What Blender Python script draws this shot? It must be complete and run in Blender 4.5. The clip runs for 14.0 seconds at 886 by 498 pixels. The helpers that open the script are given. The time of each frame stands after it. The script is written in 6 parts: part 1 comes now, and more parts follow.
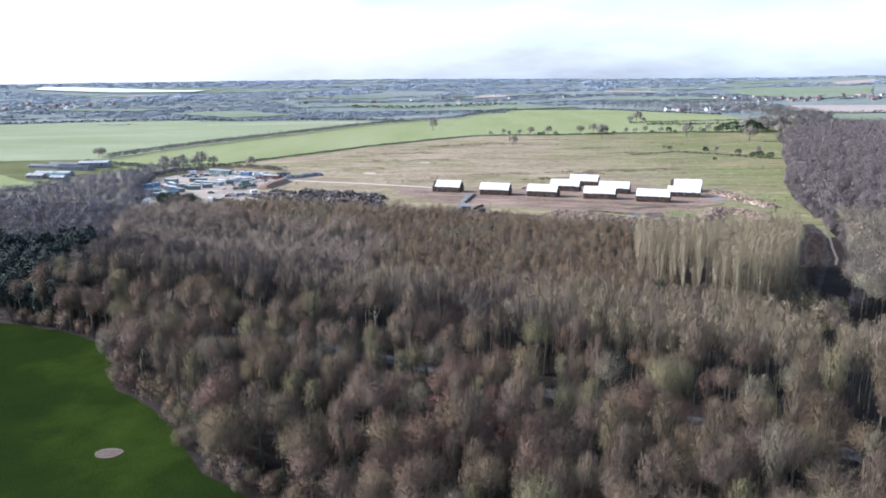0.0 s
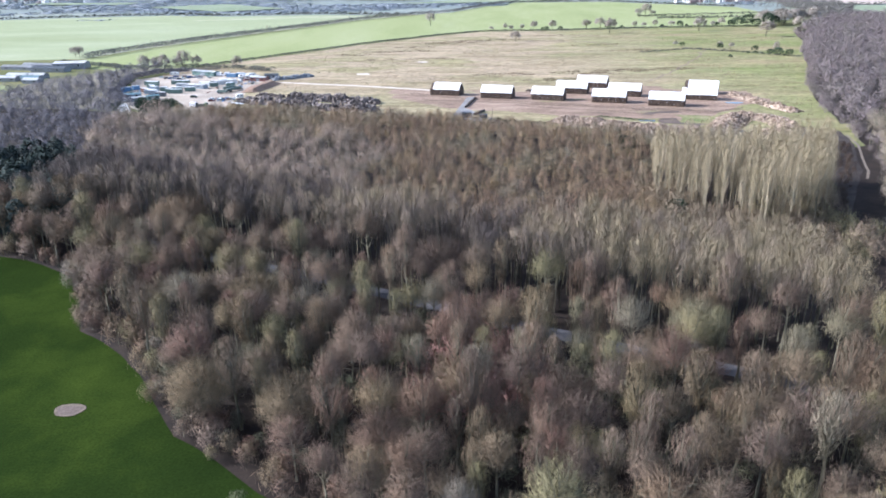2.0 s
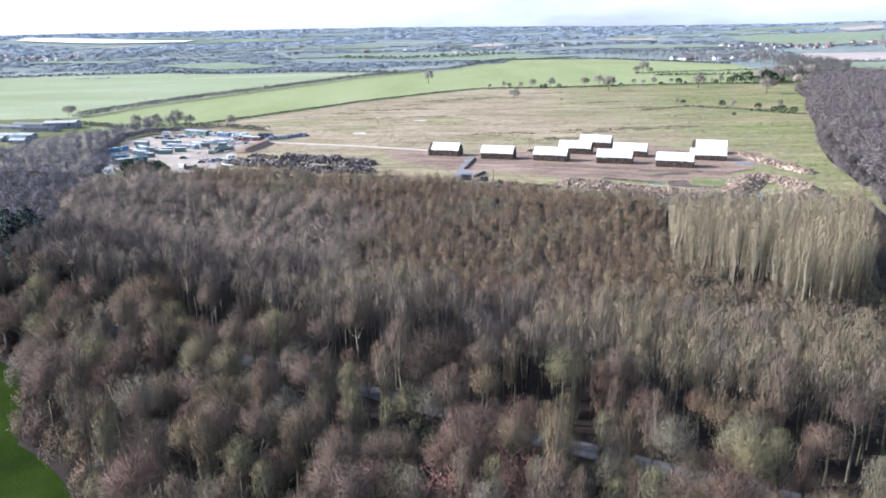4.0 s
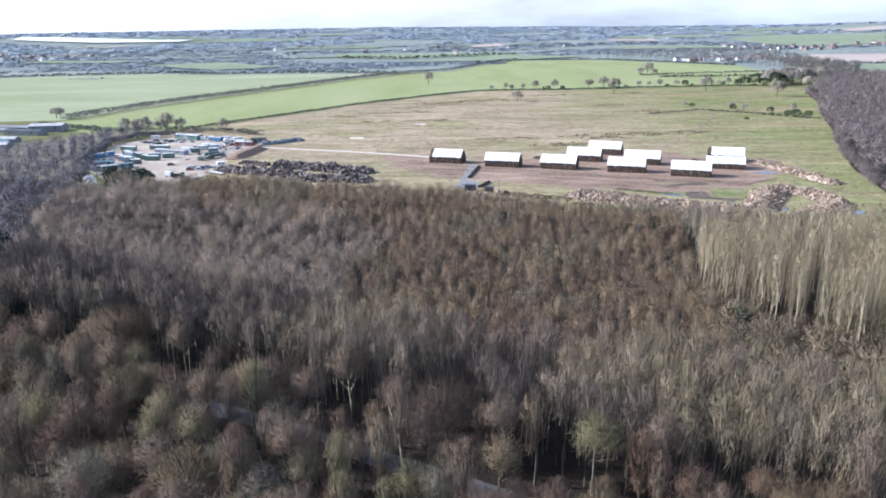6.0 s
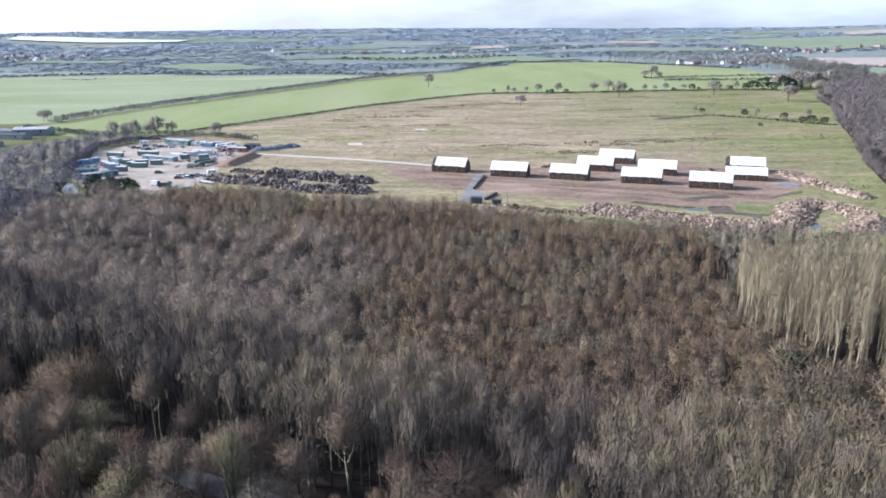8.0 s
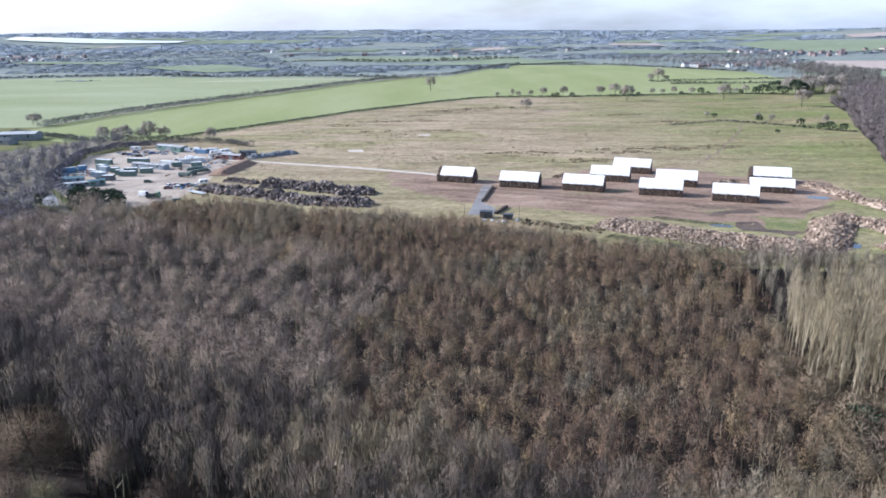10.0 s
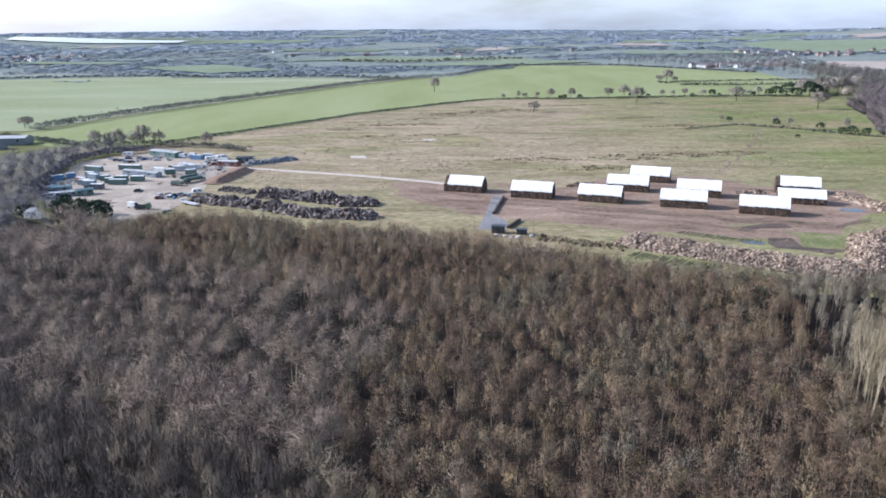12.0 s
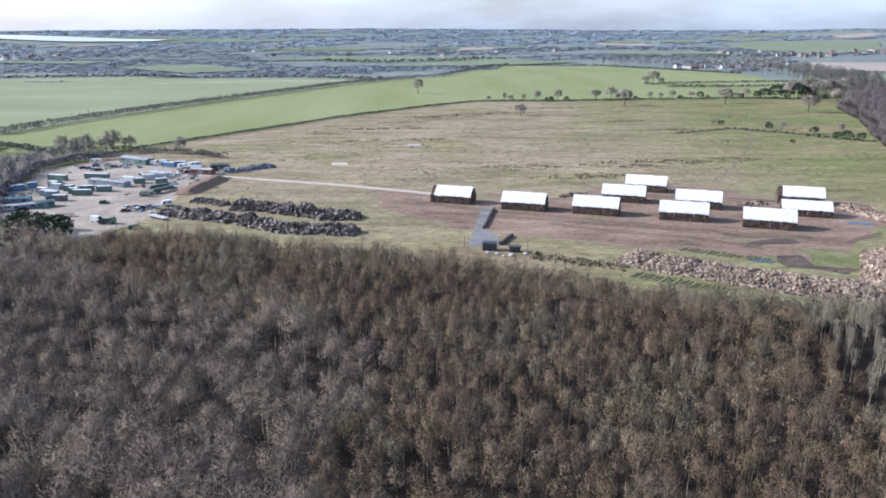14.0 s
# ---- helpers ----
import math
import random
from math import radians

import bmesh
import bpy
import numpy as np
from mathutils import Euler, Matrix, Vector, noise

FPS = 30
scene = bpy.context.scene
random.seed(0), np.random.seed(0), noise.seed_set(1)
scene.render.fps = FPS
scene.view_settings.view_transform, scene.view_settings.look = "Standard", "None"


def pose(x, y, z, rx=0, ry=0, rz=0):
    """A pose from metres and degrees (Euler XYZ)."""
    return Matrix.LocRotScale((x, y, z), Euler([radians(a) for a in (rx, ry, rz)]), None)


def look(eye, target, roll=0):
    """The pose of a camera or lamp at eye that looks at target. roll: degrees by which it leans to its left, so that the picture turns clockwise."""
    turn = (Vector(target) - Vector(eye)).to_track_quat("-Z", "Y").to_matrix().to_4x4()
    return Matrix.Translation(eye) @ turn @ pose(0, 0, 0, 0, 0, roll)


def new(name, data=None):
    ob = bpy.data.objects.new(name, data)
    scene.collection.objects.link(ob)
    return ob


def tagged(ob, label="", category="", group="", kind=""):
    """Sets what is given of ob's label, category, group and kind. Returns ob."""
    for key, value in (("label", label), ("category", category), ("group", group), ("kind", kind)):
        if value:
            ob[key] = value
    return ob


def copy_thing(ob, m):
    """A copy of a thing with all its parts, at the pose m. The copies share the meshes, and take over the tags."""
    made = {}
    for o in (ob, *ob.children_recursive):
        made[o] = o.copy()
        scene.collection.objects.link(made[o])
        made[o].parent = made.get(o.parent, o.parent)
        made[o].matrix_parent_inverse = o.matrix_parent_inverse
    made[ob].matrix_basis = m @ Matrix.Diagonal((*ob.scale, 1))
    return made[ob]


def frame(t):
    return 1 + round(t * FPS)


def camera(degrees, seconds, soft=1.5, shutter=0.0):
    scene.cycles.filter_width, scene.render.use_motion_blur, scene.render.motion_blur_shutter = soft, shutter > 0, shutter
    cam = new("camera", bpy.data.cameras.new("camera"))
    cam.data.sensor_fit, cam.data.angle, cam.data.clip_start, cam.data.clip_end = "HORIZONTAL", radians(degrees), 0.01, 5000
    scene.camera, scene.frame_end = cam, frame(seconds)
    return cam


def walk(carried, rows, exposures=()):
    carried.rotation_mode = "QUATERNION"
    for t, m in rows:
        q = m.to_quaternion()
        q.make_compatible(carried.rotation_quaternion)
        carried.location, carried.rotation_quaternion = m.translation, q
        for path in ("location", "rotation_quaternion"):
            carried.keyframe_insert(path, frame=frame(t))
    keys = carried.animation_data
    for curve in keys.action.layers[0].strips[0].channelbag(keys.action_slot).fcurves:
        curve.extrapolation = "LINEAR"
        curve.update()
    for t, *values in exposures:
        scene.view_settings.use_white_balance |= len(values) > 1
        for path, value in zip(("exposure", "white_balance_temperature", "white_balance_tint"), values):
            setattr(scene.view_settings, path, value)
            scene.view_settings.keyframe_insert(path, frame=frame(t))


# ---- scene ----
from mathutils.geometry import delaunay_2d_cdt

# ================= camera and its walk =================
cam = camera(64.5, 14.0, soft=1.75)
PATH = [
    (0, (14.30, -10.11, 68.85), (8.81, 86.91, 45.22), -0.87),
    (0.5, (13.90, -5.28, 68.94), (8.44, 91.72, 45.29), -0.81),
    (1, (13.61, -0.37, 69.04), (8.20, 96.63, 45.32), -0.76),
    (1.1, (13.56, 0.63, 69.05), (8.15, 97.18, 43.59), -0.81),
    (1.2, (13.51, 1.62, 69.07), (8.14, 97.05, 39.67), -0.86),
    (1.3, (13.46, 2.62, 69.09), (8.08, 97.96, 39.39), -0.90),
    (1.4, (13.41, 3.63, 69.11), (8.05, 98.23, 37.16), -0.95),
    (1.5, (13.36, 4.63, 69.13), (8.06, 98.05, 33.83), -1.00),
    (1.6, (13.32, 5.64, 69.15), (8.04, 98.32, 31.95), -1.03),
    (1.7, (13.27, 6.66, 69.16), (7.99, 99.30, 31.89), -1.05),
    (1.8, (13.23, 7.67, 69.18), (7.93, 100.31, 31.90), -1.08),
    (1.9, (13.18, 8.69, 69.20), (7.88, 101.32, 31.91), -1.11),
    (2, (13.13, 9.71, 69.22), (7.82, 102.37, 31.99), -1.14),
    (2.1, (13.09, 10.73, 69.23), (7.77, 104.03, 33.63), -1.14),
    (2.2, (13.04, 11.76, 69.25), (7.72, 105.72, 35.45), -1.14),
    (2.3, (12.99, 12.79, 69.27), (7.71, 106.77, 35.53), -1.14),
    (2.4, (12.94, 13.82, 69.28), (7.70, 107.83, 35.60), -1.15),
    (2.5, (12.89, 14.85, 69.30), (7.67, 109.15, 36.44), -1.15),
    (2.6, (12.83, 15.88, 69.31), (7.62, 110.70, 37.96), -1.16),
    (2.7, (12.78, 16.92, 69.33), (7.58, 112.06, 38.98), -1.18),
    (2.8, (12.72, 17.96, 69.35), (7.55, 113.13, 39.09), -1.19),
    (2.9, (12.66, 19.00, 69.36), (7.52, 114.18, 39.14), -1.21),
    (3, (12.60, 20.04, 69.38), (7.50, 115.24, 39.19), -1.22),
    (3.2, (12.47, 22.13, 69.40), (7.37, 117.31, 39.15), -1.22),
    (5.5, (10.10, 46.47, 69.64), (5.15, 141.66, 39.40), -1.20),
    (6, (9.36, 51.79, 69.66), (4.45, 146.97, 39.40), -1.09),
    (6.5, (8.55, 57.10, 69.68), (3.69, 152.29, 39.43), -1.04),
    (7, (7.67, 62.40, 69.70), (3.00, 157.60, 39.46), -0.93),
    (7.5, (6.75, 67.67, 69.71), (2.13, 162.90, 39.55), -0.89),
    (8, (5.78, 72.91, 69.73), (1.19, 168.16, 39.62), -0.82),
    (10.5, (0.91, 98.46, 69.91), (-3.60, 193.78, 40.01), -0.66),
    (11, (0.02, 103.40, 70.00), (-4.56, 198.71, 40.09), -0.66),
    (11.5, (-0.81, 108.26, 70.12), (-5.45, 203.56, 40.18), -0.64),
    (12, (-1.57, 113.06, 70.27), (-6.31, 208.35, 40.32), -0.65),
    (12.5, (-2.25, 117.77, 70.47), (-7.08, 213.05, 40.49), -0.65),
    (13, (-2.86, 122.40, 70.71), (-7.78, 217.67, 40.70), -0.66),
    (13.5, (-3.40, 126.95, 71.00), (-8.26, 222.24, 41.06), -0.53),
    (13.6, (-3.50, 127.85, 71.07), (-7.35, 223.17, 41.10), -0.51),
    (13.7, (-3.59, 128.74, 71.14), (-6.30, 224.10, 41.14), -0.50),
    (13.8, (-3.69, 129.64, 71.21), (-5.78, 225.00, 41.18), -0.48),
    (13.9, (-3.78, 130.52, 71.28), (-5.86, 225.88, 41.23), -0.46),
    (14, (-3.86, 131.41, 71.36), (-6.21, 226.75, 41.28), -0.44),
]
EXPOSURES = [(t, e, 5530, 14) for t, e in ((0, 1.0), (0.5, 0.70), (1.0, 0.56), (1.5, 0.88), (2.0, 1.38), (3.0, 1.33), (5.5, 1.15), (6.5, 1.08), (8.0, 1.0), (10.5, 0.86), (14, 0.70))]
walk(cam, [(t, look(e, g, r)) for t, e, g, r in PATH], EXPOSURES)

# ================= world and sun =================
SUN_DIR = Vector((-0.991, 0.13, 0.0))      # towards the sun, on the ground
SUN_ELEV = radians(28)


def build_world():
    world = bpy.data.worlds.new("sky")
    scene.world = world
    world.use_nodes = True
    nt = world.node_tree
    nt.nodes.clear()
    out = nt.nodes.new("ShaderNodeOutputWorld")
    bg = nt.nodes.new("ShaderNodeBackground")
    sky = nt.nodes.new("ShaderNodeTexSky")
    sky.sky_type = "NISHITA"
    sky.sun_disc = False
    sky.sun_elevation = SUN_ELEV
    sky.sun_rotation = math.atan2(SUN_DIR.x, SUN_DIR.y)
    sky.altitude = 60
    sky.dust_density = 2.0
    coord = nt.nodes.new("ShaderNodeTexCoord")
    stretch = nt.nodes.new("ShaderNodeMapping")
    stretch.inputs["Scale"].default_value = (1.0, 1.0, 4.5)
    noise_tex = nt.nodes.new("ShaderNodeTexNoise")
    noise_tex.inputs["Scale"].default_value = 4.0
    noise_tex.inputs["Detail"].default_value = 6
    noise_tex.inputs["Roughness"].default_value = 0.55
    ramp = nt.nodes.new("ShaderNodeValToRGB")
    ramp.color_ramp.elements[0].position = 0.30
    ramp.color_ramp.elements[0].color = (0.42, 0.42, 0.42, 1)
    ramp.color_ramp.elements[1].position = 0.62
    ramp.color_ramp.elements[1].color = (0.95, 0.95, 0.95, 1)
    mix = nt.nodes.new("ShaderNodeMixRGB")
    nt.links.new(coord.outputs["Generated"], stretch.inputs["Vector"])
    nt.links.new(stretch.outputs["Vector"], noise_tex.inputs["Vector"])
    nt.links.new(noise_tex.outputs["Fac"], ramp.inputs["Fac"])
    # the cloud thins out from the horizon up to a clear zenith
    split = nt.nodes.new("ShaderNodeSeparateXYZ")
    nt.links.new(coord.outputs["Generated"], split.inputs["Vector"])
    thin = nt.nodes.new("ShaderNodeMapRange")
    thin.interpolation_type = "SMOOTHSTEP"
    thin.inputs["From Min"].default_value, thin.inputs["From Max"].default_value = 0.12, 0.55
    thin.inputs["To Min"].default_value, thin.inputs["To Max"].default_value = 1.0, 0.12
    nt.links.new(split.outputs["Z"], thin.inputs["Value"])
    cover = nt.nodes.new("ShaderNodeMath")
    cover.operation = "MULTIPLY"
    nt.links.new(ramp.outputs["Color"], cover.inputs[0])
    nt.links.new(thin.outputs["Result"], cover.inputs[1])
    nt.links.new(cover.outputs["Value"], mix.inputs["Fac"])
    lit = nt.nodes.new("ShaderNodeMixRGB")
    lit.blend_type = "ADD"
    lit.inputs["Fac"].default_value = 0.8
    lit.inputs["Color1"].default_value = (3.5, 3.9, 4.6, 1)     # sunlit cloud, brighter towards the sun
    nt.links.new(sky.outputs["Color"], lit.inputs["Color2"])
    nt.links.new(lit.outputs["Color"], mix.inputs["Color2"])
    nt.links.new(sky.outputs["Color"], mix.inputs["Color1"])
    nt.links.new(mix.outputs["Color"], bg.inputs["Color"])
    bg.inputs["Strength"].default_value = 0.10
    nt.links.new(bg.outputs["Background"], out.inputs["Surface"])


build_world()
sun_data = bpy.data.lights.new("sun", "SUN")
sun_data.energy = 4.0
sun_data.angle = radians(0.6)
sun_data.color = (1.0, 0.96, 0.91)
sun = new("sun", sun_data)
to_sun = Vector((SUN_DIR.x * math.cos(SUN_ELEV), SUN_DIR.y * math.cos(SUN_ELEV), math.sin(SUN_ELEV)))
sun.matrix_world = Matrix.Translation((0, 0, 300)) @ to_sun.to_track_quat("Z", "Y").to_matrix().to_4x4()


# ================= materials =================
def material(name, rough=0.85, metal=0.0, spec=0.3):
    m = bpy.data.materials.new(name)
    m.use_nodes = True
    b = m.node_tree.nodes["Principled BSDF"]
    b.inputs["Roughness"].default_value = rough
    b.inputs["Metallic"].default_value = metal
    b.inputs["Specular IOR Level"].default_value = spec
    return m, m.node_tree, b


def add_noise(nt, scale, detail=4, rough=0.6, vec=None, stretch=None):
    n = nt.nodes.new("ShaderNodeTexNoise")
    n.inputs["Scale"].default_value = scale
    n.inputs["Detail"].default_value = detail
    n.inputs["Roughness"].default_value = rough
    if vec is None:
        geo = nt.nodes.new("ShaderNodeNewGeometry")
        vec = geo.outputs["Position"]
    if stretch:
        mp = nt.nodes.new("ShaderNodeMapping")
        mp.inputs["Scale"].default_value = stretch[:3]
        if len(stretch) > 3:
            mp.inputs["Rotation"].default_value = (0, 0, radians(stretch[3]))
        nt.links.new(vec, mp.inputs["Vector"])
        vec = mp.outputs["Vector"]
    nt.links.new(vec, n.inputs["Vector"])
    return n.outputs["Fac"]


def add_ramp(nt, fac, stops):
    r = nt.nodes.new("ShaderNodeValToRGB")
    els = r.color_ramp.elements
    els[0].position, els[0].color = stops[0][0], (*stops[0][1], 1)
    els[1].position, els[1].color = stops[-1][0], (*stops[-1][1], 1)
    for p, c in stops[1:-1]:
        e = els.new(p)
        e.color = (*c, 1)
    nt.links.new(fac, r.inputs["Fac"])
    return r.outputs["Color"]


def add_mix(nt, fac, a, b, mode="MIX"):
    m = nt.nodes.new("ShaderNodeMixRGB")
    m.blend_type = mode
    for sock, v in ((m.inputs["Fac"], fac), (m.inputs["Color1"], a), (m.inputs["Color2"], b)):
        if isinstance(v, (int, float)):
            sock.default_value = v
        elif isinstance(v, tuple):
            sock.default_value = (*v, 1)
        else:
            nt.links.new(v, sock)
    return m.outputs["Color"]


def add_bump(nt, b, height, strength, distance):
    bump = nt.nodes.new("ShaderNodeBump")
    bump.inputs["Strength"].default_value = strength
    bump.inputs["Distance"].default_value = distance
    nt.links.new(height, bump.inputs["Height"])
    nt.links.new(bump.outputs["Normal"], b.inputs["Normal"])


def mottled(name, dark, mid, light, scale=0.5, fine=4.0, rough=0.9, bump=0.0, stretch=None, spec=0.2):
    """A surface with variation at two scales, in metres of the world."""
    m, nt, b = material(name, rough, 0.0, spec)
    broad = add_noise(nt, scale, 5, 0.65, stretch=stretch)
    col = add_ramp(nt, broad, [(0.32, dark), (0.5, mid), (0.68, light)])
    grain = add_noise(nt, fine, 3, 0.7)
    shade = add_ramp(nt, grain, [(0.25, (0.62, 0.62, 0.62)), (0.75, (1.25, 1.25, 1.25))])
    nt.links.new(add_mix(nt, 1.0, col, shade, "MULTIPLY"), b.inputs["Base Color"])
    if bump:
        add_bump(nt, b, grain, 1.0, bump)
    return m


def twig_material(name, colours, joined=False, spreading=0.34):
    """Bare twigs: the colour changes from tree to tree and from twig to twig."""
    m, nt, b = material(name, 0.8, 0.0, 0.2)
    geo = nt.nodes.new("ShaderNodeNewGeometry")
    if joined:
        src = nt.nodes.new("ShaderNodeAttribute")
        src.attribute_name = "plant_tint"
        fac = src.outputs["Fac"]
    else:
        src = nt.nodes.new("ShaderNodeObjectInfo")
        fac = src.outputs["Random"]
    n = len(colours)
    col = add_ramp(nt, fac, [(i / (n - 1), c) for i, c in enumerate(colours)])
    vary = add_ramp(nt, geo.outputs["Random Per Island"], [(0.0, (1 - spreading,) * 3), (1.0, (1 + spreading,) * 3)])
    nt.links.new(add_mix(nt, 1.0, col, vary, "MULTIPLY"), b.inputs["Base Color"])
    return m


def grassland(name):
    """Rough winter grass: tawny to one side, greener to the other, with worn streaks."""
    m, nt, b = material(name, 0.95, 0.0, 0.1)
    broad = add_noise(nt, 0.012, 6, 0.65, stretch=(0.55, 1, 1, 15))
    tawny = add_ramp(nt, broad, [(0.3, (0.185, 0.172, 0.09)), (0.40, (0.28, 0.228, 0.148)), (0.50, (0.345, 0.275, 0.192)), (0.60, (0.25, 0.225, 0.122)), (0.72, (0.325, 0.255, 0.175))])
    patches = add_noise(nt, 0.022, 5, 0.7, stretch=(0.4, 1, 1, -12))
    green = add_ramp(nt, patches, [(0.34, (0.285, 0.225, 0.135)), (0.47, (0.212, 0.205, 0.098)), (0.64, (0.162, 0.188, 0.066))])
    geo = nt.nodes.new("ShaderNodeNewGeometry")
    sep = nt.nodes.new("ShaderNodeSeparateXYZ")
    nt.links.new(geo.outputs["Position"], sep.inputs["Vector"])
    # the greener ground lies to the east and along the wood
    east = nt.nodes.new("ShaderNodeMapRange")
    east.inputs["From Min"].default_value, east.inputs["From Max"].default_value = 60, 210
    nt.links.new(sep.outputs["X"], east.inputs["Value"])
    near = nt.nodes.new("ShaderNodeMapRange")
    near.inputs["From Min"].default_value, near.inputs["From Max"].default_value = 470, 340
    near.inputs["To Max"].default_value = 0.6
    nt.links.new(sep.outputs["Y"], near.inputs["Value"])
    both = nt.nodes.new("ShaderNodeMath")
    both.operation = "MAXIMUM"
    nt.links.new(east.outputs["Result"], both.inputs[0])
    nt.links.new(near.outputs["Result"], both.inputs[1])
    wob = nt.nodes.new("ShaderNodeMath")
    wob.operation = "MULTIPLY_ADD"
    wob.use_clamp = True
    nt.links.new(add_noise(nt, 0.02, 4, 0.6), wob.inputs[0])
    wob.inputs[1].default_value = 1.1
    wob.inputs[2].default_value = -0.5
    summed = nt.nodes.new("ShaderNodeMath")
    summed.use_clamp = True
    nt.links.new(both.outputs["Value"], summed.inputs[0])
    nt.links.new(wob.outputs["Value"], summed.inputs[1])
    col = add_mix(nt, summed.outputs["Value"], tawny, green)
    streak = add_noise(nt, 0.07, 6, 0.72, stretch=(0.28, 1.3, 1, 10))
    col = add_mix(nt, 1.0, col, add_ramp(nt, streak, [(0.30, (0.62, 0.58, 0.52)), (0.46, (0.95, 0.94, 0.92)), (0.56, (1.05, 1.05, 1.05)), (0.72, (1.38, 1.32, 1.22))]), "MULTIPLY")
    blotch = add_noise(nt, 0.16, 8, 0.82, stretch=(0.7, 1, 1, 25))
    col = add_mix(nt, 1.0, col, add_ramp(nt, blotch, [(0.33, (0.5, 0.47, 0.42)), (0.45, (0.92, 0.92, 0.9)), (0.55, (1.05, 1.05, 1.05)), (0.68, (1.5, 1.42, 1.3))]), "MULTIPLY")
    tuft = add_noise(nt, 0.42, 5, 0.8, stretch=(0.7, 1.1, 1, 8))
    shade = add_ramp(nt, tuft, [(0.30, (0.42, 0.40, 0.36)), (0.46, (0.95, 0.95, 0.94)), (0.56, (1.08, 1.07, 1.05)), (0.70, (1.6, 1.52, 1.4))])
    nt.links.new(add_mix(nt, 1.0, col, shade, "MULTIPLY"), b.inputs["Base Color"])
    add_bump(nt, b, tuft, 0.8, 0.25)
    return m


GRASS_BRIGHT = mottled("winter_cereal_grass", (0.245, 0.27, 0.125), (0.279, 0.305, 0.148), (0.318, 0.337, 0.182), 0.012, 0.9, stretch=(1, 0.25, 1, 20), spec=0.0)
# Duller, bluer green for far fields: distance haze worked into the grass colour.
GRASS_FAR = mottled("hazed_far_grass", (0.206, 0.245, 0.162), (0.237, 0.275, 0.184), (0.267, 0.301, 0.211), 0.01, 0.2, spec=0.0)
GRASS_PALE = mottled("pale_pasture_grass", (0.271, 0.299, 0.171), (0.305, 0.333, 0.201), (0.358, 0.375, 0.249), 0.010, 0.9, stretch=(0.35, 1, 1, -10), spec=0.0)
# Mown green taken far down, so a cloud's shadow lies in the colour.
GRASS_GOLF = mottled("shadow_dimmed_golf_grass", (0.0119, 0.0213, 0.00557), (0.0179, 0.0308, 0.00695), (0.0369, 0.0564, 0.0103), 0.022, 2.5, spec=0.0)
GRASS_NEAR = mottled("dull_winter_pasture", (0.12, 0.13, 0.06), (0.16, 0.165, 0.08), (0.21, 0.20, 0.11), 0.02, 1.1, spec=0.0)
ROUGH_GRASS = grassland("rough_winter_grass")
# Brown litter made near black: shade between the trees is in its colour.
LITTER_SHADED = mottled("shade_darkened_litter", (0.0129, 0.00935, 0.00688), (0.0221, 0.0151, 0.0112), (0.035, 0.025, 0.0172), 0.15, 1.7)
# Pale greyed land for the distance, with haze mixed into the base colour.
FAR_LAND = mottled("hazed_far_pasture", (0.195, 0.225, 0.215), (0.235, 0.262, 0.235), (0.285, 0.30, 0.25), 0.006, 0.05, stretch=(0.3, 1, 1), spec=0.0)
PLOUGHED = mottled("pale_ploughed_soil", (0.36, 0.294, 0.247), (0.423, 0.35, 0.294), (0.468, 0.396, 0.342), 0.01, 0.5)


def mud_ground(name):
    """Trodden mud: pale where dry, dark where wet, with grass left standing in patches."""
    m, nt, b = material(name, 0.9, 0.0, 0.25)
    streaks = add_noise(nt, 0.06, 7, 0.74, stretch=(0.45, 1.2, 1, 17))
    col = add_ramp(nt, streaks, [(0.33, (0.10, 0.070, 0.052)), (0.43, (0.205, 0.139, 0.098)), (0.58, (0.29, 0.206, 0.148)), (0.70, (0.365, 0.275, 0.205))])
    grass = add_noise(nt, 0.035, 7, 0.72, stretch=(0.55, 1.2, 1, 14))
    green = add_ramp(nt, add_noise(nt, 0.25, 4, 0.7), [(0.35, (0.13, 0.16, 0.055)), (0.65, (0.26, 0.25, 0.12))])
    amount = add_ramp(nt, grass, [(0.57, (0.0, 0.0, 0.0)), (0.66, (0.8, 0.8, 0.8))])
    col = add_mix(nt, amount, col, green)
    grain = add_noise(nt, 0.5, 4, 0.75)
    shade = add_ramp(nt, grain, [(0.28, (0.6, 0.58, 0.56)), (0.5, (1.0, 1.0, 1.0)), (0.72, (1.3, 1.28, 1.25))])
    nt.links.new(add_mix(nt, 1.0, col, shade, "MULTIPLY"), b.inputs["Base Color"])
    add_bump(nt, b, grain, 0.7, 0.2)
    return m


MUD = mud_ground("trodden_mud")
YARD_EARTH = mottled("pale_yard_hardcore", (0.284, 0.234, 0.18), (0.396, 0.332, 0.261), (0.482, 0.412, 0.332), 0.07, 0.9, stretch=(0.6, 1.3, 1, 35))
GRAVEL = mottled("pale_gravel_track", (0.46, 0.40, 0.33), (0.54, 0.47, 0.39), (0.60, 0.53, 0.45), 0.2, 2.0)
CONCRETE = mottled("grey_concrete", (0.187, 0.182, 0.178), (0.238, 0.231, 0.224), (0.281, 0.266, 0.251), 0.15, 1.5)
SAND = mottled("bunker_sand", (0.108, 0.0828, 0.0684), (0.137, 0.104, 0.0864), (0.166, 0.13, 0.108), 0.4, 3.0)
ASPHALT = mottled("worn_asphalt", (0.0648, 0.063, 0.0679), (0.0864, 0.084, 0.0889), (0.115, 0.11, 0.108), 0.3, 4.0)
EARTH = mottled("bare_brown_earth", (0.085, 0.06, 0.045), (0.13, 0.095, 0.07), (0.18, 0.135, 0.10), 0.2, 1.2, bump=0.3)
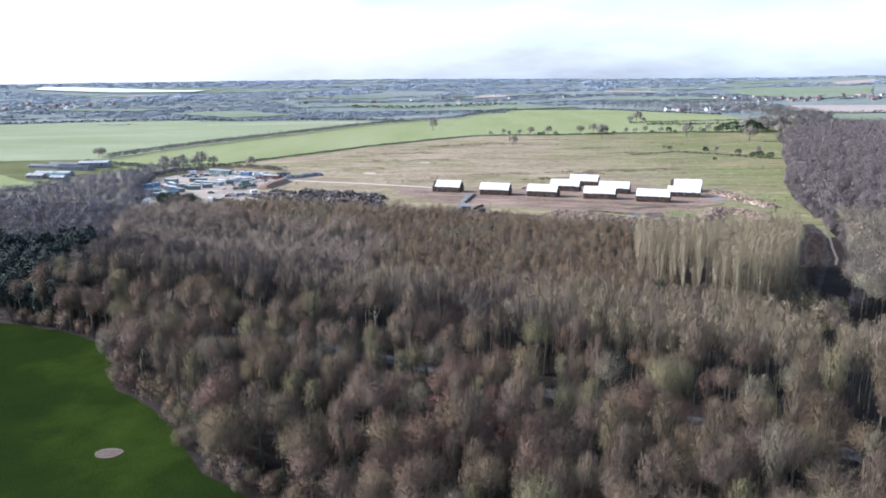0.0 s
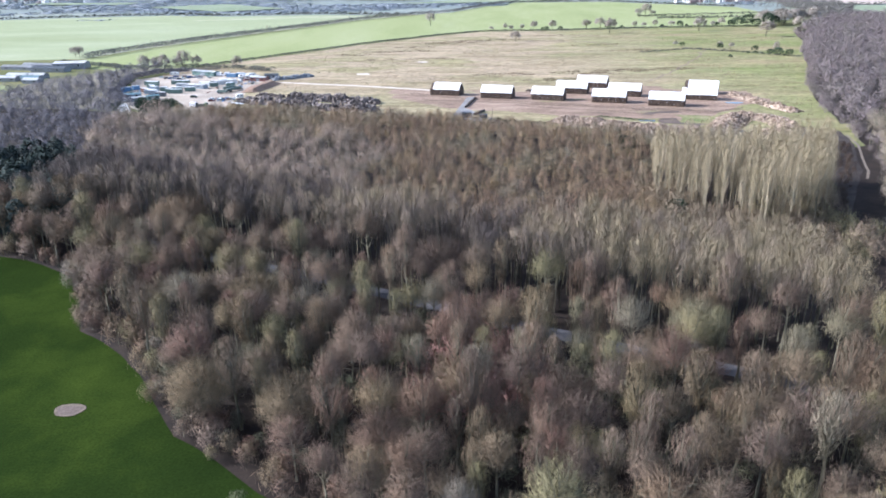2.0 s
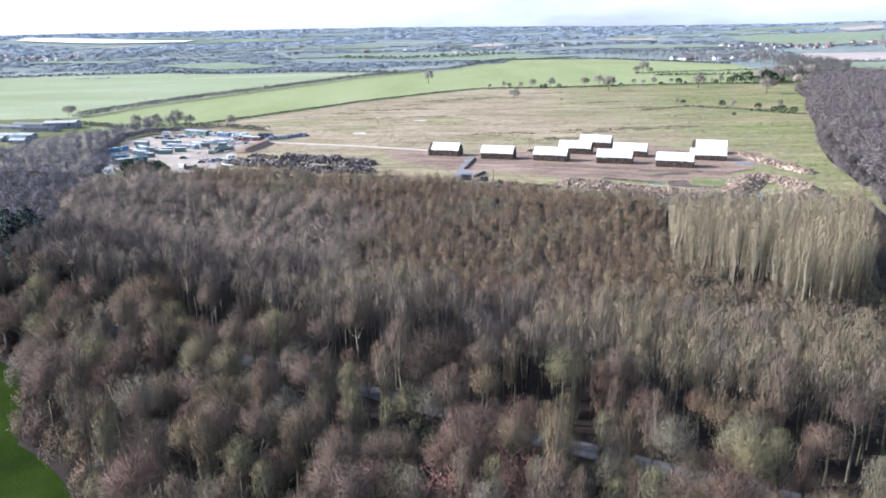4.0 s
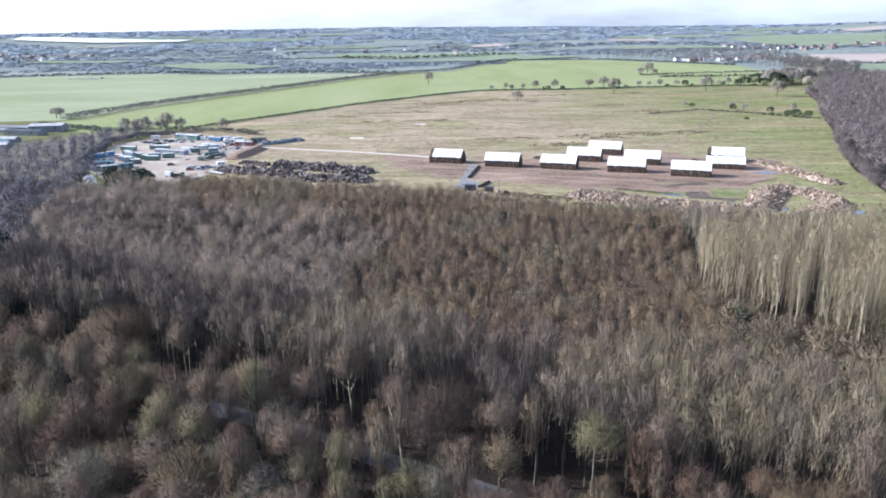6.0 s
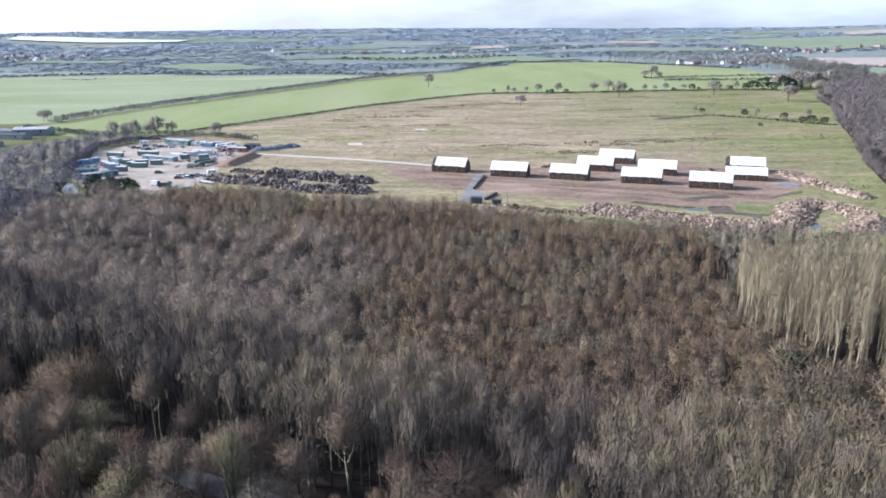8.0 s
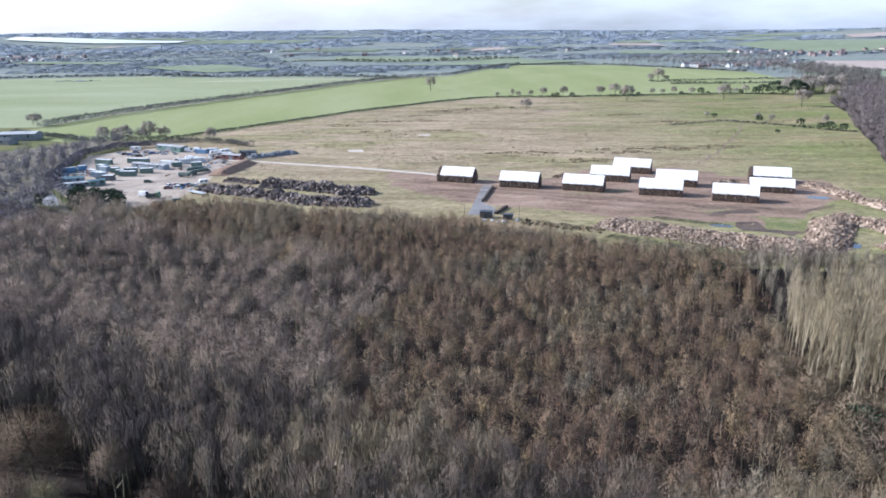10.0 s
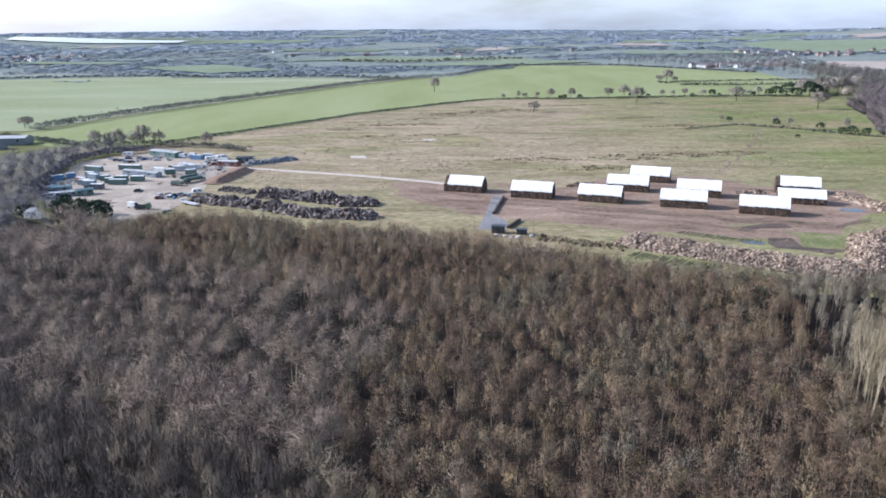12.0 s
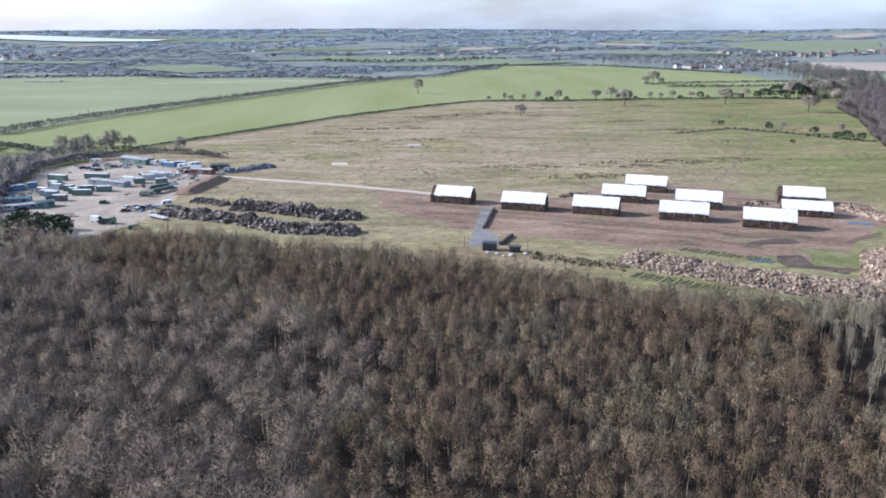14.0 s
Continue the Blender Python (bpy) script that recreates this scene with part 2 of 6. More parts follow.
# Dark peat, deepened by the poplars' shadow painted into the soil colour.
PEAT_SHADED = mottled("poplar_shaded_peat", (0.03, 0.024, 0.021), (0.05, 0.04, 0.034), (0.085, 0.066, 0.055), 0.15, 1.2, stretch=(0.3, 1.4, 1, -60), bump=0.2)
BARK = mottled("grey_green_bark", (0.0835, 0.0777, 0.0521), (0.122, 0.111, 0.0766), (0.16, 0.148, 0.108), 0.6, 5.0)
BARK_PALE = mottled("pale_poplar_bark", (0.223, 0.189, 0.133), (0.295, 0.251, 0.174), (0.365, 0.315, 0.222), 0.5, 4.0)
MIXED = [(0.113, 0.08, 0.0592), (0.175, 0.124, 0.0883), (0.143, 0.0842, 0.0614), (0.206, 0.155, 0.105), (0.16, 0.115, 0.0868), (0.206, 0.155, 0.0868), (0.136, 0.0975, 0.0741), (0.18, 0.136, 0.0779), (0.154, 0.091, 0.0673), (0.217, 0.184, 0.0948), (0.18, 0.161, 0.0852), (0.195, 0.164, 0.127)]
YOUNG = [(0.176, 0.118, 0.0778), (0.231, 0.155, 0.099), (0.27, 0.185, 0.12), (0.207, 0.139, 0.0936), (0.293, 0.211, 0.128), (0.222, 0.144, 0.0972), (0.276, 0.204, 0.103), (0.193, 0.129, 0.087), (0.256, 0.197, 0.137), (0.315, 0.238, 0.138), (0.216, 0.153, 0.106), (0.31, 0.262, 0.185), (0.22, 0.185, 0.12)]
TWIG = twig_material("grey_brown_twigs", MIXED)
TWIG_JOINED = twig_material("grey_brown_twigs_of_wood", MIXED, True)
# The first, dark cool colours hold the haze and dimmer light of the west.
TWIG_POLE = twig_material("veil_toned_pole_twigs", [(0.075, 0.062, 0.057), (0.115, 0.092, 0.079), (0.215, 0.168, 0.128), (0.28, 0.222, 0.152), (0.26, 0.212, 0.132)], True, 0.25)
TWIG_EAST = twig_material("purple_grey_twigs", [(0.172, 0.142, 0.136), (0.204, 0.171, 0.161), (0.183, 0.147, 0.148), (0.193, 0.172, 0.145)], True, 0.2)
# The west wood's bluish veil of haze is tinted into these twigs.
TWIG_WEST = twig_material("hazed_grey_twigs", [(0.122, 0.115, 0.126), (0.157, 0.146, 0.16), (0.136, 0.124, 0.139), (0.16, 0.149, 0.152)], True, 0.2)
TWIG_ROUND = twig_material("grey_brown_round_twigs", [(0.234, 0.174, 0.139), (0.301, 0.232, 0.179), (0.262, 0.198, 0.16), (0.335, 0.263, 0.194), (0.286, 0.213, 0.168), (0.319, 0.258, 0.176), (0.274, 0.217, 0.179)], True, 0.2)
TWIG_FIELD = twig_material("field_tree_twigs", [(0.276, 0.236, 0.202), (0.368, 0.322, 0.269), (0.31, 0.276, 0.235)])
TWIG_YOUNG = twig_material("purple_brown_twigs", YOUNG, True, 0.2)
TWIG_POPLAR = twig_material("buff_poplar_twigs", [(0.279, 0.225, 0.137), (0.319, 0.259, 0.162), (0.348, 0.287, 0.178), (0.3, 0.246, 0.142)])
# Distant haze is put into these twig colours: blue-grey, then paler farther out.
TWIG_FAR = twig_material("hazed_far_woods", [(0.213, 0.241, 0.268), (0.247, 0.275, 0.299), (0.23, 0.261, 0.283), (0.27, 0.293, 0.307)], True, 0.08)
TWIG_FARTHEST = twig_material("hazed_farthest_woods", [(0.32, 0.368, 0.428), (0.357, 0.405, 0.463), (0.338, 0.388, 0.439)], True, 0.05)
HEDGE = twig_material("dark_hedge_twigs", [(0.091, 0.094, 0.078), (0.13, 0.124, 0.104), (0.111, 0.124, 0.078)], True)
# Copy of the hedge twigs, lifted and blued by haze put into the colour.
HEDGE_HAZED = twig_material("hazy_hedge_twigs", [(0.105, 0.105, 0.101), (0.144, 0.14, 0.133), (0.125, 0.133, 0.109)], True)
EVERGREEN = twig_material("dark_evergreen_leaves", [(0.022, 0.036, 0.022), (0.035, 0.055, 0.03), (0.05, 0.07, 0.04)])
EVERGREEN_JOINED = twig_material("dark_conifer_needles", [(0.0188, 0.03, 0.0272), (0.03, 0.045, 0.0357), (0.0413, 0.0562, 0.0467)], True)
WHITE_SHEET = mottled("white_plastic_sheet", (0.78, 0.76, 0.72), (0.83, 0.81, 0.77), (0.85, 0.83, 0.79), 0.4, 0.9, rough=0.55, spec=0.25)
BALE = mottled("weathered_straw", (0.055, 0.04, 0.032), (0.10, 0.072, 0.055), (0.20, 0.15, 0.11), 0.9, 2.6)


def lumps_material(name, dark, mid, light):
    """Broken lumps: each one has a shade of its own, and a grain."""
    m, nt, b = material(name, 0.95, 0.0, 0.1)
    geo = nt.nodes.new("ShaderNodeNewGeometry")
    col = add_ramp(nt, geo.outputs["Random Per Island"], [(0.0, dark), (0.4, mid), (0.85, light), (1.0, tuple(v * 1.2 for v in light))])
    grain = add_noise(nt, 1.8, 5, 0.8)
    shade = add_ramp(nt, grain, [(0.28, (0.5, 0.5, 0.5)), (0.5, (1.0, 1.0, 1.0)), (0.72, (1.35, 1.33, 1.3))])
    nt.links.new(add_mix(nt, 1.0, col, shade, "MULTIPLY"), b.inputs["Base Color"])
    add_bump(nt, b, grain, 0.8, 0.15)
    return m


MUCK = lumps_material("dark_muck", (0.06, 0.05, 0.046), (0.12, 0.10, 0.09), (0.26, 0.22, 0.195))
CLODS = lumps_material("olive_brown_clods", (0.10, 0.085, 0.05), (0.16, 0.13, 0.085), (0.25, 0.205, 0.13))
OLD_STRAW = lumps_material("old_loose_straw", (0.13, 0.094, 0.07), (0.25, 0.188, 0.14), (0.37, 0.292, 0.222))
WATER, _nt, _b = material("still_water", 0.06, 0.0, 0.5)
_b.inputs["Base Color"].default_value = (0.05, 0.06, 0.065, 1)
add_bump(_nt, _b, add_noise(_nt, 0.8, 2), 0.06, 0.05)
GLASS, _nt, _b = material("dark_vehicle_glass", 0.08, 0.0, 0.6)
_b.inputs["Base Color"].default_value = (0.03, 0.035, 0.04, 1)
RUBBER = mottled("black_rubber", (0.02, 0.02, 0.02), (0.03, 0.03, 0.03), (0.045, 0.045, 0.045), 2.0, 9.0)


PAINTS = {}


def paint(name, r, g, b, rough=0.55):
    """A painted or coated surface with dirt and fading."""
    if name not in PAINTS:
        c = (r, g, b)
        PAINTS[name] = mottled(name, tuple(v * 0.72 for v in c), c, tuple(min(0.85, v * 1.15 + 0.01) for v in c), 0.6, 3.5, rough, spec=0.4)
    return PAINTS[name]


# ================= helpers for building =================
def mesh_of(name, verts, tris, mat, indices=None, tint=None, normals=None):
    """A mesh from arrays of places and triangles."""
    me = bpy.data.meshes.new(name)
    me.vertices.add(len(verts))
    me.vertices.foreach_set("co", np.asarray(verts, dtype=np.float32).ravel())
    me.loops.add(len(tris) * 3)
    me.loops.foreach_set("vertex_index", np.asarray(tris, dtype=np.int32).ravel())
    me.polygons.add(len(tris))
    me.polygons.foreach_set("loop_start", np.arange(0, len(tris) * 3, 3, dtype=np.int32))
    mats = mat if isinstance(mat, (list, tuple)) else [mat]
    for m in mats:
        me.materials.append(m)
    if indices is not None:
        me.polygons.foreach_set("material_index", np.asarray(indices, dtype=np.int32))
    if tint is not None:
        me.attributes.new("plant_tint", "FLOAT", "POINT").data.foreach_set("value", np.asarray(tint, dtype=np.float32))
    me.update(calc_edges=True)
    if normals is not None:
        me.attributes.new("custom_normal", "FLOAT_VECTOR", "POINT").data.foreach_set("vector", np.asarray(normals, dtype=np.float32).ravel())
        me.update()
    return me


def rounded(v, t, soft=0.35):
    """Normals that round a crown as a whole, and its triangles turned to face outwards."""
    lo, hi = v.min(axis=0), v.max(axis=0)
    c = (lo + hi) / 2 - np.array([0, 0, 0.10 * (hi[2] - lo[2])])
    n = (v - c) / ((hi - lo) / 2 + 1e-6)
    n /= np.linalg.norm(n, axis=1)[:, None] + 1e-6
    n[:, 2] += 0.75
    g = np.cross(v[t[:, 1]] - v[t[:, 0]], v[t[:, 2]] - v[t[:, 0]])
    g /= np.linalg.norm(g, axis=1)[:, None] + 1e-9
    turn = np.sum(g * n[t[:, 0]], axis=1) < 0
    t = np.where(turn[:, None], t[:, ::-1], t)
    g = np.where(turn[:, None], -g, g)
    for k in range(3):
        n[t[:, k]] += soft * g
    n /= np.linalg.norm(n, axis=1)[:, None] + 1e-6
    return t, n


def part(name, bm, mat, parent=None, label=""):
    """Links a bmesh as one mesh object under a thing or a part."""
    me = bpy.data.meshes.new(name)
    bm.to_mesh(me)
    bm.free()
    me.materials.append(mat)
    ob = new(name, me)
    if parent is not None:
        ob.parent = parent
    if label:
        tagged(ob, label)
    return ob


def thing(name, label, category, group="", at=None):
    ob = new(name)
    ob.empty_display_size = 0.5
    if at is not None:
        ob.matrix_basis = at
    return tagged(ob, label, category, group)


def box(bm, x0, x1, y0, y1, z0, z1):
    vs = [bm.verts.new(p) for p in ((x0, y0, z0), (x1, y0, z0), (x1, y1, z0), (x0, y1, z0), (x0, y0, z1), (x1, y0, z1), (x1, y1, z1), (x0, y1, z1))]
    for f in ((0, 3, 2, 1), (4, 5, 6, 7), (0, 1, 5, 4), (1, 2, 6, 5), (2, 3, 7, 6), (3, 0, 4, 7)):
        bm.faces.new([vs[i] for i in f])
    return vs


def inside(poly, x, y):
    hit = False
    for (x0, y0), (x1, y1) in zip(poly, poly[1:] + poly[:1]):
        if (y0 > y) != (y1 > y) and x < (x1 - x0) * (y - y0) / (y1 - y0) + x0:
            hit = not hit
    return hit


def line_distance(line, x, y):
    best = 1e9
    for (x0, y0), (x1, y1) in zip(line, line[1:]):
        dx, dy = x1 - x0, y1 - y0
        u = max(0.0, min(1.0, ((x - x0) * dx + (y - y0) * dy) / (dx * dx + dy * dy)))
        best = min(best, math.hypot(x - x0 - u * dx, y - y0 - u * dy))
    return best


def wavy(line, step, amount, closed=False):
    """A line with more points, that wanders a little."""
    out = []
    pairs = list(zip(line, line[1:] + line[:1])) if closed else list(zip(line, line[1:]))
    for (x0, y0), (x1, y1) in pairs:
        n = max(1, int(math.hypot(x1 - x0, y1 - y0) / step))
        for i in range(n):
            x, y = x0 + (x1 - x0) * i / n, y0 + (y1 - y0) * i / n
            out.append((x + amount * noise.noise((x * 0.09, y * 0.09, 3.1)), y + amount * noise.noise((x * 0.09, y * 0.09, 7.7))))
    if not closed:
        out.append(line[-1])
    return out


def sheet(name, outline, z, mat, label, category, step=12.0, amount=2.0):
    """A field or another piece of ground, laid on the ground."""
    bm = bmesh.new()
    edge = [Vector(p) for p in wavy(outline, step, amount, True)]
    flat = delaunay_2d_cdt(edge, [], [list(range(len(edge)))], 1, 0.001)
    vs = [bm.verts.new((p.x, p.y, ground_height(p.x, p.y) + z)) for p in flat[0]]
    for f in flat[2]:
        bm.faces.new([vs[i] for i in f])
    bm.normal_update()
    for g in bm.faces:
        if g.normal.z < 0:
            g.normal_flip()
    return tagged(part(name, bm, mat), label, category, kind="structure")


def ribbon(name, line, width, z, mat, label, category, amount=0.6, step=6.0):
    """A track or road along a line."""
    pts = wavy(line, step, amount)
    bm = bmesh.new()
    rows = []
    for i, (x, y) in enumerate(pts):
        a, b = pts[max(0, i - 1)], pts[min(len(pts) - 1, i + 1)]
        d = Vector((b[0] - a[0], b[1] - a[1])).normalized()
        w = width * (0.5 + 0.06 * noise.noise((x * 0.2, y * 0.2, 1)))
        rows.append([bm.verts.new((x - d.y * w, y + d.x * w, z)), bm.verts.new((x, y, z + 0.03)), bm.verts.new((x + d.y * w, y - d.x * w, z))])
    for p, q in zip(rows, rows[1:]):
        for k in (0, 1):
            bm.faces.new((p[k + 1], q[k + 1], q[k], p[k]))
    bm.normal_update()
    return tagged(part(name, bm, mat), label, category, kind="structure")


# ================= trees =================
def tube(path, radii, sides):
    path = np.asarray(path, float)
    k = len(path)
    ang = np.arange(sides) * 2 * math.pi / sides
    d = np.gradient(path, axis=0)
    d /= np.linalg.norm(d, axis=1)[:, None] + 1e-9
    ref = np.where(np.abs(d[:, 2:3]) > 0.9, np.array([[1.0, 0, 0]]), np.array([[0, 0, 1.0]]))
    a = np.cross(d, ref)
    a /= np.linalg.norm(a, axis=1)[:, None] + 1e-9
    b = np.cross(d, a)
    r = np.asarray(radii)[:, None, None]
    ring = path[:, None] + r * (np.cos(ang)[None, :, None] * a[:, None] + np.sin(ang)[None, :, None] * b[:, None])
    verts = ring.reshape(-1, 3)
    tris = []
    for i in range(k - 1):
        for j in range(sides):
            p, q = i * sides + j, i * sides + (j + 1) % sides
            tris += [(p, q, q + sides), (p, q + sides, p + sides)]
    return verts, np.array(tris)


def fine_twigs(rng, style, n, core, shape, twig_len, s2, e2):
    """Roots and tips of fine twigs: upright over a rounded crown, spreading in a dome, or along a slender column."""
    ac = rng.uniform(0, 2 * math.pi, n)
    round_dir = np.column_stack([np.cos(ac), np.sin(ac), np.zeros(n)])
    if style == "column":
        zc = 1 - 2 * rng.uniform(0, 1, n) ** 1.25
        wide = np.sqrt(np.clip(1 - np.abs(zc) ** 5, 0, 1)) * np.where(zc > 0.3, 1.0, 0.55 + 0.45 * (zc + 1) / 1.3)
        tips = core + (round_dir * (wide * np.sqrt(rng.uniform(0, 1, n)))[:, None] + np.array([0, 0, 1]) * zc[:, None]) * shape
        way = round_dir * 0.25 + np.array([0, 0, 1.0]) + rng.normal(0, .30, (n, 3))
        keep = 0.97
    else:
        zc = 1 - rng.uniform(0, 1, n) ** 0.85 * 1.6
        rc = np.sqrt(np.maximum(0, 1 - zc ** 2))
        d = round_dir * rc[:, None] + np.array([0, 0, 1]) * zc[:, None]
        lobes = 7 if style == "broom" else 11
        bumps = rng.normal(0, 1, (lobes, 3))
        bumps[:, 2] = np.abs(bumps[:, 2]) * .8
        bumps /= np.linalg.norm(bumps, axis=1)[:, None]
        k = 0.78 + 0.27 * np.clip(np.max(d @ bumps.T, axis=1), 0, 1) ** (4 if style == "broom" else 6)
        tips = core + d * shape * (k * rng.uniform(.70 if style == "broom" else .48, 1.09, n))[:, None]
        if style == "broom":
            way = d * np.array([.6, .6, .35]) + np.array([0, 0, .5]) + rng.normal(0, .40, (n, 3))
            keep = 0.85
        else:
            way = d * np.array([.85, .85, .6]) + np.array([0, 0, .36]) + rng.normal(0, .40, (n, 3))
            keep = 0.78
    way /= np.linalg.norm(way, axis=1)[:, None]
    chosen = rng.uniform(0, 1, (n, 1)) < keep
    return np.where(chosen, tips - way * twig_len * rng.uniform(.4, 1.25, (n, 1)), s2), np.where(chosen, tips, e2)


def bare_tree(seed, h, r, base, limbs, side_branches, twigs, twig_w, twig_len, up=0.5, trunk_r=0.016, lean=0.03, sides=5, fan=2.6, column=0.5, depth=1.42, style=""):
    """Arrays of a bare tree: trunk and limbs (verts, tris), then twigs (verts, tris)."""
    rng = np.random.default_rng(seed)
    vs, ts, off = [], [], 0

    def put(v, t):
        nonlocal off
        vs.append(v)
        ts.append(t + off)
        off += len(v)

    bend = rng.normal(0, lean * h, (5, 2)) * np.array([0, .3, .6, .9, 1.1])[:, None]
    zs = np.array([-0.3, 0.22 * h, 0.48 * h, 0.72 * h, 0.92 * h])
    trunk = np.column_stack([bend, zs])
    put(*tube(trunk, trunk_r * h * np.array([1.25, .85, .62, .38, .12]), sides))
    centre, half = (base + h) / 2, (h - base) / 2
    starts, tips = [], []
    for i in range(limbs):
        u = (i + 0.5) / limbs
        az = i * 2.4 + rng.normal(0, .35)
        el = math.radians(-18 + 95 * u ** 1.2) + rng.normal(0, .12)
        k = rng.uniform(.78, 1.0)
        tip = np.array([r * k * math.cos(el) * math.cos(az), r * k * math.cos(el) * math.sin(az), centre + half * k * math.sin(el)])
        z0 = min(0.86 * h, max(0.18 * h, base * 0.72 + (tip[2] - base) * (0.62 - 0.2 * up)))
        s = np.array([np.interp(z0, zs, trunk[:, 0]), np.interp(z0, zs, trunk[:, 1]), z0])
        tip[:2] += s[:2]
        mid = s * 0.5 + tip * 0.5 + np.array([0, 0, -0.10 * r]) + rng.normal(0, .06 * r, 3)
        put(*tube([s, mid, tip], trunk_r * h * np.array([.34, .2, .05]), 3))
        starts += [s, mid]
        tips += [mid, tip]
    starts, tips = np.array(starts), np.array(tips)
    n = side_branches
    pick = rng.integers(0, len(starts), n)
    u = rng.uniform(.25, 1, n)[:, None]
    s = starts[pick] * (1 - u) + tips[pick] * u
    outward = s - np.array([0, 0, centre - 0.35 * half])
    outward /= np.linalg.norm(outward, axis=1)[:, None] + 1e-6
    e = s + (outward * 0.7 + rng.normal(0, .55, (n, 3)) + np.array([0, 0, up])) * (0.30 * r) * rng.uniform(.6, 1.3, (n, 1))
    d = e - s
    side = np.cross(d, rng.normal(0, 1, (n, 3)))
    side /= np.linalg.norm(side, axis=1)[:, None] + 1e-6
    w = trunk_r * h * 0.085
    put(np.stack([s - side * w, s + side * w, e], 1).reshape(-1, 3), np.arange(3 * n).reshape(-1, 3))
    # fans of twigs that end on the outline of the crown
    n, fans = twigs, max(8, int(limbs * fan))
    cz = 1 - (np.arange(fans) + 0.5) / fans * depth
    ca = np.arange(fans) * 2.4 + rng.normal(0, .25, fans)
    cr = np.maximum(0, 1 - cz ** 2) ** column
    cd = np.column_stack([cr * np.cos(ca), cr * np.sin(ca), cz])
    size = rng.uniform(.84, 1.1, fans)
    pick = rng.integers(0, fans, n)
    d = cd[pick] + rng.normal(0, .24, (n, 3))
    d /= np.maximum(1.0, np.linalg.norm(d, axis=1)[:, None]) if column < 0.5 else np.linalg.norm(d, axis=1)[:, None] + 1e-6
    shape = np.array([r, r, half])
    core = np.array([trunk[3, 0], trunk[3, 1], centre])
    e2 = core + d * shape * (size[pick] * rng.uniform(.72, 1.06, n))[:, None]
    inner = core + cd[pick] * shape * 0.5 + np.array([0, 0, -0.5 * up * r])
    back = inner - e2 + rng.normal(0, .12 * r, (n, 3))
    dist = np.linalg.norm(back, axis=1)[:, None] + 1e-6
    s2 = e2 + back / dist * np.minimum(dist, twig_len * rng.uniform(.6, 1.3, (n, 1)))
    # a third are branchlets; the rest are short twigs that leave them at an angle
    nb = n // 3
    host = rng.integers(0, nb, n - nb)
    u = rng.uniform(.35, 1.0, (n - nb, 1))
    d1 = e2[:nb] - s2[:nb]
    s2[nb:] = s2[:nb][host] + d1[host] * u
    way = d1[host] / (np.linalg.norm(d1[host], axis=1)[:, None] + 1e-6) + rng.normal(0, .55, (n - nb, 3)) + np.array([0, 0, .25 * up])
    way /= np.linalg.norm(way, axis=1)[:, None] + 1e-6
    e2[nb:] = s2[nb:] + way * twig_len * 0.5 * rng.uniform(.5, 1.3, (n - nb, 1))
    if style:
        s2, e2 = fine_twigs(rng, style, n, core, shape, twig_len, s2, e2)
    side = np.cross(e2 - s2, rng.normal(0, 1, (n, 3)))
    side /= np.linalg.norm(side, axis=1)[:, None] + 1e-6
    ww = twig_w * rng.uniform(.6, 1.3, (n, 1)) * 0.5
    ww[nb:] *= 0.9
    tv = np.stack([s2 - side * ww, s2 + side * ww, e2], 1).reshape(-1, 3)
    return (np.vstack(vs), np.vstack(ts)), (tv, np.arange(3 * n).reshape(-1, 3))


def leafy(seed, r, h, n, leaf, base=0.0, shell=False):
    """Arrays of a leafy or dense clump: many small leaves over an uneven outline."""
    rng = np.random.default_rng(seed)
    d = rng.normal(0, 1, (n, 3))
    d /= np.linalg.norm(d, axis=1)[:, None]
    d[:, 2] = np.where(d[:, 2] < -0.55, -d[:, 2], d[:, 2])
    lobes = rng.normal(0, 1, (9, 3))
    lobes /= np.linalg.norm(lobes, axis=1)[:, None]
    k = 0.74 + 0.30 * np.max(d @ lobes.T, axis=1) ** 3
    p = d * (k * rng.uniform(.72, 1.05, n))[:, None] * np.array([r, r, (h - base) / 2]) + np.array([0, 0, (h + base) / 2])
    a = rng.normal(0, 1, (n, 3))
    if shell:      # leaves lie along the outline of the crown
        a = np.cross(d + rng.normal(0, .3, (n, 3)), a)
    a /= np.linalg.norm(a, axis=1)[:, None]
    b = np.cross(a, d + rng.normal(0, .3, (n, 3)) if shell else rng.normal(0, 1, (n, 3)))
    b /= np.linalg.norm(b, axis=1)[:, None] + 1e-6
    s = leaf * rng.uniform(.6, 1.4, (n, 1))
    v = np.stack([p - a * s, p + a * s * .6 + b * s * .5, p + b * s * -.4 + a * s * .5], 1).reshape(-1, 3)
    v[:, 2] = np.maximum(v[:, 2], 0.0)
    return v, np.arange(3 * n).reshape(-1, 3)


def with_shell(tree, seed, r, h, base, n, leaf):
    """A tree whose crown also has many small pieces of fine twigs along its outline."""
    wood, (v, t) = tree
    v2, t2 = leafy(seed, r * .97, h, n, leaf, base, True)
    return wood, (np.vstack([v, v2]), np.vstack([t, t2 + len(v)]))


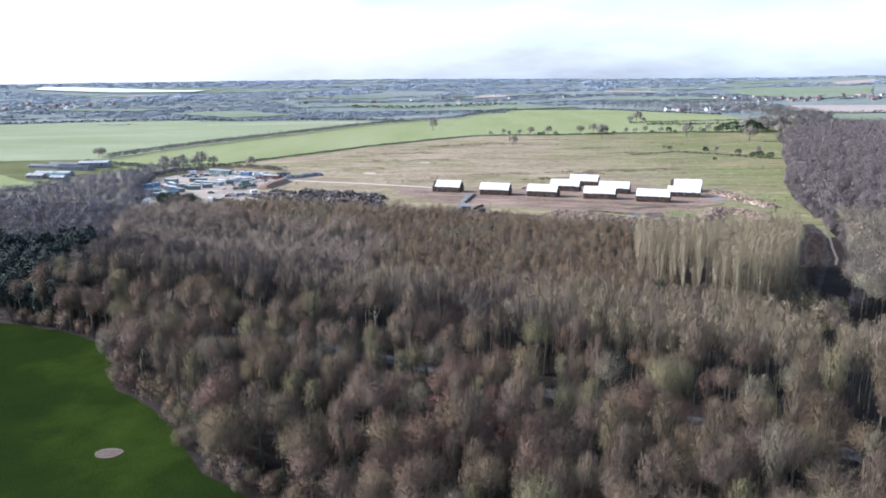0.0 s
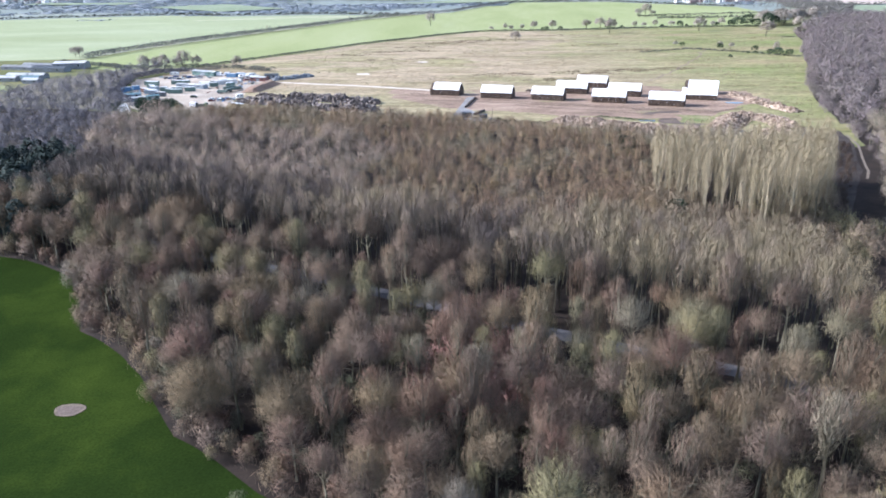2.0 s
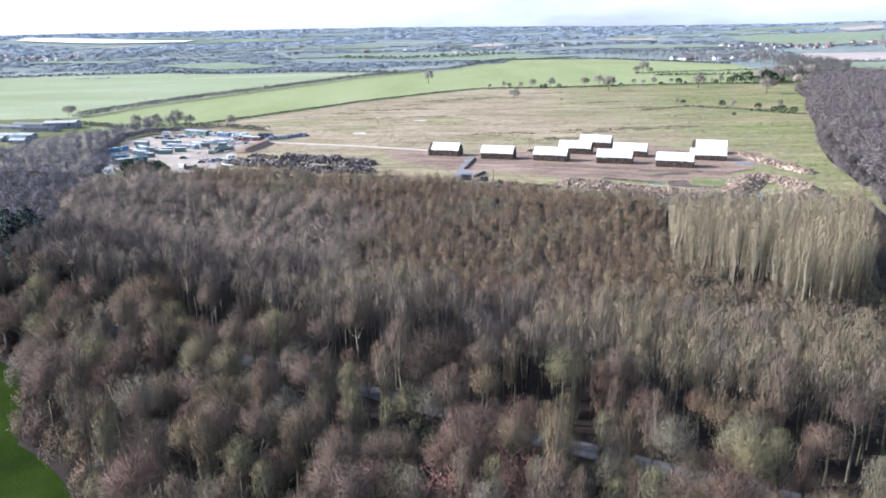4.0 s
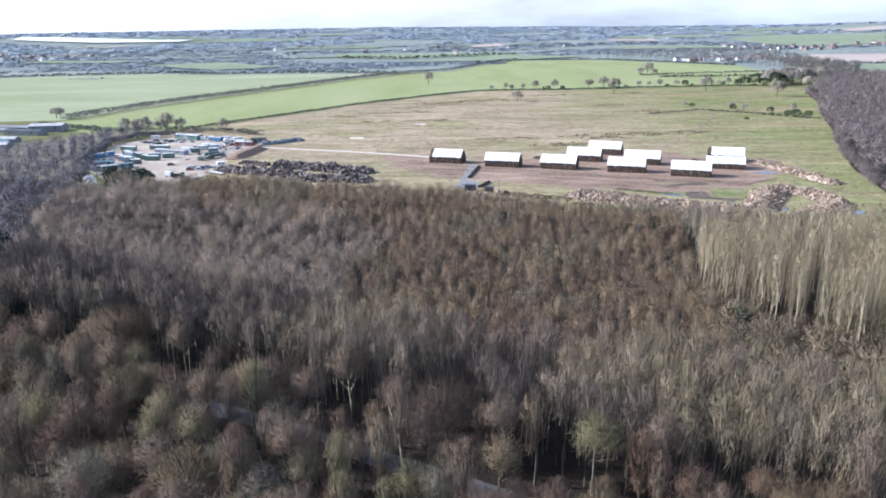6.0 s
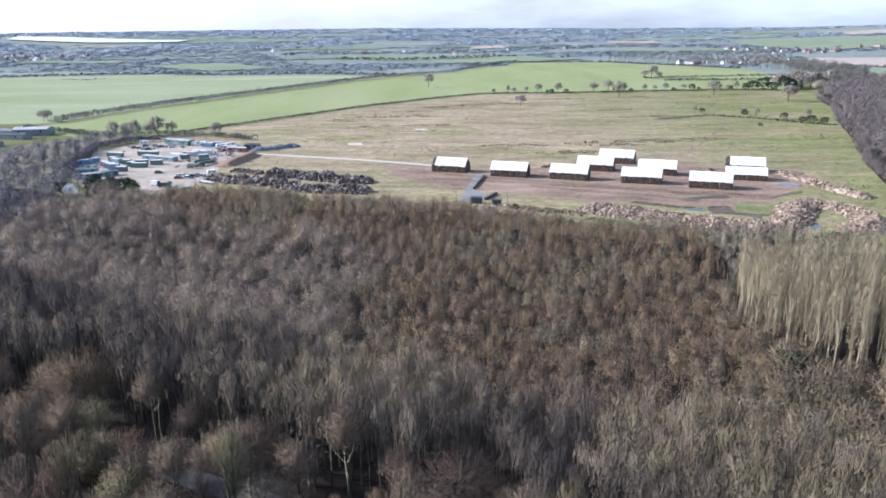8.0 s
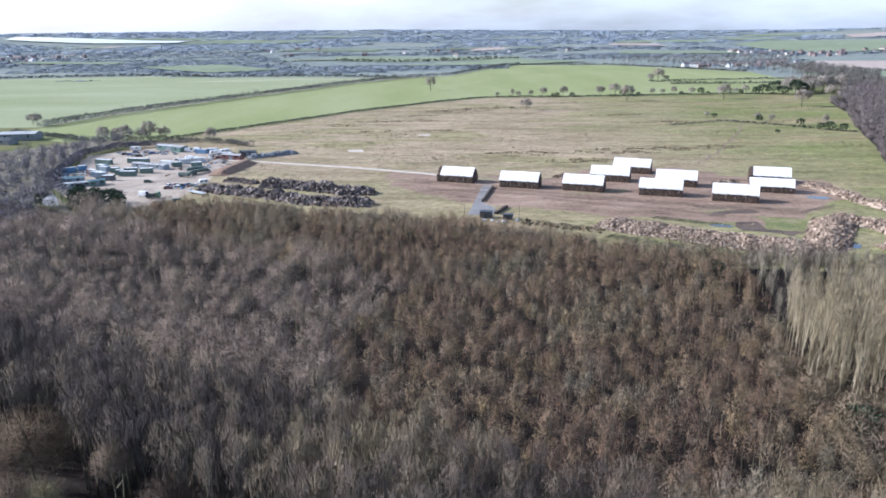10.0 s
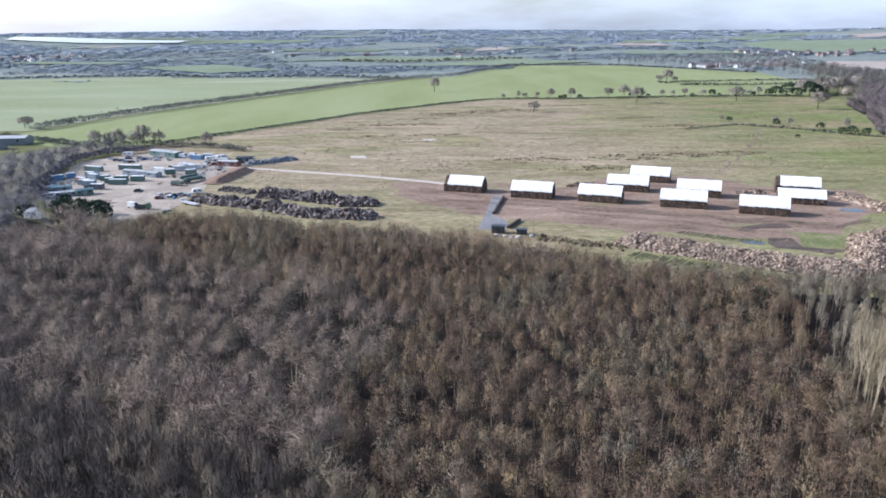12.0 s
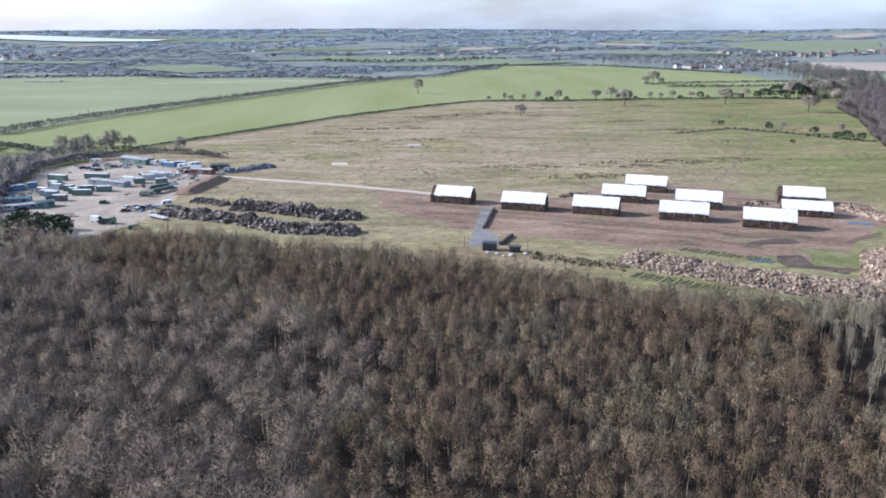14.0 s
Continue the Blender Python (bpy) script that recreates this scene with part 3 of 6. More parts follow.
def placed(arrays, spots, rng, bands=0.0, veil_drift=0.0):
    """Many trees joined: each spot is x, y, scale, which."""
    V, T, I, K, N, off = [], [], [], [], [], 0
    turned = [[(v, *rounded(v, t, 3.0 if m == 0 else 0.45)) for m, (v, t) in enumerate(a)] for a in arrays]
    for x, y, s, k in spots:
        # tint varies by patch and tree; the x term paints in the western veil
        tint = min(1.0, max(0.0, 0.5 + veil_drift * (x + 20) + 0.75 * noise.noise((x * 0.035, y * 0.035, 8.0)) + rng.uniform(-.38, .38)))
        s = s * (1 + 0.12 * noise.noise((x * 0.055, y * 0.055, 1.5)) + bands * noise.noise(((x - 0.4 * y) * 0.011, (y + 0.42 * x) * 0.052, 6.5)))
        a = rng.uniform(0, 2 * math.pi)
        rot = np.array([[math.cos(a), -math.sin(a), 0], [math.sin(a), math.cos(a), 0], [0, 0, 1]])
        for m, (v, t, nv) in enumerate(turned[k]):
            V.append((v * s) @ rot.T + np.array([x, y, ground_height(x, y)]))
            N.append(nv @ rot.T)
            T.append(t + off)
            I.append(np.full(len(t), m))
            K.append(np.full(len(v), tint))
            off += len(v)
    return np.vstack(V), np.vstack(T), np.concatenate(I), np.concatenate(K), np.vstack(N)


def spread(poly, gap, rng, jitter=0.38, keep=lambda x, y: True):
    """Spots over a patch, on an uneven grid."""
    xs, ys = [p[0] for p in poly], [p[1] for p in poly]
    out, row, y = [], 0, min(ys)
    while y < max(ys):
        x = min(xs) + (gap / 2 if row % 2 else 0)
        while x < max(xs):
            px, py = x + rng.uniform(-jitter, jitter) * gap, y + rng.uniform(-jitter, jitter) * gap
            if inside(poly, px, py) and keep(px, py):
                out.append((px, py))
            x += gap
        y += gap * 0.87
        row += 1
    return out


# ================= ground =================
def ground_height(x, y):
    """Level near the wood; the land rises gently towards the horizon, with a ridge beyond the village."""
    d = math.hypot(x, y)
    if d < 1500:
        return 0.0
    u = min(1.0, (d - 1500) / 3400)
    ridge = 22.0 * math.exp(-((math.atan2(x, y) - 0.56) / 0.16) ** 2) * max(0.0, min(1.0, (d - 2300) / 1500))
    east = max(0.0, math.atan2(x, y) + 0.14) * 62.0      # the land lies lower to the east
    return (63.0 - min(44.0, east)) * u * u * (3 - 2 * u) + 4.0 * u + ridge + 3.0 * u * noise.noise((x * 0.002, y * 0.002, 0))


def build_ground():
    rings = [0, 60, 120, 200, 300, 420, 560, 740, 960, 1200, 1500]
    d = 1500
    while d < 4860:
        d += 120
        rings.append(min(d, 4860))
    n = 144
    V = [(0, 0, 0)]
    for d in rings[1:]:
        for k in range(n):
            a = 2 * math.pi * k / n
            x, y = d * math.sin(a), d * math.cos(a)
            V.append((x, y, ground_height(x, y)))
    T = [(0, 1 + (k + 1) % n, 1 + k) for k in range(n)]
    for i in range(len(rings) - 2):
        a, b = 1 + i * n, 1 + (i + 1) * n
        for k in range(n):
            j = (k + 1) % n
            T += [(a + k, a + j, b + j), (a + k, b + j, b + k)]
    T = [t[::-1] for t in T]
    # grass on the inner rings, the haze-coloured land beyond them
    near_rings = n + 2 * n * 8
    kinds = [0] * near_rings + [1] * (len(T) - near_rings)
    tagged(new("ground", mesh_of("ground", V, T, [GRASS_NEAR, FAR_LAND], kinds)), "wide green and brown farmland reaching the horizon, haze in its far colour", "ground", kind="structure")


build_ground()

HEDGE_NEAR = [(-208, 564), (-190, 586), (-168, 624), (-132, 676), (-104, 722), (-70, 761), (-32, 806), (11, 846), (45, 850), (101, 847), (160, 855), (218, 864), (277, 866), (332, 863)]
HEDGE_FAR = [(-333, 628), (-326, 651), (-312, 707), (-291, 766), (-263, 832), (-208, 954), (-161, 1066), (-103, 1153), (-32, 1230), (12, 1371), (56, 1492), (91, 1528)]
WOOD_EDGE = [(-150, 356), (-128, 346), (-118, 355), (-93, 357), (-68, 349), (-33, 341), (-4, 328), (24, 316), (47, 306), (74, 298), (95, 296), (127, 290), (150, 289)]
RIGHT_EDGE = [(360, 815), (336, 784), (310, 697), (276, 616), (245, 534), (203, 432), (183, 365), (176, 335), (170, 310), (165, 285), (155, 255), (140, 225), (122, 190)]
TALL_EDGE = [(-118, 238), (-94, 222), (-72, 212), (-55, 204), (-36, 200), (-8, 184), (15, 175), (33, 169), (46, 166), (60, 160), (84, 162), (104, 168), (128, 172)]
GOLF_EDGE = [(-130, 181), (-106, 174), (-88, 163), (-80, 152), (-70, 136), (-56, 126), (-47, 115), (-36, 101), (-26, 94), (-14, 86), (0, 76), (8, 60)]
ROAD = [(-120, 204), (-77, 185), (-56, 175), (-28, 164), (-12, 156), (3, 149), (24, 138), (46, 128), (65, 120), (96, 104)]

sheet("wood_floor", [(x - 2, y - 1.5) for x, y in GOLF_EDGE] + [(90, 55), (150, 120), (172, 172), (182, 225), (186, 300), (150, 288)] + WOOD_EDGE[::-1][1:] + [(-200, 385), (-330, 470), (-360, 380), (-240, 250)], 0.03, LITTER_SHADED, "brown leaf litter on the wood floor, tree shade in its colour", "wood floor")
sheet("golf_grass", GOLF_EDGE + [(30, 20), (60, -90), (-260, -90), (-330, 220), (-200, 205)], 0.06, GRASS_GOLF, "smooth mown golf grass, cloud shadow in its dark green", "grass", 4.0, 1.2)
sheet("rough_field", [(-208, 564)] + HEDGE_NEAR[1:] + RIGHT_EDGE[:9] + [(150, 288)] + WOOD_EDGE[::-1][1:] + [(-200, 430), (-222, 500)], 0.05, ROUGH_GRASS, "rough tawny and green winter grassland", "field")
sheet("cereal_field", HEDGE_FAR + [(260, 1495), (362, 1350), (432, 1240), (420, 1080), (345, 863)] + HEDGE_NEAR[::-1][1:] + [(-260, 545), (-340, 590)], 0.04, GRASS_BRIGHT, "bright green winter cereal field", "field")
sheet("pasture_field", [(-337, 630), (-330, 653), (-316, 709), (-295, 768), (-267, 834), (-212, 956), (-165, 1068), (-107, 1155), (-240, 1210), (-408, 1210), (-525, 1270), (-720, 1235), (-860, 1190), (-800, 900), (-430, 620)], 0.12, GRASS_PALE, "pale green pasture field", "field")
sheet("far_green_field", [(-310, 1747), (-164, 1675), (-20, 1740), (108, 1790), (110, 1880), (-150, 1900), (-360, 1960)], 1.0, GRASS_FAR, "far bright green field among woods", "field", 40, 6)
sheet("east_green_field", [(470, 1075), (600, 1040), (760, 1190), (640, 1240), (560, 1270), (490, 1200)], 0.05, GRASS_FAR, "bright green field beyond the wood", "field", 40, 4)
sheet("ploughed_field", [(538, 1290), (646, 1250), (1000, 1290), (930, 1500), (676, 1562)], 1.2, PLOUGHED, "pale pinkish ploughed field", "field", 40, 4)
ribbon("farm_lane", [(x - 12, y + 3) for x, y in HEDGE_FAR[1:9]], 4.5, 0.2, GRAVEL, "pale lane between two hedges", "track")
ribbon("field_track", [(-430, 1120), (-330, 1135), (-260, 1168), (-190, 1150), (-120, 1140)], 5, 0.25, GRAVEL, "pale winding track over the pasture", "track", 8, 20)
FAR_FIELDS = [[(837, 2502), (1047, 2767), (1237, 2620), (1378, 2577), (1080, 2019), (843, 1902), (800, 2198)], [(-677, 1531), (-540, 1618), (-359, 1411), (-462, 1334)], [(-155, 1515), (84, 1776), (245, 1616), (73, 1527)]]
FAR_PLOUGH = [[(1471, 3118), (1745, 3263), (1514, 2832), (1368, 2813)], [(2, 2388), (112, 2435), (87, 2251), (-13, 2213)]]
field_rng = random.Random(5)
for k in range(16):      # long narrow fields between the far woods
    d, az = field_rng.uniform(1700, 3600), field_rng.uniform(-.5, .5)
    w, h, turn = d * field_rng.uniform(.03, .08), d * field_rng.uniform(.015, .035), field_rng.uniform(-.3, .3)
    cx, cy = d * math.sin(az), d * math.cos(az)
    (FAR_PLOUGH if k % 8 == 3 else FAR_FIELDS).append([(cx + w * a, cy + h * b + turn * w * a) for a, b in ((-1, -.8), (.9, -1), (1, .9), (-.8, 1))])
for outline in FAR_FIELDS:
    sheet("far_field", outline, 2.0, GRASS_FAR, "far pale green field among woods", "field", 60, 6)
for outline in FAR_PLOUGH:
    sheet("far_ploughed_field", outline, 2.0, PLOUGHED, "far pale ploughed field among woods", "field", 60, 6)
DIRT_PALE = mottled("pale_earth_lane", (0.13, 0.105, 0.08), (0.17, 0.14, 0.11), (0.21, 0.175, 0.14), 0.3, 1.6)
ribbon("road", ROAD, 4.4, 0.10, ASPHALT, "grey asphalt lane through the bare wood", "road")
ribbon("gravel_track", [(-138, 484), (-125, 480), (-91, 469), (-61, 459), (-36, 449), (-12, 438)], 3.8, 0.10, GRAVEL, "pale gravel farm track across the field", "track")
MUD_EDGE = [(-42, 446), (-12, 440), (40, 432), (62, 452), (80, 462), (110, 455), (125, 438), (165, 425), (165, 395), (148, 378), (130, 362), (112, 344), (80, 354), (48, 362), (20, 372), (-12, 388), (-38, 412)]
sheet("mud_area", MUD_EDGE, 0.08, MUD, "trodden brown mud round the straw stacks", "ground", 4, 7)
sheet("yard", [(-204, 420), (-228, 500), (-198, 528), (-156, 518), (-126, 484), (-131, 440), (-127, 392), (-139, 368), (-156, 362)], 0.09, YARD_EARTH, "pale dusty hardcore storage yard", "yard", 8, 2.5)
sheet("earth_strip", [(105, 188), (115, 206), (129, 236), (146, 277), (158, 306), (163, 319), (169, 320), (166, 306), (162, 294), (147, 256), (133, 231), (120, 206), (111, 188)], 0.09, PEAT_SHADED, "dark bare strip of earth beside the poplars, their shadow in its colour", "ground", 6, 1)
ribbon("field_path", [(168, 312), (164, 294), (156, 274), (149, 256), (144, 246)], 0.9, 0.13, DIRT_PALE, "narrow pale earth lane along the wood edge", "path", 0.4)
sheet("concrete_apron", [(9.8, 415), (5.5, 415), (3.0, 392), (-1.0, 361), (8.9, 358.5), (10.4, 372), (4.8, 382), (9.6, 411)], 0.12, CONCRETE, "grey concrete apron beside the stacks", "concrete", 6, 0.3)
WET = mottled("wet_dark_mud", (0.07, 0.052, 0.042), (0.115, 0.085, 0.065), (0.18, 0.135, 0.10), 0.15, 0.8, rough=0.75, spec=0.2, stretch=(0.4, 1.4, 1, 15))
RUT_GREEN = mottled("green_rutted_mud", (0.07, 0.075, 0.035), (0.125, 0.13, 0.055), (0.19, 0.17, 0.09), 0.3, 1.2)
sheet("wet_mud", [(96.7, 349.0), (103.6, 350.1), (108.0, 340.5), (118.7, 334.7), (112.0, 331.6), (97.8, 337.3)], 0.10, WET, "dark wet mud beside the straw heap", "ground", 2.5, 4)
sheet("wet_mud", [(88.8, 359.3), (98.5, 364.5), (111.8, 368.6), (113.8, 364.5), (97.7, 358.1)], 0.10, WET, "dark wet mud before the straw stacks", "ground", 2.5, 4)
sheet("grass_patch", [(107.1, 358.1), (119.2, 356.2), (128.9, 351.9), (122.1, 337.8), (114.4, 336.2), (106.7, 341.6)], 0.115, mottled("fresh_green_grass", (0.125, 0.15, 0.055), (0.185, 0.19, 0.075), (0.27, 0.235, 0.135), 0.12, 0.9), "fresh green grass growing in the mud", "grass", 2.5, 4)
for line in ([(-136, 470), (-148, 452), (-156, 432), (-152, 408), (-140, 392)], [(-146, 476), (-166, 478), (-186, 466)], [(-136, 460), (-150, 430), (-166, 408), (-172, 395)], [(-128, 478), (-142, 470), (-150, 450), (-148, 424), (-154, 398)]):
    for k in (0, 1):
        ribbon("tyre_track", [(x + 2.0 * k, y + 0.6 * k) for x, y in line], 0.55, 0.125, mottled("dull_tyre_track", (0.27, 0.22, 0.18), (0.34, 0.28, 0.23), (0.40, 0.34, 0.28), 0.2, 1.5) if "dull_tyre_track" not in bpy.data.materials else bpy.data.materials["dull_tyre_track"], "dull tyre track over the yard", "track", 2.0)
BUNKER = [(-57.0 + (2.35 + 0.25 * math.sin(3 * a)) * math.cos(a), 107.5 + (1.75 + 0.15 * math.cos(2 * a)) * math.sin(a)) for a in (k * math.pi / 12 for k in range(24))]
sheet("bunker", BUNKER, 0.10, SAND, "small sand bunker in the golf grass", "bunker", 1.0, 0.2)
sheet("field_corner", [(150, 286), (159, 292), (169, 304), (184, 336), (170, 334), (158, 308)], 0.048, ROUGH_GRASS, "rough grass at the corner of the field", "field", 8, 0.5)
RIM = mottled("pale_sand_rim", (0.124, 0.099, 0.0696), (0.155, 0.123, 0.0899), (0.186, 0.15, 0.11), 0.5, 3.0)
ribbon("bunker_rim", BUNKER + BUNKER[:1], 0.5, 0.14, RIM, "pale worn lip of the sand bunker", "bunker", 0.1, 0.8)
for k, outline in enumerate(([(88, 346.5), (92, 347), (96, 344.5), (95, 342.5), (91, 343), (88, 345)], [(123, 322), (127, 324), (130, 321), (127, 317), (123, 318)],
                             [(149, 316), (153, 318), (156, 315), (153, 311), (149, 312)], [(143, 392), (150, 391), (152, 388), (147, 386), (142, 389)])):
    sheet("puddle", outline, 0.14, WATER, "shallow blue puddle of standing water", "puddle", 1.5, 0.5)
LAKE = [(-2060, 3300), (-1700, 3150), (-1396, 3010), (-1290, 2980), (-1130, 2960), (-1120, 2800), (-1404, 2740), (-1700, 2860), (-1900, 2980)]
sheet("lake", LAKE, 4.0, WATER, "distant pale lake", "water", 60, 10)
sheet("paddock", [(-364, 522), (-322, 486), (-296, 470), (-290, 448), (-330, 440), (-390, 480)], 0.05, GRASS_BRIGHT, "small green paddock beside the farm", "field", 10, 2)
sheet("concrete_patch", [(-73.3, 509.4), (-64.3, 509.3), (-67, 517.7), (-75.5, 516.2)], 0.12, GRAVEL, "pale concrete patch in the grass", "concrete", 4, .4)
sheet("concrete_patch", [(-36, 573), (-28, 573), (-29, 582), (-38, 581)], 0.12, GRAVEL, "pale concrete patch in the grass", "concrete", 4, .4)
DIRT = mottled("dry_brown_path", (0.16, 0.115, 0.085), (0.21, 0.155, 0.115), (0.26, 0.20, 0.15), 0.2, 1.0)
ribbon("dirt_path", [(60, 735), (110, 716), (150, 690), (192, 660), (230, 615), (262, 583)], 1.6, 0.09, DIRT, "thin brown path worn across the grass", "path", 3.0)
ribbon("dirt_path", [(-20, 640), (30, 655), (80, 668), (130, 678), (175, 672)], 1.3, 0.09, DIRT, "thin brown path worn across the grass", "path", 4.0)
ribbon("dirt_path", [(120, 468), (150, 520), (185, 590), (205, 640)], 1.4, 0.09, DIRT, "thin brown path worn across the grass", "path", 3.0)
ribbon("dirt_path", [(-30, 735), (25, 752), (90, 735), (117, 720), (165, 632)], 1.6, 0.09, DIRT, "thin brown path worn across the grass", "path", 3.0)
ribbon("dirt_path", [(-120, 560), (-60, 600), (10, 610), (70, 640)], 1.0, 0.09, DIRT, "thin brown path worn across the grass", "path", 4.0)


def ruts(x, y, yaw, count, length, label):
    """Parallel ridges that heavy wheels have pressed into wet ground."""
    bm = bmesh.new()
    rng = random.Random(count)
    for i in range(count):
        px, l = i * 1.25 + rng.uniform(-.2, .2), length * rng.uniform(.7, 1.1)
        rows = []
        for k in range(7):
            u = k / 6
            h = 0.26 * math.sin(math.pi * u) ** .5 * rng.uniform(.7, 1.1)
            cx, cy = px + 1.2 * math.sin(u * 1.5), (u - .5) * l
            rows.append([bm.verts.new((cx - .42, cy, 0)), bm.verts.new((cx, cy, h)), bm.verts.new((cx + .42, cy, 0))])
        for a, b in zip(rows, rows[1:]):
            for k in (0, 1):
                bm.faces.new((a[k], a[k + 1], b[k + 1], b[k]))
    bmesh.ops.recalc_face_normals(bm, faces=bm.faces)
    ob = part("wheel_ruts", bm, RUT_GREEN)
    ob.matrix_basis = pose(x, y, 0.05, 0, 0, yaw)
    return tagged(ob, label, "ruts", kind="stuff")


ruts(70, 358, -28, 22, 6, "dark ridges of wheel ruts in green mud")
ruts(48, 332, -30, 22, 7, "dark ridges of wheel ruts beside the heap")
sheet("east_wood_floor", RIGHT_EDGE + [(160, 180), (290, 400), (450, 640), (590, 900), (480, 1010)], 0.045, LITTER_SHADED, "brown leaf litter under the east wood, tree shade in its colour", "wood floor", 12, 3)
sheet("west_wood_floor", [(-160, 362), (-210, 425), (-232, 505), (-214, 562), (-260, 560), (-300, 500), (-290, 440), (-350, 420), (-330, 400), (-200, 387)], 0.115, mottled("dull_scrub_grass", (0.11, 0.10, 0.07), (0.17, 0.15, 0.105), (0.23, 0.20, 0.14), 0.1, 1.2), "dull scrubby grass under the west wood", "wood floor", 12, 3)
for line in ([(-30, 430), (0, 412), (40, 396), (80, 382), (120, 370)], [(-20, 408), (20, 396), (60, 384), (100, 372), (130, 368)], [(60, 440), (90, 432), (120, 428), (150, 412)], [(30, 388), (50, 378), (75, 370), (98, 358)], [(90, 374), (110, 366), (128, 364), (146, 374)]):
    for k in (0, 1):
        ribbon("wheel_track", [(x + 0.6 * k, y + 2.1 * k) for x, y in line], 0.7, 0.125, EARTH, "dark wheel track in the mud", "track", 2.5)

# ================= woods =================
RNG = np.random.default_rng(11)


def visible_side(x, y):
    return 14 - 0.74 * (y + 10) - 14 < x < 14 + 0.58 * (y + 10) + 12




def wood_tree(seed, h, r, base, limbs, branches, twigs, width, length, pieces, size, up=.3, trunk_r=0.012, sides=3, style="dome"):
    """A bare tree whose crown is a mass of fine twigs: long ones that radiate, short ones along its outline."""
    tree = bare_tree(seed, h, r, base, limbs, branches, twigs, width, length, up, trunk_r, 0.02, sides, style=style)
    return with_shell(tree, seed + 7, r, h, base, pieces, size)


dome_kinds = [wood_tree(100 + i, h, r, b, 12, 70, int(n * 1.5), 0.045, 1.8, int(n * .12), 0.085, up, 0.016, 5, "column" if r < 3.0 else "dome") for i, (h, r, b, up, n) in enumerate(
    [(15, 4.4, 6.5, .3, 1500), (17, 3.6, 8.5, .5, 1200), (14, 4.9, 5.6, .2, 1700), (17.5, 2.7, 8.5, .8, 1000), (13, 4.2, 5, .25, 1300), (16, 3.5, 8, .4, 1200), (12, 3.6, 4.6, .3, 1100), (18.5, 2.4, 9, .9, 900), (15.5, 2.0, 6.5, .9, 700), (14, 2.3, 5, .8, 800)])]
pole_kinds = [wood_tree(150 + i, h, r, b, 5, 10, 330, 0.055, 2.2, 80, 0.13, 1.1, 0.009, 3, "column") for i, (h, r, b) in enumerate(
    [(18.5, 2.2, 11.0), (17.9, 2.4, 10.5), (18.8, 2.1, 11.5), (17.9, 2.5, 10)])]
low_kinds = [wood_tree(200 + i, h, r, b, 4, 6, 200, 0.06, 1.25, 75, 0.13, .3, 0.010, 3, "broom") for i, (h, r, b) in enumerate(
    [(9.6, 2.0, 4.2), (10.0, 1.8, 4.4), (9.2, 2.2, 3.8), (10.4, 1.7, 4.6), (9.5, 2.4, 4.0)])]
round_kinds = [wood_tree(220 + i, h, r, b, 5, 8, 430, 0.056, 1.5, 190, 0.12) for i, (h, r, b) in enumerate(
    [(11.6, 3.6, 4.6), (12.2, 4.1, 4.8), (11.0, 3.2, 4.2), (12.6, 3.5, 5.4)])]
far_kinds = [wood_tree(250 + i, h, r, b, 4, 3, 90, 0.12, 1.8, 90, 0.36) for i, (h, r, b) in enumerate(
    [(9.6, 3.4, 3.4), (10.4, 3.8, 3.8), (9.0, 3.2, 3.0), (10.8, 3.5, 4.0)])]
poplar_kinds = [wood_tree(300 + i, h, r, b, 10, 20, 480, 0.048, 1.3, 130, 0.09, 1.0, 0.0085, 5, "column") for i, (h, r, b) in enumerate(
    [(21.5, 1.8, 7.5), (22.5, 1.65, 8.5), (20.5, 1.9, 7), (21, 1.5, 9)])]


def joined_wood(name, kinds, spots, mats, label, lo=.85, hi=1.15, category="trees", bands=0.0, veil_drift=0.0):
    rng = np.random.default_rng(len(spots))
    rows = [(x, y, rng.uniform(lo, hi), int(rng.integers(len(kinds)))) for x, y in spots]
    v, t, i, k, n = placed(kinds, rows, rng, bands, veil_drift)
    return tagged(new(name, mesh_of(name, v, t, mats, i, k, n)), label, category, kind="stuff")


def tree_thing(name, arrays, mats, label, group="", soft=0.8):
    root = thing(name, label, "tree", group)
    for piece, a, m in zip(("trunk", "crown"), arrays, mats):
        t, n = rounded(a[0], a[1], 3.0 if piece == "trunk" else soft)
        ob = new(piece, mesh_of(piece, a[0], t, m, None, None, n))
        ob.parent = root
    return root


def scatter_trees(roots, spots, lo, hi, seed):
    """Copies of a few trees over the spots; the first ones are the trees themselves."""
    rng = np.random.default_rng(seed)
    used = set()
    for x, y in spots:
        k = int(rng.integers(len(roots)))
        s = rng.uniform(lo, hi)
        m = pose(x, y, ground_height(x, y), 0, 0, rng.uniform(0, 360)) @ Matrix.Diagonal((s, s, s * rng.uniform(.92, 1.08), 1))
        if k in used:
            ob = copy_thing(roots[k], pose(0, 0, 0))
        else:
            ob = roots[k]
            used.add(k)
        ob.matrix_basis = m


MIXED_WOOD = GOLF_EDGE[::-1] + [(-122, 195), (-77, 190), (-56, 181), (-28, 170), (0, 158), (24, 147), (46, 138), (65, 131), (100, 120), (150, 130), (150, 110), (90, 55)]
POLE_WOOD = [(-122, 195), (-77, 190), (-56, 181), (-28, 170), (0, 158), (24, 147), (46, 138), (65, 131), (100, 120), (150, 130)] + TALL_EDGE[::-1]
LOW_WOOD = TALL_EDGE[:10] + [(63, 205), (78, 292)] + WOOD_EDGE[:9][::-1] + [(-160, 300)]
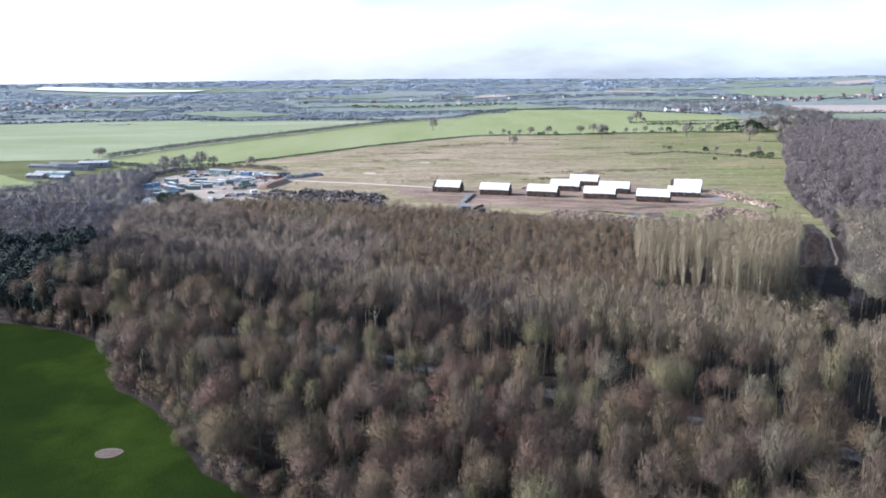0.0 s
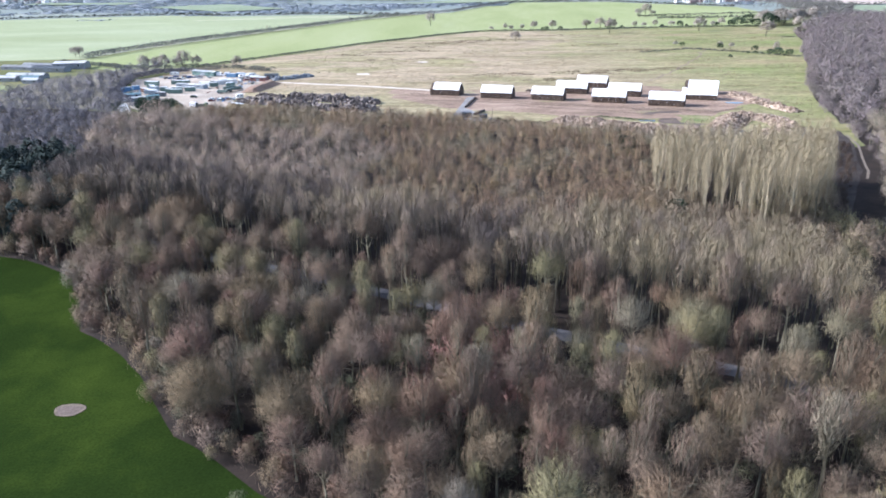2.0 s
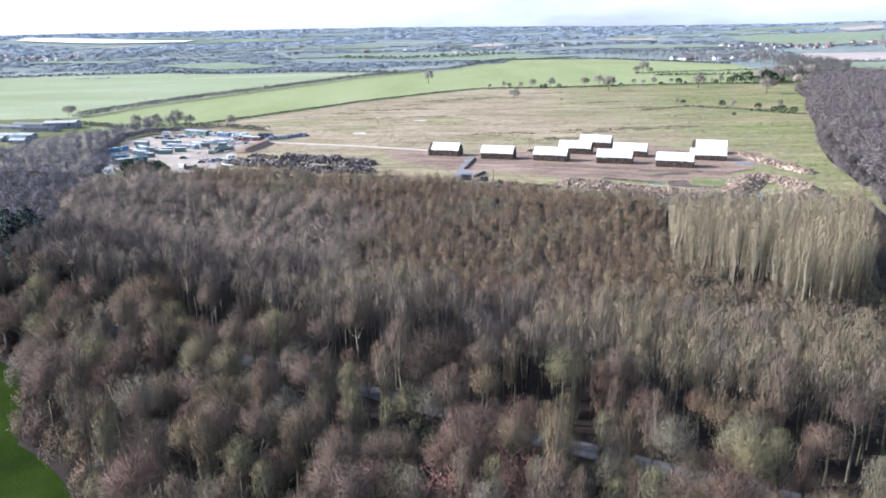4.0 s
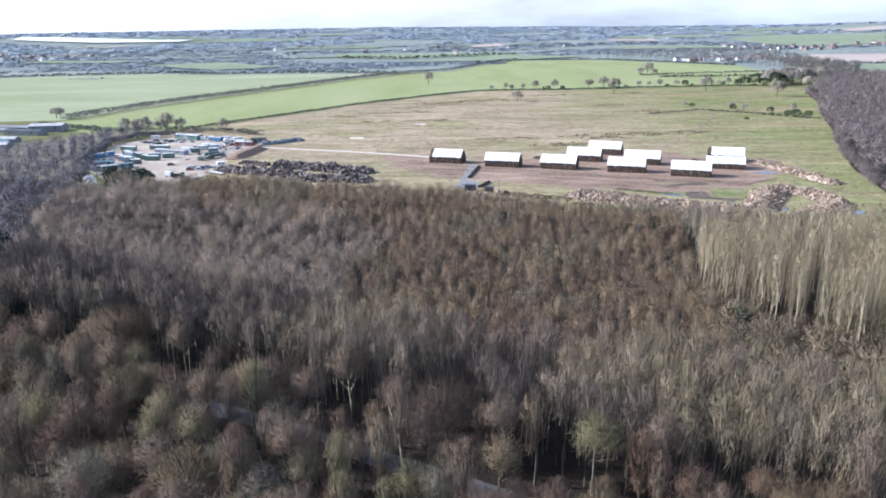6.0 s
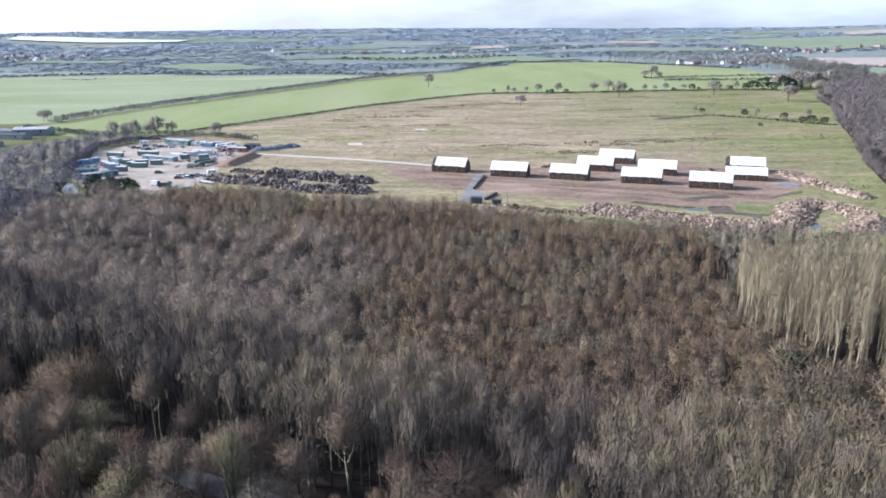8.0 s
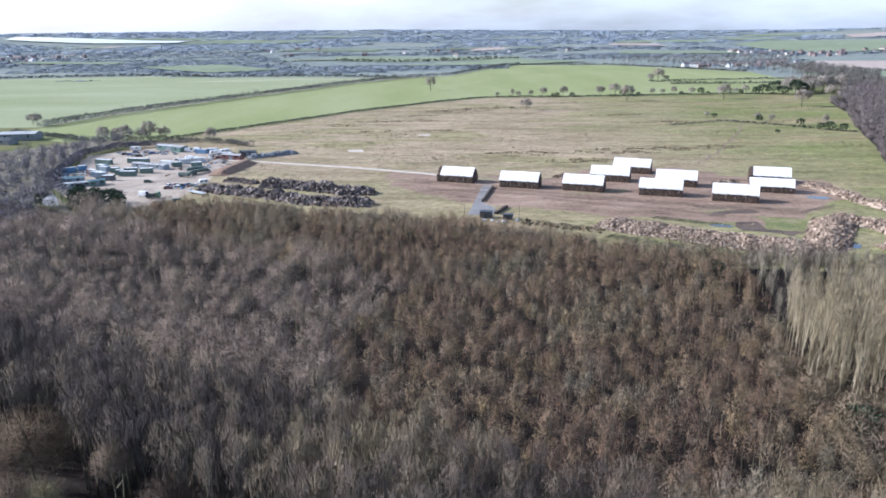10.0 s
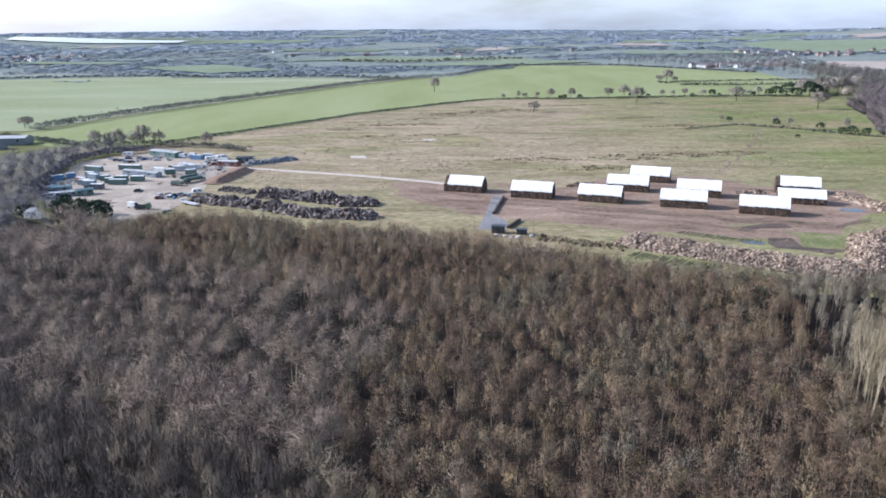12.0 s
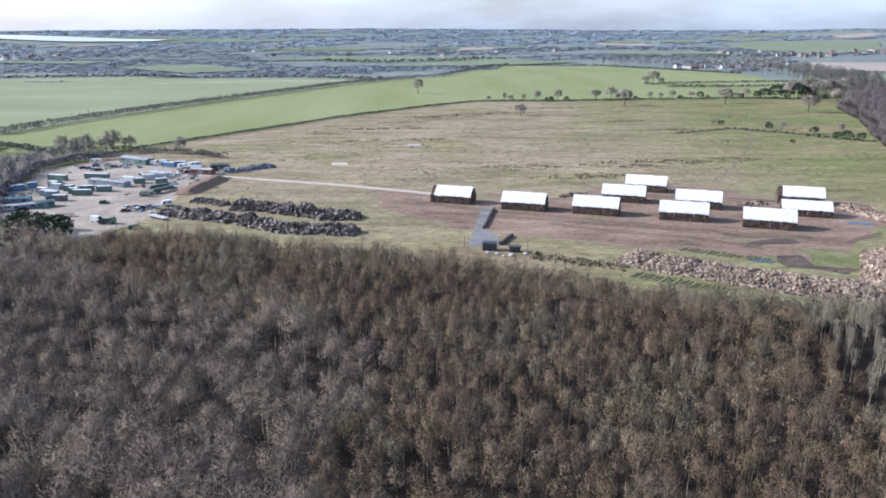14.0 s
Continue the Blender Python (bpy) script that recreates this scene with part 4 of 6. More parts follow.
mixed = spread(MIXED_WOOD, 5.9, RNG, keep=lambda x, y: visible_side(x, y) and line_distance(ROAD, x, y) > 3.4 and line_distance(GOLF_EDGE, x, y) > 1.6)
mixed.sort(key=lambda p: p[1])
BIG_TREES = [(-68, 186, 9.0, 14.5), (4, 157, 8.2, 14), (-32, 104, 6.2, 12.5), (-0.6, 91, 5.4, 13), (-29, 164, 7.6, 14), (11, 127, 6.8, 13.5), (52, 123, 5.4, 15), (-16, 100, 6.2, 13), (-32, 137, 6.8, 13.5), (-62, 172, 6.0, 12), (26, 102, 5.6, 14), (75, 108, 6.0, 14)]
mixed = [p for p in mixed if all(math.hypot(p[0] - x, p[1] - y) > r * .82 for x, y, r, h in BIG_TREES)]
big_kinds = [bare_tree(130 + i, 14, 7.0, 2.6, 18, 170, 7600, 0.045, 2.3, .15, 0.02, style="dome") for i in range(3)]
big_roots = [tree_thing("spreading_tree", a, (BARK, TWIG), "large bare spreading tree with a broad domed crown", "large trees of the wood") for a in big_kinds]
for i, (x, y, r, h) in enumerate(BIG_TREES):
    ob = big_roots[i] if i < 3 else copy_thing(big_roots[i % 3], pose(0, 0, 0))
    ob.matrix_basis = pose(x, y, 0, 0, 0, i * 83) @ Matrix.Diagonal((r / 7, r / 7, h / 14, 1))
near_trees, rest = mixed[:285], mixed[285:]
scatter_trees([tree_thing("tree", a, (BARK, TWIG), "bare grey-brown winter tree with a rounded crown", "trees of the near wood") for a in dome_kinds], near_trees, .82, 1.12, 5)
joined_wood("mixed_wood", dome_kinds[:6], rest or mixed[-6:], [BARK, TWIG_JOINED], "mixed bare grey-brown winter trees", .82, 1.12)
pole = spread(POLE_WOOD, 3.3, RNG, keep=lambda x, y: visible_side(x, y) and not (x > 84 and y > 128 + 0.5 * (x - 84)) and all(math.hypot(x - bx, y - by) > br * .85 for bx, by, br, bh in BIG_TREES) and line_distance(ROAD, x, y) > 3.0)
joined_wood("pole_wood", pole_kinds, pole, [BARK, TWIG_POLE], "dense stand of tall slender bare trees", .94, 1.04, veil_drift=0.004)


WEST_LINE_Y = [190, 208, 222, 242, 262, 276, 284, 300, 330, 360]
WEST_LINE_X = [-14, -22, -29, -20, -17, -33, -52, -92, -122, -160]


def in_west_part(x, y):
    """Rounded older trees stand to the west of this line, the young plantation to the east."""
    return x < float(np.interp(y, WEST_LINE_Y, WEST_LINE_X)) + 5 * noise.noise((x * .1, y * .1, 0))


def off_tall(x, y):
    return line_distance(TALL_EDGE, x, y) > 4.5


CLEAR = [(-170.5, 364.5), (-153, 340)]      # nothing tall before the blossom tree
low = spread(LOW_WOOD, 3.5, RNG, .5, keep=lambda x, y: visible_side(x, y) and not in_west_part(x, y) and off_tall(x, y))
west_part = spread(LOW_WOOD, 5.2, RNG, .52, keep=lambda x, y: visible_side(x, y) and in_west_part(x, y) and off_tall(x, y) and line_distance(CLEAR, x, y) > 6)
joined_wood("rounded_wood", round_kinds, west_part, [BARK, TWIG_ROUND], "bare grey trees with rounded crowns", .8, 1.15, bands=0.34)
joined_wood("young_wood", low_kinds, low, [BARK, TWIG_YOUNG], "young bare purple-brown plantation trees", .8, 1.14, bands=0.12)



def west_of_strip(x, y, gap):
    return x < float(np.interp(y, [188, 206, 236, 277], [105, 115, 129, 146])) - gap


# poplars in rows, and lower pale willows behind them
rows_of_poplars = []
for i in range(19):
    x0, y0 = 66 + 2.75 * i, 216 - 3.6 * min(i, 8) + max(0, i - 9) * 1.2
    for j in range(24):
        x, y = x0 + 0.25 * 2.7 * j + RNG.uniform(-1.1, 1.1), y0 + 2.7 * j + RNG.uniform(-1.2, 1.2)
        if y < 241 + 0.1 * (x - 70) and west_of_strip(x, y, 2.5) and RNG.random() > (0.5 if i in (6, 9) else 0.08):
            rows_of_poplars.append((x, y))
rows_of_poplars.sort(key=lambda p: p[1])
scatter_trees([tree_thing("poplar", a, (BARK_PALE, TWIG_POPLAR), "tall slender bare buff poplar", "planted poplars", 1.2) for a in poplar_kinds], rows_of_poplars[:300], .9, 1.04, 6)
WILLOWS = [(72, 240), (118, 244), (136, 268), (146, 286), (127, 288), (95, 294), (79, 296)]
willow = spread(WILLOWS, 4.5, RNG, keep=lambda x, y: y > 277 or west_of_strip(x, y, 1.5))
joined_wood("willow_stand", pole_kinds, willow, [BARK_PALE, twig_material("buff_willow_twigs", [(0.28, 0.24, 0.175), (0.33, 0.285, 0.21), (0.37, 0.325, 0.24)], True)], "low pale buff willows beside the field", .46, .56)

LEFT_WOOD = [(-124, 200), (-118, 238), (-160, 300), (-150, 350), (-160, 362), (-203, 420), (-226, 503), (-210, 558), (-236, 550), (-262, 480), (-266, 440), (-300, 400), (-330, 300), (-200, 200)]
left = spread(LEFT_WOOD, 6.5, RNG, keep=lambda x, y: visible_side(x, y) and line_distance(CLEAR, x, y) > 7)
joined_wood("west_wood", far_kinds, left, [BARK, TWIG_WEST], "mixed bare winter woodland beside the golf grass", .7, 1.05)
RIGHT_WOOD = RIGHT_EDGE + [(150, 190), (270, 400), (420, 640), (560, 900), (470, 1000)]
right = spread(RIGHT_WOOD, 7.8, RNG, keep=lambda x, y: visible_side(x, y) and line_distance(RIGHT_EDGE, x, y) > 2.5)
joined_wood("east_wood", far_kinds, right, [BARK, TWIG_EAST], "mixed bare winter woodland beside the field", .95, 1.3)

SIDE_WOOD = [(118, 184), (132, 214), (146, 240), (160, 270), (170, 300), (184, 312), (196, 290), (186, 240), (176, 190), (150, 170)]
side = spread(SIDE_WOOD, 5.0, RNG, keep=visible_side)
joined_wood("side_wood", round_kinds, side, [BARK, twig_material("olive_grey_twigs", [(0.20, 0.165, 0.125), (0.25, 0.21, 0.15), (0.22, 0.18, 0.145), (0.27, 0.24, 0.16)], True, 0.2)], "rounded olive-grey bare trees beside the dark strip", 1.0, 1.35)

# shrubs at the foot of the wood edge
skirt_kinds = [with_shell(bare_tree(270 + i, 5.5, 2.3, 0.3, 6, 16, 300, 0.08, 1.4, .4, 0.012, 0.04, 4, style="broom"), 275 + i, 2.2, 5.2, .2, 30, 0.12) for i in range(3)]
skirt = []
for (x0, y0), (x1, y1) in zip(GOLF_EDGE, GOLF_EDGE[1:]):
    n = int(math.hypot(x1 - x0, y1 - y0) / 1.3)
    for i in range(n):
        skirt.append((x0 + (x1 - x0) * i / n + RNG.uniform(-.6, 6.0), y0 + (y1 - y0) * i / n + RNG.uniform(-.6, 3.5)))
joined_wood("edge_shrubs", skirt_kinds, skirt, [BARK, TWIG_JOINED], "bare shrubs along the edge of the golf grass", .6, 1.25, "shrubs")

fringe = []
for (x0, y0), (x1, y1) in zip(RIGHT_EDGE, RIGHT_EDGE[1:]):
    n = int(math.hypot(x1 - x0, y1 - y0) / 3.4)
    for i in range(n):
        fringe.append((x0 + (x1 - x0) * i / n + RNG.uniform(-1, 5), y0 + (y1 - y0) * i / n + RNG.uniform(-1, 1)))
joined_wood("wood_fringe", skirt_kinds, fringe, [BARK, TWIG_EAST], "bare shrubs along the edge of the east wood", .7, 1.3, "shrubs")

below = spread([(-60, 128), (-20, 84), (10, 66), (60, 62), (110, 96), (90, 116), (40, 122), (0, 140)], 5.4, RNG, .5, keep=lambda x, y: visible_side(x, y) and line_distance(ROAD, x, y) > 3.0 and line_distance(GOLF_EDGE, x, y) > 3)
joined_wood("understorey", skirt_kinds, below, [BARK, twig_material("olive_ivy_twigs", [(0.075, 0.078, 0.048), (0.12, 0.12, 0.07), (0.10, 0.085, 0.058), (0.15, 0.15, 0.085)], True, 0.3)], "dark olive understorey between bare trees", .7, 1.3, "shrubs")

RED_TWIGS = twig_material("red_brown_twigs", [(0.20, 0.10, 0.08), (0.26, 0.145, 0.115), (0.22, 0.12, 0.10)], True)
reds = spread([(4, 104), (20, 104), (24, 116), (16, 124), (4, 118)], 3.4, RNG)
joined_wood("red_thicket", skirt_kinds, reds, [BARK, RED_TWIGS], "thicket of red-brown bare shrubs in the wood", 1.3, 2.2, "shrubs")

# dense shrubs at the far edge of the plantation, and under the poplars
edge_rows = []
for (x0, y0), (x1, y1) in zip(WOOD_EDGE[:12], WOOD_EDGE[1:12]):
    n = int(math.hypot(x1 - x0, y1 - y0) / 1.2)
    for i in range(n):
        edge_rows.append((x0 + (x1 - x0) * i / n + RNG.uniform(-1, 1), y0 + (y1 - y0) * i / n - RNG.uniform(0.0, 8)))
joined_wood("plantation_edge", skirt_kinds, edge_rows, [BARK, twig_material("dull_brown_edge_twigs", [(0.15, 0.115, 0.09), (0.19, 0.15, 0.115), (0.17, 0.14, 0.105)], True, 0.25)], "bare shrubs along the edge of the field", 1.0, 1.75, "shrubs")
UNDER = [(58, 164), (84, 165), (110, 172), (122, 198), (132, 228), (120, 230), (100, 205), (80, 204), (72, 232), (62, 226)]
under = spread(UNDER, 3.6, RNG, keep=lambda x, y: y < 190 or west_of_strip(x, y, 1.0))
joined_wood("undergrowth", skirt_kinds, under, [BARK, twig_material("olive_brown_undergrowth", [(0.17, 0.13, 0.09), (0.24, 0.19, 0.12), (0.20, 0.15, 0.11), (0.26, 0.23, 0.12)], True)], "brown and olive undergrowth below the poplars", .8, 1.75, "shrubs")

STRIP = [(106, 190), (116, 208), (130, 238), (147, 278), (158, 302), (161, 296), (146, 258), (132, 233), (119, 208), (110, 190)]
strip = spread(STRIP, 2.5, RNG) + spread([(63, 190), (66, 190), (72, 240), (82, 294), (79, 296), (68, 242)], 2.0, RNG)
joined_wood("strip_scrub", skirt_kinds, strip, [BARK, twig_material("dark_brown_scrub", [(0.055, 0.038, 0.03), (0.085, 0.058, 0.044), (0.07, 0.05, 0.036)], True)], "dark brown scrub on the bare strip", .25, .6, "shrubs")

# dark conifers beside the golf grass and evergreen scrub by the yard
conifer_kinds = [((tube([(0, 0, -.2), (0, 0, 6), (0, 0, 11)], [.25, .16, .05], 5)), leafy(400 + i, 3.0, 13, 420, 0.5, 2.0)) for i in range(3)]
conifers = spread([(-134, 184), (-112, 178), (-99, 184), (-100, 206), (-116, 228), (-140, 254), (-178, 256), (-200, 210)], 5.4, RNG)
joined_wood("conifer_clump", conifer_kinds, conifers, [BARK, EVERGREEN_JOINED], "dark blue-green conifers at the golf edge", .8, 1.15)
bush_kinds = [leafy(420 + i, 2.4, 4.4, 300, 0.42) for i in range(3)]


def bush_thing(k, label="dark green rounded evergreen bush"):
    root = thing("bush", label, "bush", "evergreen bushes")
    ob = new("foliage", mesh_of("foliage", bush_kinds[k][0], bush_kinds[k][1], EVERGREEN))
    ob.parent = root
    st = new("stem", mesh_of("stem", *tube([(0, 0, -.2), (0, 0, 1.2), (0.1, 0, 2.4)], [.16, .12, .05], 5), BARK))
    st.parent = root
    return root


bushes = [(191.7, 665.5, 1.0), (216.9, 640.4, 1.2), (237.9, 617.5, 1.2), (205.2, 576.8, .75), (242, 596, 1.1), (247, 593, 1.8), (254, 588, 1.3), (233, 601, .6), (229, 606, .5),
          (-150, 372, 1.9), (-156, 378, 1.7), (-163, 384, 1.6), (-145, 369, 1.5), (-158, 370, 1.8), (-167, 378, 1.9), (-172, 388, 1.5), (-151, 381, 1.3), (-176, 396, 1.2), (-178, 372, 1.7), (-160, 363, 1.3),
          (160, 868, 1.6), (88, 849, 1.2), (83, 848, .9), (104, 852, 1.3), (242, 868, 1.7), (250, 869, 1.0), (175, 862, 1.0), (340, 866, 3.2), (318, 869, 3.4), (306, 866, 2.6), (326, 864, 2.4), (300, 869, 1.8), (350, 872, 2.6), (360, 878, 2.2), (284, 868, 1.2), (222, 868, 1.1),
          (78, 196, .8), (84, 192, .9), (96, 192, 1.0), (69, 204, 1.5), (101, 195, .8), (66, 272, 1.4), (70, 282, 1.6)]
blossom = thing("blossom_tree", "small tree covered in white spring blossom", "tree", "", pose(-170.5, 364.5, 0))
wood, _ = bare_tree(431, 6.5, 2.6, 1.6, 9, 40, 60, 0.06, 1.2, .4)
new("trunk", mesh_of("trunk", wood[0], wood[1], BARK)).parent = blossom
petals = leafy(432, 2.9, 7.2, 1500, 0.16, 1.2)
new("blossom", mesh_of("blossom", petals[0], petals[1], twig_material("white_blossom", [(0.78, 0.77, 0.76), (0.85, 0.84, 0.84)]))).parent = blossom
bush_roots = [bush_thing(k) for k in range(3)]
for i, (x, y, s) in enumerate(bushes):
    ob = bush_roots[i] if i < 3 else copy_thing(bush_roots[i % 3], pose(0, 0, 0))
    ob.matrix_basis = pose(x, y, 0.04, 0, 0, i * 47) @ Matrix.Diagonal((s, s, s * (0.85 + 0.3 * ((i * 7) % 5) / 5), 1))

# single trees of the fields and hedges: x, y, height
field_trees = [(47.6, 731.3, 9, 5.5), (-50.8, 944.2, 15, 6), (151.7, 807.3, 14, 6), (249.5, 817.8, 13, 7), (294.1, 745.7, 14, 7.5), (356.9, 822.9, 12, 7), (374, 879, 17, 8), (352, 884, 14, 7), (388, 893, 15, 7), (366, 900, 16, 8), (334, 877, 12, 7), (343, 890, 15, 8), (360, 872, 14, 8), (381, 884, 16, 8), (395, 880, 14, 8), (404, 898, 16, 9), (376, 908, 15, 9), (352, 903, 14, 8),
               (-172.1, 549.3, 9, 4), (-214, 553, 13, 5), (-205, 556, 9, 4), (-228, 549, 11, 4), (-236, 552, 9, 4), (-245, 550, 10, 4), (-221, 558, 8, 3.5), (252.2, 611.9, 8, 2.2), (220, 652, 5, 2.5), (226, 640, 5, 2.5), (187, 668, 4, 2.5),
               (41.5, 851, 8, 2.5), (48, 851, 6, 3), (60, 850, 7, 2.5), (73, 850, 10, 4), (95, 854, 10, 4.5), (134, 858, 10, 5), (150, 858, 12, 6), (160, 857, 9, 4), (190, 864, 7, 3), (201, 866, 6, 3), (214, 869, 8, 3.5), (232, 868, 7, 4), (262, 868, 8, 4), (279, 868, 6, 3), (290, 870, 9, 4),
               (25.7, 852, 5, 3), (234, 1056, 10, 5), (243, 1056, 16, 7), (252, 1054, 8, 4), (-345, 640, 9, 4), (-352, 646, 8, 4)]
field_kinds = [bare_tree(500 + i, 10, 4.0, 2.2, 9, 50, 800, 0.3, 1.9, .3, 0.024) for i in range(3)]
field_roots = [tree_thing("field_tree", a, (BARK, TWIG_FIELD), "bare spreading tree standing in a field", "field trees") for a in field_kinds]
for i, (x, y, h, r) in enumerate(field_trees):
    ob = field_roots[i] if i < 3 else copy_thing(field_roots[i % 3], pose(0, 0, 0))
    ob.matrix_basis = pose(x, y, 0.03, 0, 0, i * 71) @ Matrix.Diagonal((r / 3.6, r / 3.6, h / 8.8, 1))


def hedge(name, line, height, width, gap, label, material_used=None, seed=0, piece=0.5, leaves=16):
    rng = np.random.default_rng(900 + seed)
    kinds = [leafy(600 + seed * 5 + i, width / 2, height, leaves, piece * 1.3) for i in range(4)]
    V, T, K, off = [], [], [], 0
    for (x0, y0), (x1, y1) in zip(line, line[1:]):
        n = max(1, int(math.hypot(x1 - x0, y1 - y0) / gap))
        for i in range(n):
            u = (i + rng.uniform(-.3, .3)) / n
            x, y = x0 + (x1 - x0) * u + rng.normal(0, width * .12), y0 + (y1 - y0) * u + rng.normal(0, width * .12)
            v, t = kinds[int(rng.integers(4))]
            s = rng.uniform(.65, 1.25)
            V.append(v * s + np.array([x, y, ground_height(x, y)]))
            T.append(t + off)
            K.append(np.full(len(v), rng.uniform()))
            off += len(v)
    ob = new(name, mesh_of(name, np.vstack(V), np.vstack(T), material_used or HEDGE, None, np.concatenate(K)))
    return tagged(ob, label, "hedge", kind="stuff")


hedge("hedge", HEDGE_NEAR, 2.0, 2.8, 0.9, "low dark bare hedge between two fields", seed=0, piece=.32, leaves=40)
hedge("hedge", HEDGE_FAR, 5.2, 6.5, 1.5, "tall dark hedgerow along the pasture", seed=1, piece=.45, leaves=46, material_used=HEDGE_HAZED)
hedge("hedge", [(x - 22, y + 6) for x, y in HEDGE_FAR[1:8]], 3.0, 4.0, 1.8, "thin dark hedge beside the pasture", seed=2, piece=.4, leaves=34, material_used=HEDGE_HAZED)
hedge("hedge", [(232, 1050), (315, 1068), (428, 1079)], 3.5, 5, 2.0, "dark hedge across the green field", seed=3, piece=.8)
hedge("hedge", [(248, 1008), (330, 1004), (420, 1020)], 3.0, 4, 2.0, "dark hedge across the green field", seed=4, piece=.8)
hedge("hedge", [(540, 1282), (650, 1244), (900, 1270)], 5, 8, 4, "dark hedge below the ploughed field", seed=5, piece=1.2)
hedge("hedge", [(91, 1528), (170, 1510), (262, 1500), (362, 1352), (428, 1246)], 3, 5, 3, "dark hedge at the edge of the cereal field", seed=6, piece=1.0)
hedge("hedge", [(-860, 1200), (-720, 1245), (-525, 1282), (-408, 1222), (-240, 1222), (-110, 1166)], 4, 8, 4, "dark hedge behind the pasture", seed=7, piece=1.2)
hedge("hedge", [(-340, 600), (-260, 556), (-214, 560), (-160, 545), (-140, 530)], 3.2, 6, 1.6, "dark scrub behind the storage yard", seed=8, piece=.4, leaves=50, material_used=HEDGE_HAZED)
hedge("scrub", [(-192, 408), (-206, 424), (-214, 445), (-222, 470), (-230, 498), (-222, 522), (-200, 532)], 4.0, 6.5, 1.3, "dense grey scrub along the yard's edge", seed=12, piece=.45, material_used=TWIG_WEST, leaves=60)
hedge("hedge", [(-316, 1745), (-164, 1672), (-20, 1738), (110, 1788)], 7, 10, 6, "dark hedge below the far green field", seed=9, piece=1.8)
hedge("saplings", [(x - 11, y + 3) for x, y in HEDGE_FAR[2:7]], 6.5, 2.5, 7.0, "row of thin bare young trees along the pasture", seed=10, piece=.5, material_used=TWIG_POLE)
hedge("scrub", [(148, 622), (190, 645), (222, 622), (245, 596), (262, 580)], 1.1, 3.5, 2.2, "low brown scrub along a field ditch", seed=11, piece=.5)


# far woods: clumps over the distant land, with fields left open between them
def far_woods(name, start, stop, mat, label):
    rng = np.random.default_rng(77)
    kinds = [leafy(700 + i, 9, 8.5, 34, 2.5, 0.0, True) for i in range(6)]
    V, L, O, K, off = [], [], [], [], 0
    d = start
    while d < stop:
        step = d * 0.0085
        a = -0.68
        while a < 0.64:
            a += step / d * rng.uniform(.8, 1.6)
            x, y = d * math.sin(a) + rng.normal(0, step * .9), d * math.cos(a) + rng.normal(0, step * 1.0)
            cover = noise.noise((x * 0.0022, y * 0.0045, 4.2)) + 0.55 * noise.noise((x * 0.006, y * 0.014, 9.1))
            limit = -0.04 if a > 0.1 else -0.2
            if d > 2600:
                limit -= 0.06
            if a > 0.42 and d > 1750:
                limit += 0.32
            clear = -380 < x < 130 and 1560 < y < 1975 or 500 < x < 1010 and 1200 < y < 1575 or 60 < x < 440 and y < 1530
            clear = clear or any(inside(f, x, y) for f in FAR_FIELDS + FAR_PLOUGH)
            if clear or cover < limit or (d < 1400 and a > -0.1) or inside(VILLAGE, x, y) and rng.uniform() < .6 or inside(LAKE_SHORE, x, y):
                continue
            v, t = kinds[int(rng.integers(6))]
            s = rng.choice((.55, .75, .9, 1.05, 1.3, 1.6)) * (0.75 + (d - 1330) / 3000)
            V.append(v * np.array([s * rng.uniform(1.3, 3.0), s * rng.uniform(.9, 1.4), s * rng.uniform(.20, .34)]) + np.array([x, y, ground_height(x, y) - 0.5]))
            L.append(t)
            O.append(off)
            K.append(np.full(len(v), rng.uniform()))
            off += len(v)
        d += step * 1.25
    turned = [rounded(v, t, 0.05) for v, t in zip(V, L)]
    T = [t + o for (t, _), o in zip(turned, O)]
    tagged(new(name, mesh_of(name, np.vstack(V), np.vstack(T), mat, None, np.concatenate(K), np.vstack([n for _, n in turned]))), label, "woods", kind="stuff")


LAKE_SHORE = [(-2150, 3300), (-1100, 3020), (-1060, 2780), (-1200, 2560), (-1500, 2560), (-1980, 2880)]
VILLAGE = [(380, 1400), (430, 1370), (540, 1400), (640, 1560), (600, 1600), (420, 1470)]
far_woods("far_woods", 1330.0, 2450, TWIG_FAR, "distant woods between fields, blue-grey haze in their colour")
far_woods("farthest_woods", 2450.0, 4700, TWIG_FARTHEST, "woods near the horizon, pale blue haze in their colour")
EAST_CLUMP = [(398, 905), (430, 960), (440, 1060), (470, 1180), (445, 1250), (540, 1262), (530, 1150), (500, 1000), (440, 900)]
clump = spread(EAST_CLUMP, 10.5, RNG)
joined_wood("east_clump", far_kinds, clump, [BARK, twig_material("dark_grey_far_twigs", [(0.12, 0.112, 0.105), (0.165, 0.15, 0.14), (0.14, 0.14, 0.115)], True)], "bare dark grey trees between the far fields", 1.2, 1.9)

village_trees = spread([(270, 1520), (440, 1270), (530, 1300), (560, 1420), (650, 1570), (640, 1720), (420, 1660), (250, 1600)], 21, RNG, .5)
# the grey of these twigs has the haze of distance in it
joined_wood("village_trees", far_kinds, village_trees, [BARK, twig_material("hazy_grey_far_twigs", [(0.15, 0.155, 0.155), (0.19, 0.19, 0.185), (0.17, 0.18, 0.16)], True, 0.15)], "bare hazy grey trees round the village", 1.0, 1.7)

